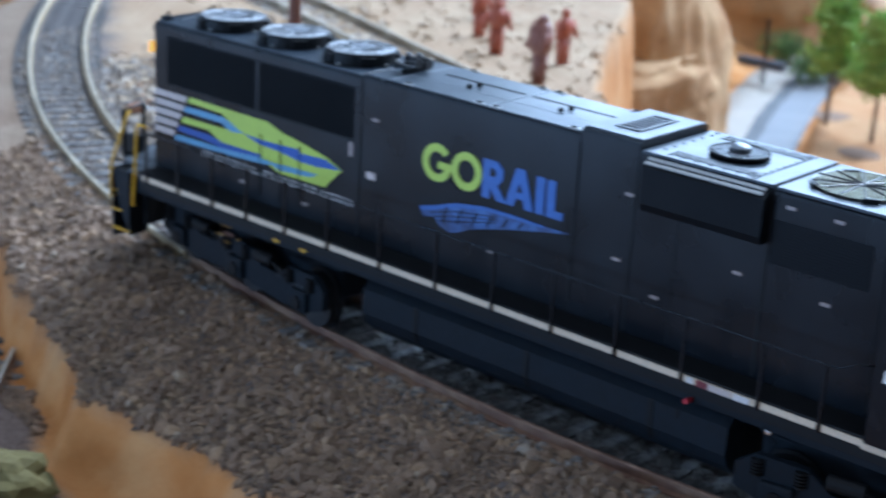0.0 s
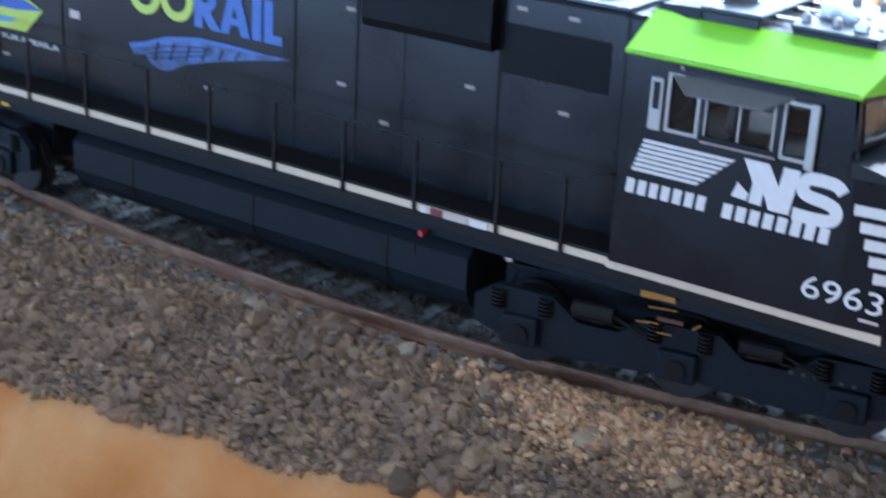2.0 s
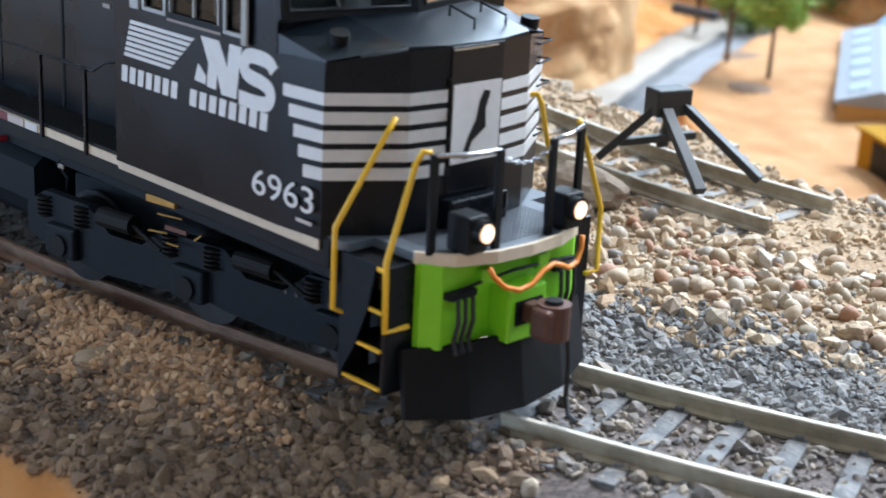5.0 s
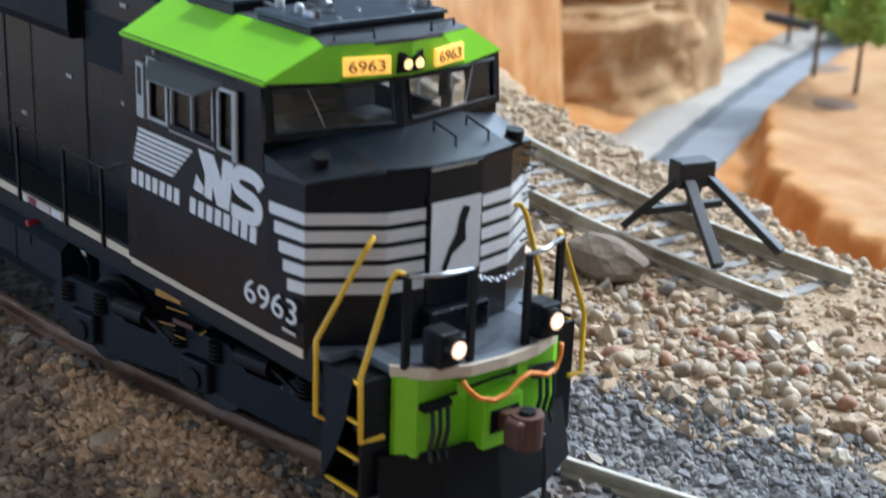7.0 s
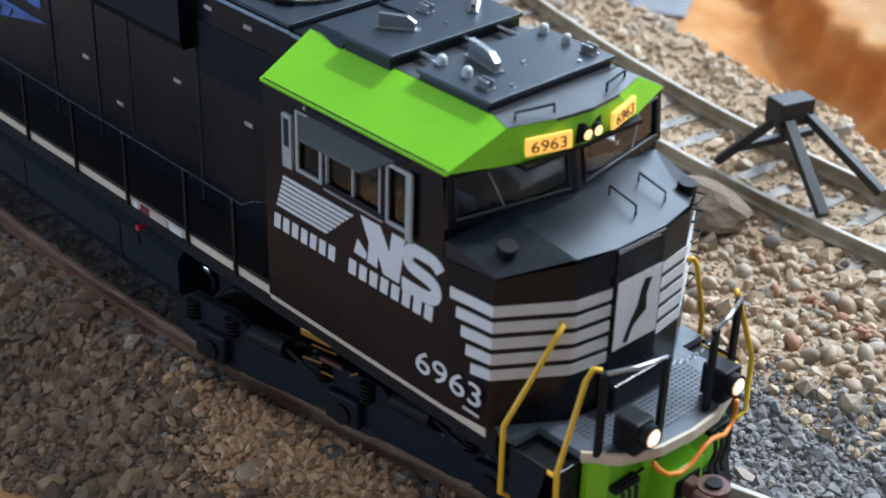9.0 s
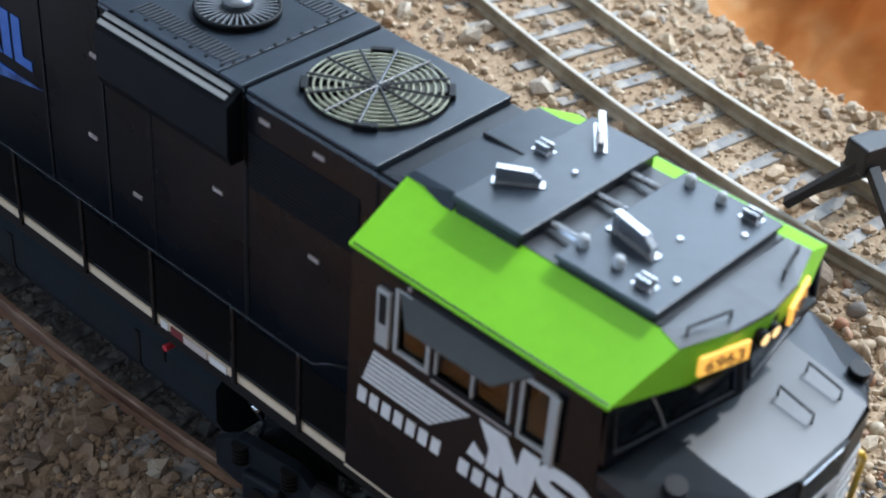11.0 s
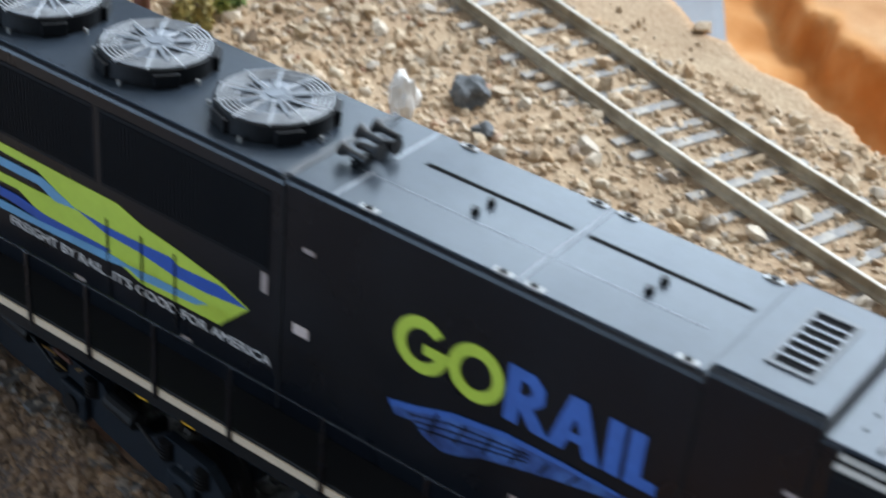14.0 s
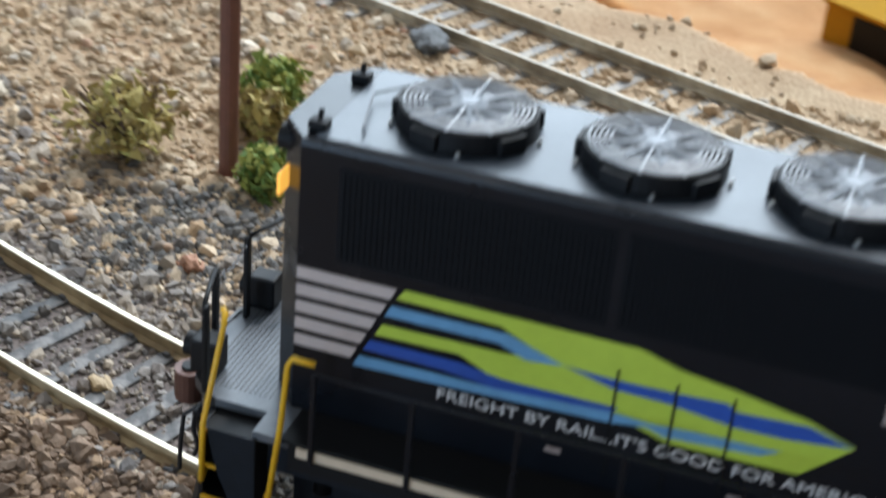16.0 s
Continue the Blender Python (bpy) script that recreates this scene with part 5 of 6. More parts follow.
# side windows, deflectors, awning
for sy in (-1, 1):
    y = sy * CY
    wn_ = P("cab_window", box(B(), 4.94, 4.99, y - 0.025, y + 0.025, 4.04, 4.83, 0.006), GREYMET, label="cab window in grey frame")
    for a in ((5.37, 5.42, 4.04, 4.72), (4.99, 5.37, 4.04, 4.085), (4.99, 5.16, 4.785, 4.83), (5.49, 5.515, 4.10, 4.70), (5.955, 5.985, 4.11, 4.70), (6.42, 6.45, 4.10, 4.74)):
        P("window_frame", box(B(), a[0], a[1], y - 0.022, y + 0.022, a[2], a[3], 0.005), GREYMET, wn_)
    for a in ((4.99, 5.37, 4.08, 4.78), (5.515, 5.955, 4.10, 4.70), (5.985, 6.42, 4.10, 4.70), (6.58, 6.90, 4.10, 4.74)):
        p_ = P("pane", box(B(), a[0], a[1], y - sy * 0.035 - 0.005, y - sy * 0.035 + 0.005, a[2], a[3]), GLASS, wn_)
        p_.visible_shadow = False
    P("arm_rest", box(B(), 5.46, 6.50, y - 0.03, y + sy * 0.05 + 0.03, 4.0, 4.03, 0.008), PINKW if sy > 0 else LATCH, wn_)
    P("window_recess", box(B(), 5.44, 6.52, y - 0.012, y + 0.012, 4.03, 4.10), BLACK2, wn_)
    # quarter window in its own frame, with a deflector strip along its front edge
    qw = P("quarter_window", box(B(), 6.545, 6.585, y - 0.03, y + 0.03, 4.03, 4.76, 0.006), GREYMET, label="framed quarter window")
    for a in ((6.585, 6.90, 4.03, 4.075), (6.585, 6.95, 4.745, 4.79)):
        P("window_frame", box(B(), a[0], a[1], y - 0.03, y + 0.03, a[2], a[3], 0.005), GREYMET, qw)
    m = Matrix.Translation((6.955, sy * (CY + 0.045), 0)) @ Matrix.Rotation(radians(sy * 12), 4, "Z")
    P("wind_deflector", box(B(), -0.06, 0.07, -0.02, 0.02, 3.97, 4.81, 0.012, m=m), GREYMET, qw, "pale grey wind deflector")
    P("deflector_hinge", box(B(), 6.90, 6.93, y - 0.05, y + 0.05, 4.36, 4.46, 0.006), LATCH, qw)
    aw = B()
    up = [aw.verts.new(p) for p in ((4.97, sy * CY, 4.83), (6.66, sy * CY, 4.83), (6.36, sy * (CY + 0.23), 4.66), (5.28, sy * (CY + 0.23), 4.65))]
    dn = [aw.verts.new(v.co - Vector((0, 0, 0.025))) for v in up]
    aw.faces.new(up)
    aw.faces.new(dn[::-1])
    for k in range(4):
        aw.faces.new((up[k], up[(k + 1) % 4], dn[(k + 1) % 4], dn[k]))
    bmesh.ops.recalc_face_normals(aw, faces=aw.faces[:])
    P("awning", aw, AWNING, label="grey sun awning")
    d = P("wind_deflector", box(B(), 4.71, 4.89, y - 0.045, y + 0.045, 4.03, 4.73, 0.012), GREYMET, label="narrow grey wind deflector")
    P("deflector_glass", box(B(), 4.755, 4.85, y - 0.05, y + 0.05, 4.32, 4.68), BLACK2, d)
    P("rain_gutter", box(B(), 4.95, 6.9, y - 0.012, y + sy * 0.02 + 0.012, 4.90, 4.925), BLACK2)
    P("gutter_clip", box(B(), 5.10, 5.14, y - 0.03, y + 0.03, 4.89, 4.94, 0.004), LATCH)

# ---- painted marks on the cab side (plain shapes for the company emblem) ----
for i in range(7):
    z = 3.875 - i * 0.068
    plate("cab_stripe", [(4.66 - i * 0.022, z - 0.045), (5.93 - i * 0.075, z - 0.045), (5.98 - i * 0.075, z), (4.68 - i * 0.022, z)], WHITE, -CY, 0.01)
def chips(x0, x1, z0, z1, k):
    w = (x1 - x0) / k
    for i in range(k):
        a = x0 + i * w
        plate("lettering_bar", [(a + 0.02, z0), (a + w * 0.80, z0), (a + w * 0.80 + 0.02, z1), (a + 0.04, z1)], WHITE, -CY, 0.01)


chips(4.45, 5.66, 3.10, 3.30, 7)
chips(5.86, 7.36, 3.08, 3.28, 8)
plate("emblem_wing", [(5.98, 3.40), (6.19, 3.385), (6.21, 3.48), (6.05, 3.60)], WHITE, -CY, 0.01)
plate("emblem_slab", [(6.10, 3.93), (6.44, 3.93), (6.60, 3.66), (6.64, 3.93), (6.86, 3.93), (6.77, 3.33), (6.50, 3.33), (6.41, 3.54), (6.39, 3.36), (6.22, 3.37), (6.25, 3.64)], WHITE, -CY, 0.01, "white company emblem shape")
def stroke(points, half, y, depth):
    """A flat band of even width along a smooth curve on the cab side."""
    p = np.array(points, float)
    for _ in range(3):
        p = np.concatenate([p[:1], np.stack([0.75 * p[:-1] + 0.25 * p[1:], 0.25 * p[:-1] + 0.75 * p[1:]], 1).reshape(-1, 2), p[-1:]])
    d = np.gradient(p, axis=0)
    d /= np.linalg.norm(d, axis=1, keepdims=True)
    n = np.stack([-d[:, 1], d[:, 0]], 1) * half
    bm = B()
    rows = [[bm.verts.new((q[0], yy, q[1])) for q, yy in ((u + w, y), (u - w, y), (u - w, y - depth), (u + w, y - depth))] for u, w in zip(p, n)]
    for r0, r1 in zip(rows, rows[1:]):
        for k in range(4):
            bm.faces.new((r0[k], r0[(k + 1) % 4], r1[(k + 1) % 4], r1[k]))
    bm.faces.new(rows[0])
    bm.faces.new(rows[-1][::-1])
    bmesh.ops.recalc_face_normals(bm, faces=bm.faces[:])
    return bm


P("emblem_curve", stroke([(7.44, 3.77), (7.36, 3.86), (7.14, 3.88), (6.93, 3.86), (6.90, 3.68), (7.02, 3.63), (7.25, 3.61), (7.40, 3.54), (7.36, 3.38), (7.14, 3.36), (6.82, 3.37)], 0.082, -CY, 0.012), WHITE)
letters("road_number", "6963", 0.42, SIDE(7.08, 2.33, -CY - 0.006), WHITE, LOCO, depth=0.01, width=1.06)
P("builder_plate", box(B(), 7.86, 8.12, -CY - 0.008, -CY, 2.20, 2.24), PINKW)

# nose stripes: they run from the slanted cab edge round the nose to the door
def band(name, path, z0, z1, material, out=0.012, label=""):
    bm = B()
    rows = []
    for i, (x, y) in enumerate(path):
        a, b = Vector(path[max(i - 1, 0)]), Vector(path[min(i + 1, len(path) - 1)])
        t = (b - a).normalized()
        nn = Vector((t.y, -t.x))
        o = [bm.verts.new((x + nn.x * k, y + nn.y * k, z)) for k, z in ((-0.01, z0), (out, z0), (out, z1), (-0.01, z1))]
        rows.append(o)
    for a, b in zip(rows, rows[1:]):
        for k in range(4):
            bm.faces.new((a[k], a[(k + 1) % 4], b[(k + 1) % 4], b[k]))
    bm.faces.new(rows[0])
    bm.faces.new(rows[-1][::-1])
    return P(name, bm, material, None, label)


for i in range(5):
    z1 = 3.68 - i * 0.205
    x0 = 7.62 + i * 0.085
    band("nose_stripe", [(x0, -CY - (0.0 if x0 < 7.55 else 0)), (8.20, -CY + 0.06), (8.70, -0.92), (8.775, -0.44)] if i else [(7.60, -CY), (8.20, -CY + 0.06), (8.70, -0.92), (8.775, -0.44)], z1 - 0.135, z1, WHITE, label="white nose stripe")
    band("nose_stripe", [(8.775, 0.40), (8.70, 0.92), (8.20, CY - 0.06), (x0, CY)], z1 - 0.135, z1, WHITE)
P("nose_door", box(B(), 8.74, 8.80, -0.41, 0.40, 2.5, 4.14, 0.012), BLACK, label="black nose door")
P("door_panel", box(B(), 8.795, 8.806, -0.37, 0.37, 2.83, 3.72), WHITE, label="pale panel on the nose door")
P("door_mark", prism(B(), [(0.10, 3.62), (0.20, 3.60), (0.13, 3.40), (0.15, 3.2), (-0.06, 3.06), (-0.14, 2.86), (-0.20, 2.90), (-0.10, 3.14), (0.0, 3.30), (0.04, 3.5)], 8.806, 8.815, "x"), BLACK2, label="dark slanted mark")
P("door_edge_trim", box(B(), 8.79, 8.81, -0.40, 0.28, 4.10, 4.12), SILVER)
for z in (2.75, 3.1, 3.4, 3.75):
    P("door_hinge", cyl(B(), (8.80, -0.42, z - 0.05), (8.80, -0.42, z + 0.05), 0.022, 8), BLACK2)
P("deck_step", box(B(), 8.72, 8.95, -0.45, 0.45, 2.12, 2.45, 0.03), BLACK)
for z in (3.95, 3.72, 3.45, 3.15, 2.85):
    tb = B()
    tube(tb, [(8.22, 1.60, z), (8.36, 1.66, z), (8.42, 1.40, z - 0.02), (8.36, 1.35, z - 0.02)], 0.014, 6)
    P("nose_grab_iron", tb, BLACK2)
tb = B()
for y in (0.25, 0.75):
    tube(tb, [(8.05, y, 4.30), (8.05, y, 4.42), (8.45, y, 4.33), (8.45, y, 4.21)], 0.015, 6)
P("nose_top_rail", tb, BLACK2)
P("sand_filler", cyl(B(), (8.35, 1.25, 4.12), (8.37, 1.25, 4.26), 0.11, 16), BLACK2)
P("sand_filler", cyl(B(), (8.05, -1.38, 4.12), (8.09, -1.40, 4.28), 0.11, 16), BLACK2)

# ---- ends: deck, steps, rails, lamps, pilot, coupler ----
def end_assembly(parent, front):
    """Built about x = 0 at the deck's inner edge and +x outward; the pose puts it at either end."""
    def E_(name, bm, material, par=None, label="", smooth=False):
        o = part(name, bm, material, par or LOCO, label, smooth)
        if par is None:
            o.matrix_basis = parent
        return o
    plan = [(-0.62, -1.62), (0.0, -1.62), (0.0, -1.24), (0.62, -1.24), (0.95, -0.95), (1.12, -0.5), (1.16, 0), (1.12, 0.5), (0.95, 0.95), (0.62, 1.24), (0.0, 1.24), (0.0, 1.62), (-0.62, 1.62)]
    E_("end_deck", prism(B(), plan, 2.0, 2.10, "z"), DECK, label="grey treadplate end deck")
    dots = B()
    for i in range(15):
        for j in range(28):
            x, y = 0.08 + i * 0.06, -0.98 + j * 0.072
            if x < 0.95:
                box(dots, x - 0.012, x + 0.012, y - 0.02, y + 0.02, 2.10, 2.107)
    E_("tread_pattern", dots, DARKGREY)
    edge = plan[3:10]
    bm = B()
    rows = []
    for x, y in edge:
        rows.append([bm.verts.new(p) for p in ((x, y, 1.99), (x + 0.045, y * 1.02, 1.99), (x + 0.045, y * 1.02, 2.125), (x, y, 2.125))])
    for a, b in zip(rows, rows[1:]):
        for k in range(4):
            bm.faces.new((a[k], a[(k + 1) % 4], b[(k + 1) % 4], b[k]))
    bm.faces.new(rows[0])
    bm.faces.new(rows[-1][::-1])
    E_("deck_edge", bm, CREAM if front else DARKGREY, label="pale deck edge" if front else "")
    body = GREEN if front else BLACK
    E_("pilot_body", prism(B(), [(0.66, -1.24), (0.74, -1.24), (0.88, -1.04), (0.88, 1.04), (0.74, 1.24), (0.66, 1.24)], 1.02, 2.0, "z"), body, label="lime green pilot face" if front else "black pilot face")
    E_("draft_box", box(B(), 0.80, 1.18, -0.30, 0.30, 1.0, 1.62, 0.03), body)
    E_("draft_pocket", box(B(), 1.15, 1.20, -0.2, 0.22, 1.2, 1.48), BLACK2)
    for y in (-0.82, 0.82):
        for k in range(3):
            tb = B()
            yy = y + (k - 1) * 0.11
            tube(tb, [(0.88, yy, 1.62), (1.02, yy, 1.60), (1.04, yy, 1.35), (0.98, yy, 1.12), (1.03, yy, 0.98)], 0.028, 6)
            E_("brake_hose", tb, RUBBER)
        E_("hose_bracket", box(B(), 0.86, 1.0, y - 0.2, y + 0.2, 1.60, 1.68, 0.01), BLACK2)
        E_("end_valve", box(B(), 0.86, 0.98, y * 0.55 - 0.09, y * 0.55 + 0.09, 1.68, 1.86, 0.02), body)
    tb = B()
    tube(tb, [(0.93, -1.0, 1.66), (0.96, -0.6, 1.72), (0.96, 0, 1.76), (0.96, 0.6, 1.74), (0.93, 1.0, 1.70)], 0.02, 6)
    E_("cut_lever", tb, BLACK2)
    # plough
    pl_ = B()
    top = [(0.70, -1.42, 1.06), (0.98, -0.75, 1.06), (1.10, 0, 1.06), (0.98, 0.75, 1.06), (0.70, 1.42, 1.06)]
    bot = [(0.84, -1.46, 0.30), (1.14, -0.75, 0.22), (1.24, 0, 0.20), (1.14, 0.75, 0.22), (0.84, 1.46, 0.30)]
    t_, b_ = [pl_.verts.new(p) for p in top], [pl_.verts.new(p) for p in bot]
    t2, b2 = [pl_.verts.new(Vector(p) + Vector((-0.06, 0, 0))) for p in top], [pl_.verts.new(Vector(p) + Vector((-0.06, 0, 0))) for p in bot]
    for i in range(4):
        pl_.faces.new((t_[i], t_[i + 1], b_[i + 1], b_[i]))
        pl_.faces.new((t2[i + 1], t2[i], b2[i], b2[i + 1]))
        pl_.faces.new((t_[i + 1], t_[i], t2[i], t2[i + 1]))
        pl_.faces.new((b_[i], b_[i + 1], b2[i + 1], b2[i]))
    pl_.faces.new((t_[0], b_[0], b2[0], t2[0]))
    pl_.faces.new((t_[4], t2[4], b2[4], b_[4]))
    E_("snow_plough", pl_, BLACK2, label="black plough plate")
    # coupler
    cp = E_("coupler", box(B(), 1.1, 1.45, -0.10, 0.10, 1.24, 1.46, 0.03), RUSTC, label="brown metal knuckle coupler")
    E_("knuckle", cyl(B(), (1.52, 0.05, 1.12), (1.52, 0.05, 1.52), 0.19, 18), RUSTC, cp)
    E_("knuckle_jaw", box(B(), 1.40, 1.66, -0.22, -0.06, 1.15, 1.50, 0.05), RUSTC, cp)
    E_("knuckle_pin", cyl(B(), (1.52, 0.05, 1.52), (1.52, 0.05, 1.56), 0.10, 12), BLACK2, cp)
    tb = B()
    tube(tb, [(1.2, 0.35, 1.30), (1.42, 0.42, 1.1), (1.45, 0.45, 0.7), (1.48, 0.42, 0.3), (1.60, 0.34, 0.14), (1.75, 0.3, 0.12)], 0.03, 8)
    E_("train_hose", tb, RUBBER, label="black rubber train hose")
    if front:
        tb = B()
        ctrl = [(-0.62, 1.95), (-0.55, 1.84), (-0.4, 1.70), (-0.2, 1.63), (0.0, 1.66), (0.18, 1.78), (0.36, 1.82), (0.55, 1.75), (0.7, 1.68), (0.9, 1.70), (1.0, 1.84), (1.0, 1.98)]
        tube(tb, [(1.22 - 0.18 * abs(y) ** 2, y, z) for y, z in ctrl], 0.032, 8)
        E_("orange_hose", tb, ORANGE, label="orange rubber hose looped along the pilot", smooth=True)
    # steps each side, yellow edges and rails
    for sy in (-1, 1):
        sb = E_("step_well", box(B(), -0.06, 0.0, min(sy * 1.25, sy * 1.66), max(sy * 1.25, sy * 1.66), 0.55, 2.02, 0.01), BLACK2, label="black step well")
        E_("well_front", box(B(), 0.58, 0.64, min(sy * 1.1, sy * 1.62), max(sy * 1.1, sy * 1.62), 0.55, 2.0, 0.01), BLACK, sb)
        E_("well_back", box(B(), 0.0, 0.58, min(sy * 1.10, sy * 1.16), max(sy * 1.10, sy * 1.16), 0.55, 2.0), BLACK2, sb)
        for z in (0.62, 1.06, 1.5, 1.97):
            st = E_("step", box(B(), 0.0, 0.60, min(sy * 1.15, sy * 1.62), max(sy * 1.15, sy * 1.62), z - 0.03, z, 0.005), BLACK2, sb)
            E_("step_edge", box(B(), 0.0, 0.60, sy * 1.63 - 0.02, sy * 1.63 + 0.02, z - 0.025, z + 0.008), YELLOW, sb, "yellow step edge")
        E_("well_side", prism(B(), [(-0.05, 2.02), (0.52, 2.02), (0.40, 1.5), (0.20, 1.0), (0.0, 0.66), (-0.05, 0.66)], sy * 1.652, sy * 1.668, "y"), UNDER, sb)
        tb = B()
        tube(tb, [(0.0, sy * 1.64, 1.33), (-0.10, sy * 1.72, 1.36), (-0.10, sy * 1.72, 2.28), (0.10, sy * 1.20, 3.30), (0.11, sy * 1.10, 3.43), (0.02, sy * 1.05, 3.40)] if front else [(-0.18, sy * 1.62, 1.3), (-0.24, sy * 1.72, 1.32), (-0.36, sy * 1.72, 2.35), (-0.42, sy * 1.72, 3.12), (-0.47, sy * 1.72, 3.22), (-0.71, sy * 1.70, 3.2)], 0.034, 8)
        E_("yellow_handrail", tb, YELLOW, None, "bent yellow handrail", smooth=True)
        tb = B()
        dx = 0.0 if front else -0.16
        tube(tb, [(0.78 + dx, sy * 1.42, 1.36), (0.72 + dx, sy * 1.70, 1.33), (0.70 + dx, sy * 1.70, 2.1), (0.66 + dx, sy * 1.30, 3.1), (0.68 + dx, sy * 1.22, 3.22), (0.74 + dx, sy * 1.15, 3.2)], 0.034, 8)
        E_("yellow_handrail", tb, YELLOW, None, "bent yellow handrail", smooth=True)
        if front:
            E_("small_notice", box(B(), 0.2, 0.34, sy * 1.663 - 0.003, sy * 1.663 + 0.003, 1.86, 1.94), PINKW)
        # end posts
        for y, x in ((1.15, 0.78), (0.42, 1.02)):
            E_("end_post", box(B(), x - 0.03, x + 0.03, sy * y - 0.05, sy * y + 0.05, 2.10, 3.2, 0.012), BLACK2, label="flat black end post")
        tb = B()
        tube(tb, [(0.80, sy * 1.15, 3.19), (0.92, sy * 0.8, 3.17), (1.02, sy * 0.42, 3.19)], 0.03, 8)
        E_("end_rail", tb, SILVER if front else BLACK2, smooth=True)
        # ditch lamp
        lm = E_("ditch_lamp", box(B(), 0.76, 1.10, sy * 0.76 - 0.15, sy * 0.76 + 0.15, 2.12, 2.54, 0.03), BLACK2, label="black ditch lamp, lit" if front else "black ditch lamp")
        E_("lamp_hood", cyl(B(), (1.08, sy * 0.74, 2.37), (1.2, sy * 0.74, 2.37), 0.14, 20), BLACK2, lm)
        E_("lamp_lens", cyl(B(), (1.19, sy * 0.74, 2.37), (1.21, sy * 0.74, 2.37), 0.105, 20), LAMP if front else GREYMET, lm)
        if front:
            E_("bulb", ball(B(), (1.205, sy * 0.74, 2.37), 0.075, 2, (0.5, 1, 1)), LAMPCORE, lm, smooth=True)
    # chain
    tb = B()
    for k in range(14):
        u = k / 13
        y, z = -0.40 + 0.8 * u, 3.12 - 0.12 * math.sin(math.pi * u)
        tube(tb, [(1.02 + 0.022 * math.cos(a) * (k % 2), y + 0.035 * math.sin(a), z + 0.022 * math.cos(a) * (1 - k % 2)) for a in np.linspace(0, 2 * math.pi, 9)[:-1]], 0.008, 4, True)
    E_("safety_chain", tb, SILVER)


end_assembly(pose(8.58 * CM, 0, 0, 0, 0, 0), True)
end_assembly(pose(-13.62 * CM, 0, 0, 0, 0, 180), False)

# side handrails
POSTS = (-12.92, -11.85, -10.74, -9.66, -8.5, -7.28, -5.86, -4.42, -3.05, -1.69, -0.33, 1.01, 2.45, 3.53)
for sy in (-1, 1):
    for x in POSTS:
        b = box(B(), x - 0.03, x + 0.03, sy * 1.69 - 0.022, sy * 1.69 + 0.022, 1.93, 3.06, 0.008)
        P("handrail_post", b, BLACK, label="black handrail post")
    tb = B()
    tube(tb, [(-12.9, sy * 1.69, 3.07), *[(x, sy * 1.70, 3.07) for x in POSTS[1:]], (3.75, sy * 1.70, 3.07), (4.0, sy * 1.68, 3.22), (4.3, sy * 1.6, 3.26)], 0.017, 6)
    P("handrail", tb, BLACK, label="thin black handrail", smooth=True)

# rear hood end details and roof bits
P("rear_number_board", box(B(), -13.70, -13.66, -0.98, -0.62, 4.62, 4.86, 0.01, m=Matrix.Translation((0.0, 0, 0))), AMBER, label="lit amber rear number board")
P("rear_lamp", cyl(B(), (-13.80, -0.62, 5.12), (-13.6, -0.62, 5.12), 0.15, 18), BLACK2, label="black rear marker lamp")
for x, y in ((-13.35, -0.75), (-13.4, 0.55)):
    b = P("roof_bracket", box(B(), x - 0.1, x + 0.1, y - 0.09, y + 0.09, 5.35, 5.46, 0.02), BLACK2)
    P("bracket_pin", cyl(B(), (x, y, 5.44), (x, y + 0.05, 5.55), 0.03, 8), BLACK2, b)
tb = B()
tube(tb, [(-12.87, -0.75, 5.36), (-12.9, -0.72, 5.45), (-13.1, 0.1, 5.45), (-12.75, 0.6, 5.45), (-12.75, 0.6, 5.36)], 0.012, 6)
P("roof_wire_rail", tb, DARKGREY)
tb = B()
for k in range(28):
    x = -13.2 + k * 0.22
    box(tb, x - 0.012, x + 0.012, -0.92, -0.895, 5.365, 5.378)
P("rivet_strip", tb, DARKGREY)
# horn: five black trumpets on a bracket
hn = P("air_horn", box(B(), -6.72, -6.62, -0.38, 0.30, 5.40, 5.50, 0.01), BLACK2, label="cluster of black horn trumpets")
for k in range(5):
    y = -0.32 + k * 0.15
    d = 1 if k % 2 else -1
    tb = cyl(B(), (-6.67 - d * 0.13, y, 5.53 + 0.05 * (k % 3)), (-6.67 + d * 0.1, y, 5.55 + 0.05 * (k % 3)), 0.045, 12)
    cyl(tb, (-6.67 + d * 0.1, y, 5.55 + 0.05 * (k % 3)), (-6.67 + d * 0.22, y, 5.56 + 0.05 * (k % 3)), 0.045, 14, 0.10)
    P("trumpet", tb, STEEL, hn)
tb = B()
tube(tb, [(-6.95, 0.85, 5.46), (-6.9, 0.5, 5.46), (-6.75, 0.2, 5.50)], 0.014, 6)
P("horn_pipe", tb, BLACK2, hn)
for y0, y1 in ((-0.96, -0.28), (0.10, 0.94)):
    P("roof_strip", box(B(), -6.48, -6.44, y0, y1, 5.40, 5.414, 0.004), ROOFLINE)
P("hood_joint", box(B(), -7.14, -7.06, -0.97, 0.97, 5.36, 5.42, 0.01), DARKGREY)

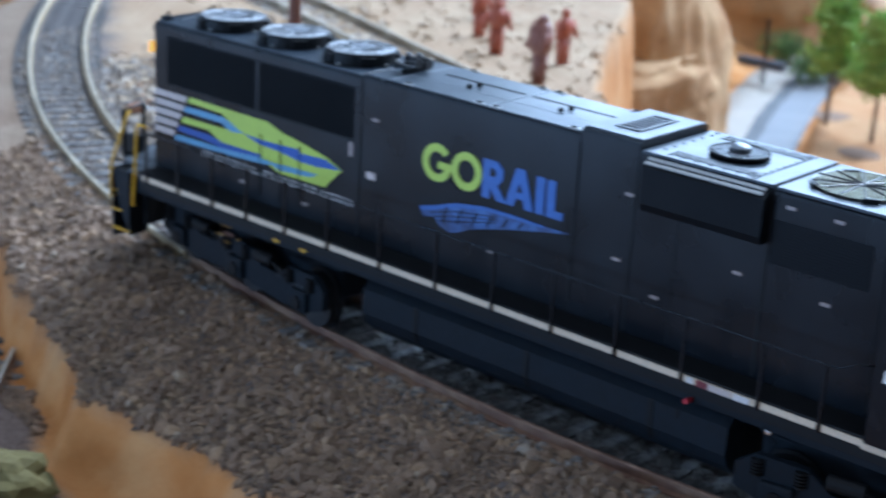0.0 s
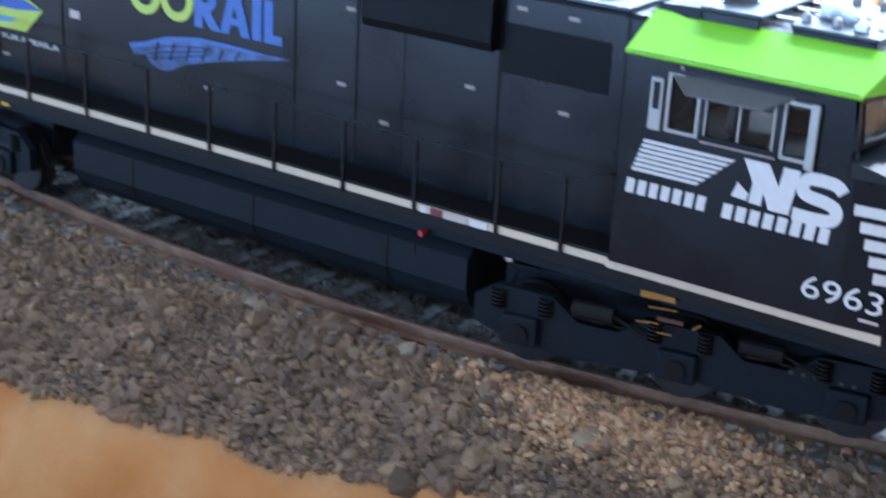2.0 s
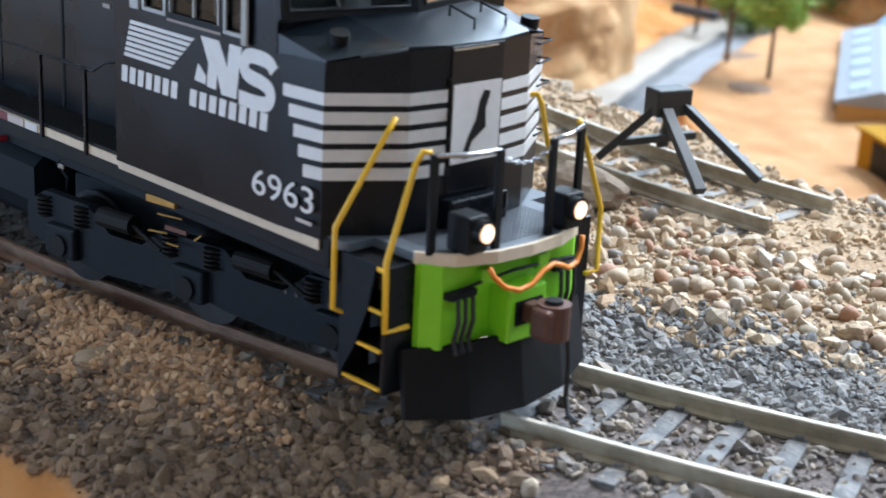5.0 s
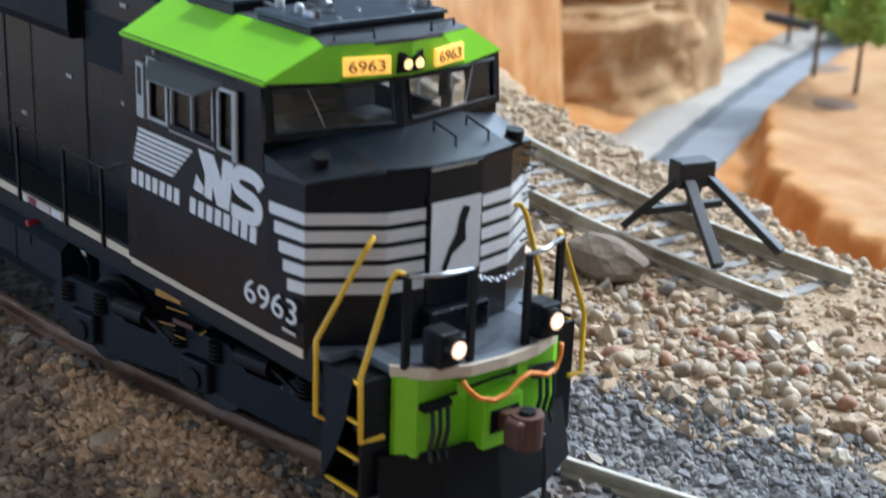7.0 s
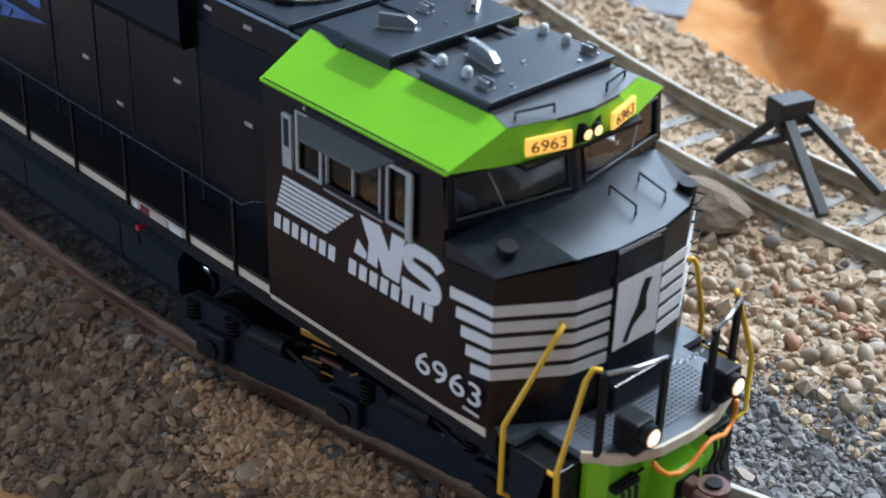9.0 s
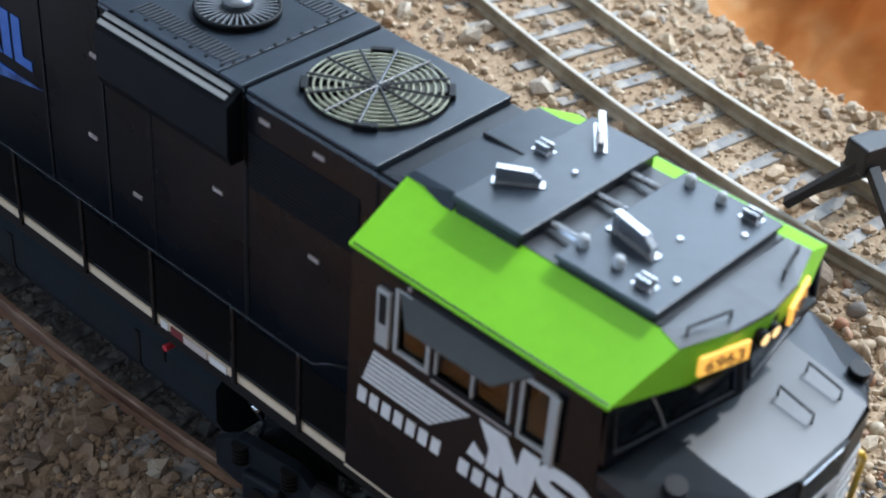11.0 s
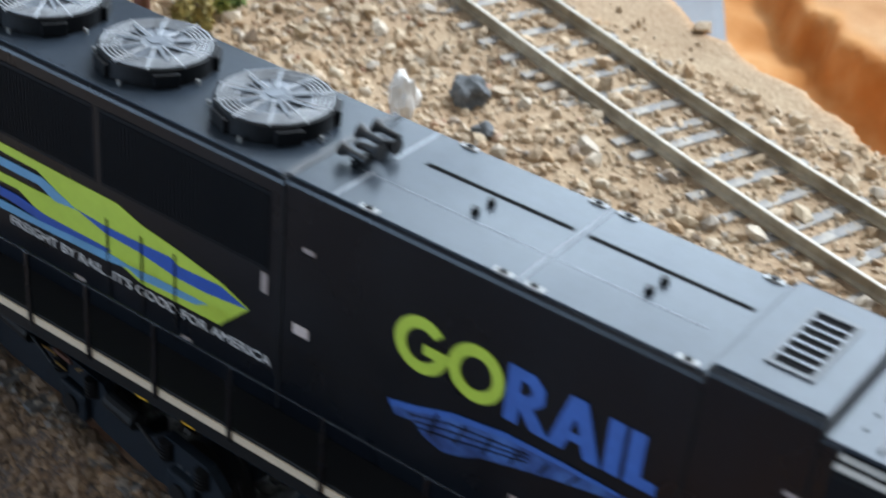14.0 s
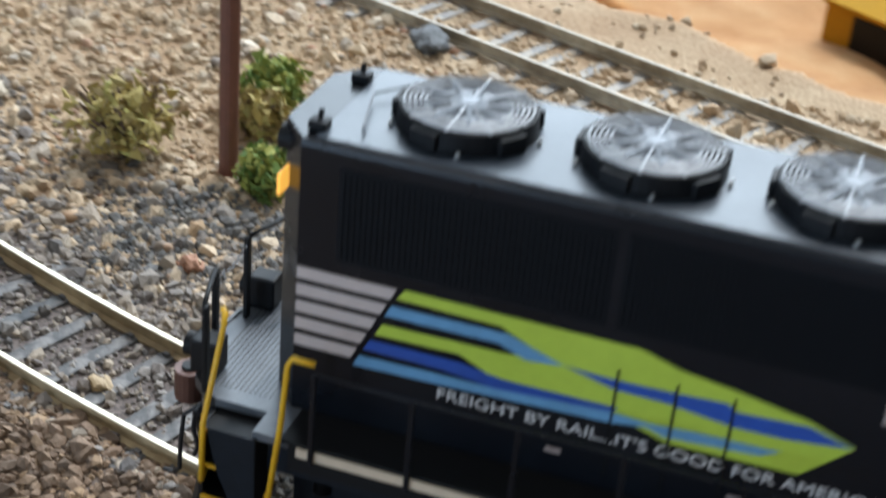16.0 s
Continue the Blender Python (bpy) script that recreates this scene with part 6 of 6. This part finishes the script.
# ---- fuel tank, trucks and wheels ----
tk = P("fuel_tank", prism(B(), [(-1.42, 0.62), (-1.52, 0.85), (-1.52, 1.35), (-1.30, 1.55), (1.30, 1.55), (1.52, 1.35), (1.52, 0.85), (1.42, 0.62), (1.2, 0.42), (-1.2, 0.42)], -6.4, 1.9, "x"), UNDER, label="long black fuel tank")
P("tank_filler", cyl(B(), (1.13, -1.50, 1.6), (1.13, -1.66, 1.6), 0.045, 14), RED, tk, "red filler cap")
P("tank_gauge", box(B(), 0.9, 0.96, -1.54, -1.52, 1.2, 1.36), BLACK2, tk)
for sx in (-5.0, -2.3, 0.4):
    P("tank_strap", prism(B(), [(-1.43, 0.62), (-1.535, 0.85), (-1.535, 1.36), (-1.5, 1.36), (-1.5, 0.86), (-1.40, 0.64)], sx - 0.05, sx + 0.05, "x"), BLACK2, tk)
P("air_tank", cyl(B(), (-6.3, -1.3, 1.72), (1.0, -1.3, 1.72), 0.13, 14), BLACK2, label="black air reservoir")
for x in (-8.85, -8.05):
    P("yellow_tag", box(B(), x - 0.1, x + 0.1, -1.60, -1.57, 1.66, 1.84, 0.02, m=Matrix.Translation((0, 0, 0))), YELLOW, label="small yellow tag")


def truck(x, turn):
    e = P("truck", box(B(), -2.9, 2.9, -0.7, 0.7, 0.7, 1.35, 0.05), UNDER, label="black three-axle truck with sideframes")
    e.matrix_basis = Matrix.Translation(Vector((x, float(y_main(x)), 0)) * CM) @ pose(0, 0, 0, 0, 0, turn)
    def T(name, bm, material, par=None, label="", smooth=False):
        return part(name, bm, material, e, label, smooth)
    for sy in (-1, 1):
        y0, y1 = sorted((sy * 1.20, sy * 1.34))
        shape = [(-3.1, 1.02), (-2.75, 1.25), (-1.9, 1.22), (-1.5, 0.92), (-0.9, 0.92), (-0.55, 1.2), (0.55, 1.2), (0.9, 0.92), (1.5, 0.92), (1.9, 1.22), (2.75, 1.25), (3.1, 1.02), (3.1, 0.62), (2.75, 0.5), (2.2, 0.42), (1.7, 0.34), (0.6, 0.40), (0, 0.5), (-0.6, 0.40), (-1.7, 0.34), (-2.2, 0.42), (-2.75, 0.5), (-3.1, 0.62)]
        sf = T("sideframe", prism(B(), shape, y0, y1, "y"), UNDER, label="black cast sideframe")
        for k in (-2.35, 0, 2.35):
            T("journal_box", box(B(), k - 0.28, k + 0.28, min(sy * 1.3, sy * 1.46), max(sy * 1.3, sy * 1.46), 0.42, 0.86, 0.04), UNDER, sf)
            T("journal_cap", cyl(B(), (k, sy * 1.44, 0.60), (k, sy * 1.50, 0.60), 0.15, 16), BLACK2, sf)
            for d in (-0.36, 0.36):
                sp = B()
                for q_ in range(5):
                    cyl(sp, (k + d, sy * 1.36, 0.92 + q_ * 0.06), (k + d, sy * 1.36, 0.95 + q_ * 0.06), 0.11, 12)
                T("spring", sp, BLACK2, sf)
        for k in (-1.2, 1.2):
            T("brake_cylinder", cyl(B(), (k - 0.35, sy * 1.42, 1.18), (k + 0.25, sy * 1.42, 1.18), 0.13, 14), BLACK2, sf)
            T("brake_rod", cyl(B(), (k + 0.25, sy * 1.44, 1.18), (k + 0.75, sy * 1.44, 0.98), 0.03, 8), BLACK2, sf)
            T("brake_shoe", box(B(), k - 0.07, k + 0.07, min(sy * 0.8, sy * 1.1), max(sy * 0.8, sy * 1.1), 0.35, 0.8, 0.03), BLACK2, sf)
        for q_ in range(6):
            x_ = 1.55 + q_ * 0.17
            T("frame_bolt", cyl(B(), (x_, sy * 1.34, 0.92), (x_, sy * 1.355, 0.92), 0.03, 8), DARKGREY, sf)
        T("sand_pipe", tube(B(), [(3.1, sy * 1.1, 1.1), (3.2, sy * 1.0, 0.6), (3.0, sy * 0.9, 0.15)], 0.03, 6), BLACK2, sf)
        # brass linkage and bright tips
        for a, b in (((-0.46, 1.47), (-0.05, 1.49)), ((-0.62, 1.22), (-0.3, 1.25)), ((-0.31, 1.12), (-0.1, 1.12)), ((0.18, 1.27), (0.3, 1.36))):
            T("brass_link", cyl(B(), (a[0], sy * 1.48, a[1]), (b[0], sy * 1.48, b[1]), 0.014, 6), BRASS, sf)
        T("brass_plate", box(B(), -0.32, 0.05, min(sy * 1.46, sy * 1.5), max(sy * 1.46, sy * 1.5), 1.3, 1.36), RUSTC, sf)
        T("brass_plate", box(B(), -0.57, -0.07, min(sy * 1.5, sy * 1.58), max(sy * 1.5, sy * 1.58), 1.63, 1.73, 0.01), BRASS, sf)
    for k in (-2.35, 0, 2.35):
        w = T("wheelset", cyl(B(), (k, -1.0, 0.57), (k, 1.0, 0.57), 0.12, 12), WHEEL)
        for sy in (-1, 1):
            T("wheel", cyl(B(), (k, sy * 0.78, 0.575), (k, sy * 1.0, 0.575), 0.575, 32), WHEEL, w)
            T("flange", cyl(B(), (k, sy * 0.75, 0.575), (k, sy * 0.79, 0.575), 0.64, 32), WHEEL, w)
    return e


for x in (5.1, -10.2):
    d = math.degrees(math.atan2(float(y_main(x + 1) - y_main(x - 1)), 2.0))
    truck(x, d)
P("speed_cable", tube(B(), [(2.7, -1.45, 1.75), (2.5, -1.5, 1.55), (2.75, -1.5, 1.4), (2.65, -1.48, 1.1)], 0.03, 6), UNDER)
P("drain_cock", box(B(), 2.55, 2.68, -1.54, -1.48, 1.5, 1.58, 0.02), SILVER)

# ---- buffer stop at the end of the siding ----
bs = thing("buffer_stop", "black steel buffer stop at the end of the siding", "buffer stop", at=(4.6, 9.0, 0.03))
def rel(p):
    return (p[0] - 4.6, p[1] - 9.0, p[2] - 0.03)


part("head", box(B(), -0.2, 0.22, -0.36, 0.36, 1.25, 1.72, 0.04, m=Matrix.Rotation(radians(-16), 4, "Z")), STEEL, bs, "black buffer head")
part("buffer_face", box(B(), -0.32, -0.18, -0.27, 0.27, 1.32, 1.66, 0.04, m=Matrix.Rotation(radians(-16), 4, "Z")), STEEL, bs)
zr = 0.42
for a, b in (((4.55, 8.75, 1.4), (3.72, 8.35, zr)), ((4.75, 8.78, 1.4), (6.1, 8.1, zr)), ((4.8, 9.2, 1.45), (6.25, 9.55, zr)), ((4.6, 9.2, 1.4), (3.8, 10.0, zr))):
    a, b = rel(a), rel(b)
    d = (Vector(b) - Vector(a))
    m = Matrix.Translation((Vector(a) + Vector(b)) / 2) @ d.to_track_quat("Z", "X").to_matrix().to_4x4()
    part("strut", box(B(), -0.07, 0.07, -0.10, 0.10, -d.length / 2, d.length / 2, 0.015, m=m), STEEL, bs, "slanted black strut")
part("cross_tie", box(B(), -0.55, -0.40, -0.6, 1.0, 0.62, 0.76, 0.02, m=Matrix.Rotation(radians(-16), 4, "Z")), STEEL, bs)


# ---- single rocks ----
def rock(name, x, y, r, squash, material, label, seed, sink=0.35, rough=0.22):
    z = gz(x, y)
    ob = part(name, ball(B(), (0, 0, 0), r, 3, squash, rough, seed), material)
    ob.location = Vector((x, y, z + r * squash[2] * (1 - sink))) * CM
    ob.rotation_euler = (0, 0, seed)
    return tagged(ob, label, "rock")


rock("rock", 4.4, 7.25, 0.78, (1.15, 0.7, 0.46), BROWNROCK, "brown flat rock lying beside the siding", 3, rough=0.12)
rock("rock", -16.9, 14.0, 0.45, (1.2, 0.8, 0.5), DARKROCK, "flat dark grey rock on the sand", 5)
rock("rock", -12.3, 10.5, 0.42, (1.0, 0.9, 0.75), DARKROCK, "dark grey rock on the sand", 6)
rock("rock", -11.3, 9.6, 0.22, (1, 0.9, 0.7), DARKROCK, "small dark grey rock on the sand", 7)
rock("white_stone", -12.7, 8.9, 0.42, (0.75, 0.6, 1.3), WHITESTONE, "upright white stone behind the locomotive", 8, sink=0.1, rough=0.3)
rock("rock", 0.9, 7.2, 0.3, (1.2, 0.8, 0.5), DARKROCK, "small grey rock between the tracks", 9)
rock("rock", -10.2, -7.4, 0.9, (1.1, 0.8, 0.6), mat("olive_rock", (0.16, 0.14, 0.05), 0.85, var=0.3, bump=0.5), "olive-brown rock at the foot of the bank", 10)
rock("rock", -17.2, 1.35, 0.17, (1.2, 0.9, 0.6), PEBBLE, "tan stone between the rails", 12)
for i, (x, y, r) in enumerate(((-20.8, 5.6, 0.24), (-17.5, 4.6, 0.22), (-22.0, 6.0, 0.26), (-23.5, 8.4, 0.3), (-19.4, 9.6, 0.2), (-24.6, 7.0, 0.26), (10.6, 5.6, 0.2), (11.0, 4.9, 0.15), (9.4, 4.9, 0.14), (8.2, 6.2, 0.16), (12.0, 6.4, 0.22))):
    rock("pebble", x, y, r, (1.1, 0.85, 0.7), (PEBBLE_TAN, PEBBLE_RUST, PEBBLE_TAN, PEBBLE_CREAM)[i % 4], "rounded tan river pebble lying in the gravel", 20 + i, rough=0.3)

# ---- pole and scrub ----
pz = gz(-18.33, 7.7)
tagged(part("pole", cyl(B(), (-18.33, 7.7, pz - 0.2), (-18.33, 7.7, pz + 17), 0.17, 14), POLE), "tall slim rust-brown pole standing in the gravel", "pole")


def scrub(x, y, r, h, material, label, seed, n=500, twigs=14, cat="shrub"):
    rnd = random.Random(seed)
    z = gz(x, y)
    e = thing("shrub", label, cat, at=(x, y, z))
    tb = B()
    for k in range(twigs):
        a, tilt = rnd.uniform(0, 6.28), rnd.uniform(0.1, 0.9)
        tip = (r * tilt * math.cos(a), r * tilt * math.sin(a), h * rnd.uniform(0.5, 0.95))
        tube(tb, [(0, 0, -0.1), (tip[0] * 0.4, tip[1] * 0.4, tip[2] * 0.55), tip], 0.025, 4)
    part("twig_stem", tb, BARK, e)
    r_ = np.random.RandomState(seed)
    p = r_.normal(size=(n, 3))
    p /= np.linalg.norm(p, axis=1, keepdims=True)
    lump = 1 + 0.35 * np.sin(p[:, :1] * 4 + seed) * np.cos(p[:, 1:2] * 5)
    p = p * lump * (r_.rand(n, 1) ** 0.45) * np.array([r, r, h * 0.55]) + np.array([0, 0, h * 0.52])
    clump = r_.normal(size=(n, 4, 3)) * (0.05 + 0.045 * r_.rand(n, 1, 1))
    me = fast_mesh("foliage", (p[:, None, :] + clump).reshape(-1, 3), np.arange(n * 4).reshape(n, 4)[:, [0, 1, 2, 0, 2, 3, 0, 3, 1, 1, 3, 2]].reshape(-1, 3), material)
    o = new("foliage", me)
    o.parent = e
    return e


scrub(-20.2, 7.5, 0.9, 1.4, BUSHLEAF, "dry olive-yellow shrub in the gravel", 1, 520, 40)
scrub(-18.6, 10.1, 0.55, 0.9, SCRUBLEAF, "small green and yellow shrub in the gravel", 2, 900)
scrub(-17.5, 7.3, 0.42, 0.8, SCRUBLEAF, "small dark green shrub beside the pole", 3, 800)
scrub(-18.4, 9.2, 0.4, 0.8, BUSHLEAF, "small yellow-green shrub in the gravel", 4, 600)
for i, (x, y) in enumerate(((-34, 67.5), (-38.5, 72), (-30.8, 70.8), (-43, 58.6), (-26.4, 74), (-38.5, 43))):
    scrub(x, y, 1.7, 2.1, DKLEAF, "dark green model bush in the valley", 10 + i, 1000)


# ---- trees ----
def tree(x, y, h, crown, seed):
    rnd = random.Random(seed)
    z = gz(x, y)
    e = thing("tree", "model tree with thin brown trunk and bright spring-green crown", "tree", "trees on the knoll", at=(x, y, z))
    tb = B()
    cyl(tb, (0, 0, -0.2), (0.05, 0, h * 0.55), 0.13, 10, 0.08)
    for k in range(9):
        a = rnd.uniform(0, 6.28)
        z0 = h * rnd.uniform(0.3, 0.6)
        tube(tb, [(0.03, 0, z0), (crown * 0.4 * math.cos(a), crown * 0.4 * math.sin(a), z0 + h * 0.12), (crown * 0.75 * math.cos(a), crown * 0.75 * math.sin(a), z0 + h * 0.2)], 0.035, 5)
    part("trunk", tb, BARK, e, "thin brown trunk")
    r_ = np.random.RandomState(seed)
    centres, leaves = [], []
    for k in range(46):
        a, v = rnd.uniform(0, 6.28), rnd.uniform(0, 1)
        rad = crown * (0.35 + 0.65 * math.sin(math.pi * min(0.97, 0.12 + 0.85 * v) ** 0.8)) * rnd.uniform(0.35, 1.0)
        c = np.array([rad * math.cos(a), rad * math.sin(a), h * (0.44 + 0.56 * v)])
        n = 110
        p = r_.normal(size=(n, 3)) * crown * np.array([0.19, 0.19, 0.17]) + c
        leaves.append(p)
    p = np.concatenate(leaves)
    quad = r_.normal(size=(len(p), 4, 3)) * 0.095
    me = fast_mesh("crown", (p[:, None, :] + quad).reshape(-1, 3), np.arange(len(p) * 4).reshape(-1, 4)[:, [0, 1, 2, 0, 2, 3]].reshape(-1, 3), LEAF)
    o = new("crown", me)
    o.parent = e
    return e


tree(-24.8, 52.4, 6.6, 1.4, 31)
tree(-21.7, 51.6, 6.3, 1.4, 32)
# flat brown discs laid down as the two trees' shadows
for i, (x, y) in enumerate(((-25.4, 54.6), (-21.4, 49.4))):
    rock("tree_shadow_patch", x, y, 1.2, (1.1, 0.9, 0.10), TREESHADE, "flat brown patch that stands in for a tree's shadow", 40 + i, sink=0.6, rough=0.1)

# ---- clay buttes ----
CLAY = mat("orange_clay", (0.41, 0.225, 0.09), 0.9, var=0.2, scale=300, col2=(0.50, 0.325, 0.165), coarse=35, bump=0.5, bscale=200)


def butte(x, y, rx, ry, z0, z1, seed, label, turn=0):
    bm = B()
    rows = []
    for j in range(31):
        v = j / 30
        z = z0 + (z1 - z0) * v
        ring = []
        for i in range(90):
            a = 2 * math.pi * i / 90
            w = 1.12 - 0.28 * v + 0.22 * noise.noise(Vector((math.cos(a) * 1.5 + seed, math.sin(a) * 1.5, v * 1.6))) + 0.07 * noise.noise(Vector((math.cos(a) * 5 + seed, math.sin(a) * 5, v * 5))) + 0.05 * noise.noise(Vector((math.cos(a) * 14 + seed, math.sin(a) * 14, v * 9))) + 0.03 * noise.noise(Vector((seed, 3.0, v * 16)))
            if v > 0.93:
                w *= 0.9
            ring.append(bm.verts.new((rx * w * math.cos(a), ry * w * math.sin(a), z + 0.25 * noise.noise(Vector((a * 2, v * 4, seed))))))
        rows.append(ring)
    for a, b in zip(rows, rows[1:]):
        for i in range(90):
            bm.faces.new((a[i], a[(i + 1) % 90], b[(i + 1) % 90], b[i]))
    bm.faces.new(rows[-1])
    bm.faces.new(rows[0][::-1])
    ob = part("butte", bm, CLAY, smooth=True)
    ob.matrix_basis = pose(x * CM, y * CM, 0, 0, 0, turn)
    return tagged(ob, label, "rock butte")


butte(-37.6, 48.4, 6.9, 6.2, -12, 5.5, 1.0, "tall orange clay butte beside the road")
butte(-35.0, 46.2, 5.6, 7.6, -12, -4.8, 2.0, "low orange clay ridge beside the road", 14)
butte(-1.6, 54.5, 11.0, 7.0, -12, -2.4, 3.0, "broad tan clay butte behind the yellow shed")
butte(-30.5, 75.0, 5.2, 4.4, -12, -5.0, 7.0, "orange clay butte behind the white-roofed shed")
butte(-49.0, 80.0, 10.0, 8.0, -12, 2.6, 4.0, "distant orange clay butte behind the valley")
butte(-12.0, 99.0, 13.0, 7.0, -12, 1.0, 5.0, "distant tan clay butte behind the valley")
butte(26.0, 84.0, 15.0, 9.0, -12, 5.0, 6.0, "distant tan clay butte behind the valley")

# ---- road ----
bm = B()
prev = None
for y in np.arange(32.8, 78, 0.7):
    x = float(np.interp(y, WAY_Y, WAY_X))
    dx = float(np.interp(y + 1.5, WAY_Y, WAY_X) - np.interp(y - 1.5, WAY_Y, WAY_X)) / 3
    nrm = Vector((1, -dx)).normalized()
    row = []
    for k in (-3.1, -3.05, -1.7, -0.6, 0.2, 1.8, 2.3, 2.35):
        px, py = x + nrm.x * k, y + nrm.y * k
        row.append(bm.verts.new((px, py, gz(px, py) + (0.16 if -3.1 < k < 2.35 else -0.1))))
    if prev:
        for k in range(7):
            f = bm.faces.new((prev[k], prev[k + 1], row[k + 1], row[k]))
            f.material_index = (1, 1, 1, 2, 0, 0, 0)[k]
    prev = row
tagged(part("road", bm, [ROAD, ROADSAND, ROADDARK], smooth=True), "curved blue-grey model road with a dark band and sandy edge", "road", kind="structure")

# ---- buildings in the valley ----
def shed(name, x, y, turn, lx, ly, base, top, wall, roof, label, seed=0, gable=0.0):
    e = thing(name, label, "building", at=(x, y, base))
    e.rotation_euler = (0, 0, radians(turn))
    h = top - base
    part("wall", box(B(), -lx, lx, -ly, ly, 0, h - 0.15, 0.03), wall, e)
    if gable:
        e_ = ly + 0.15
        r = part("roof", prism(B(), [(-e_, h - 0.15), (e_, h - 0.15), (e_, h), (0.0, h + gable), (-e_, h)], -lx - 0.15, lx + 0.15, "x"), roof, e)
    else:
        r = part("roof", box(B(), -lx - 0.15, lx + 0.15, -ly - 0.15, ly + 0.15, h - 0.15, h, 0.04), roof, e)
    return e, h, r


ROOFLIGHT = mat("roof_light", (0.24, 0.33, 0.38), 0.4)
w, h, r = shed("white_roofed_shed", -18.4, 56.2, -58.7, 9.0, 1.85, -11.0, -7.4, WALLYEL, ROOFWHITE, "ochre shed with a low white gable roof in the valley", gable=0.6)
for i in range(6):
    part("roof_panel", box(B(), -8.0 + i * 2.9, -6.6 + i * 2.9, -0.45, 0.45, -0.02, 0.06, 0.02, m=Matrix.Translation((0, -1.0, h + 0.30)) @ Matrix.Rotation(math.atan2(0.6, 2.0), 4, "X")), ROOFLIGHT, r, "blue-grey roof light")
for i in range(5):
    part("window", box(B(), -7.0 + i * 3.2, -5.7 + i * 3.2, -2.01, -1.93, 1.6, 2.9, 0.02), BLACK2, w)
y_, h, r = shed("yellow_shed", -3.35, 40.6, -33.0, 7.0, 2.9, -9.0, -6.8, YELSLAB, YELSLAB, "long yellow flat-topped shed in the valley")
part("door", box(B(), -5.7, -3.7, -2.97, -2.85, 0.5, 1.95, 0.02), BLACK2, y_, "dark door")
shed("dark_shed", -16.0, 57.6, -58.7, 7.2, 0.55, -11.0, -8.0, BLACK2, BLACK2, "long dark shed beside the white-roofed shed")
shed("blue_roofed_shed", -24.6, 72.6, 20, 2.6, 3.4, -11.0, -7.6, BLACK2, BLUEROOF, "dark shed with a blue-grey roof in the valley")
rb_ = thing("road_barrier", "dark blue barrier beam on a post beside the road", "barrier", at=(-36.0, 64.6, gz(-36.0, 64.6)))
part("beam", box(B(), -1.65, 1.65, -0.2, 0.2, 1.2, 1.75, 0.03), mat("navy_beam", (0.035, 0.05, 0.08), 0.6), rb_)
part("post", cyl(B(), (0.2, 0, -0.2), (0.2, 0, 4.3), 0.11, 8), BLACK2, rb_)


# ---- painted figurines on the bench ----
def figurine(x, y, h, fat, material, label, seed):
    rnd = random.Random(seed)
    bm = B()
    for sx in (-1, 1):
        cyl(bm, (sx * 0.13 * h / 2, 0, -0.05), (sx * 0.10 * h / 2, 0, h * 0.5), 0.07 * h * fat, 8, 0.10 * h * fat)
    ball(bm, (0, 0, h * 0.66), h * 0.2 * fat, 2, (1.0, 0.8, 1.25), 0.15, seed)
    ball(bm, (0.02 * h, 0, h * 0.93), h * 0.085, 2, (1, 1, 1.1), 0.1, seed + 1)
    for sx in (-1, 1):
        cyl(bm, (sx * 0.2 * h * fat, 0, h * 0.8), (sx * 0.26 * h * fat, -0.1 * h, h * 0.48), 0.05 * h * fat, 6)
    ob = part("figurine", bm, material, smooth=True)
    ob.location = Vector((x, y, gz(x, y))) * CM
    ob.rotation_euler = (0, 0, rnd.uniform(0, 6))
    return tagged(ob, label, "figurine")


figurine(-22.6, 21.8, 2.0, 0.9, FIGURE, "orange-red painted figurine on the sand", 1)
figurine(-18.6, 19.3, 2.3, 1.15, FIGURE2, "stout brown painted figurine on the slope", 2)
figurine(-20.0, 22.4, 2.0, 0.9, FIGURE, "rust-red painted figurine on the sand", 3)
figurine(-24.8, 23.4, 2.0, 0.9, FIGURE, "rust-red painted figurine on the sand", 4)
figurine(-27.0, 27.2, 2.0, 0.85, FIGURE, "orange-red painted figurine on the sand", 5)
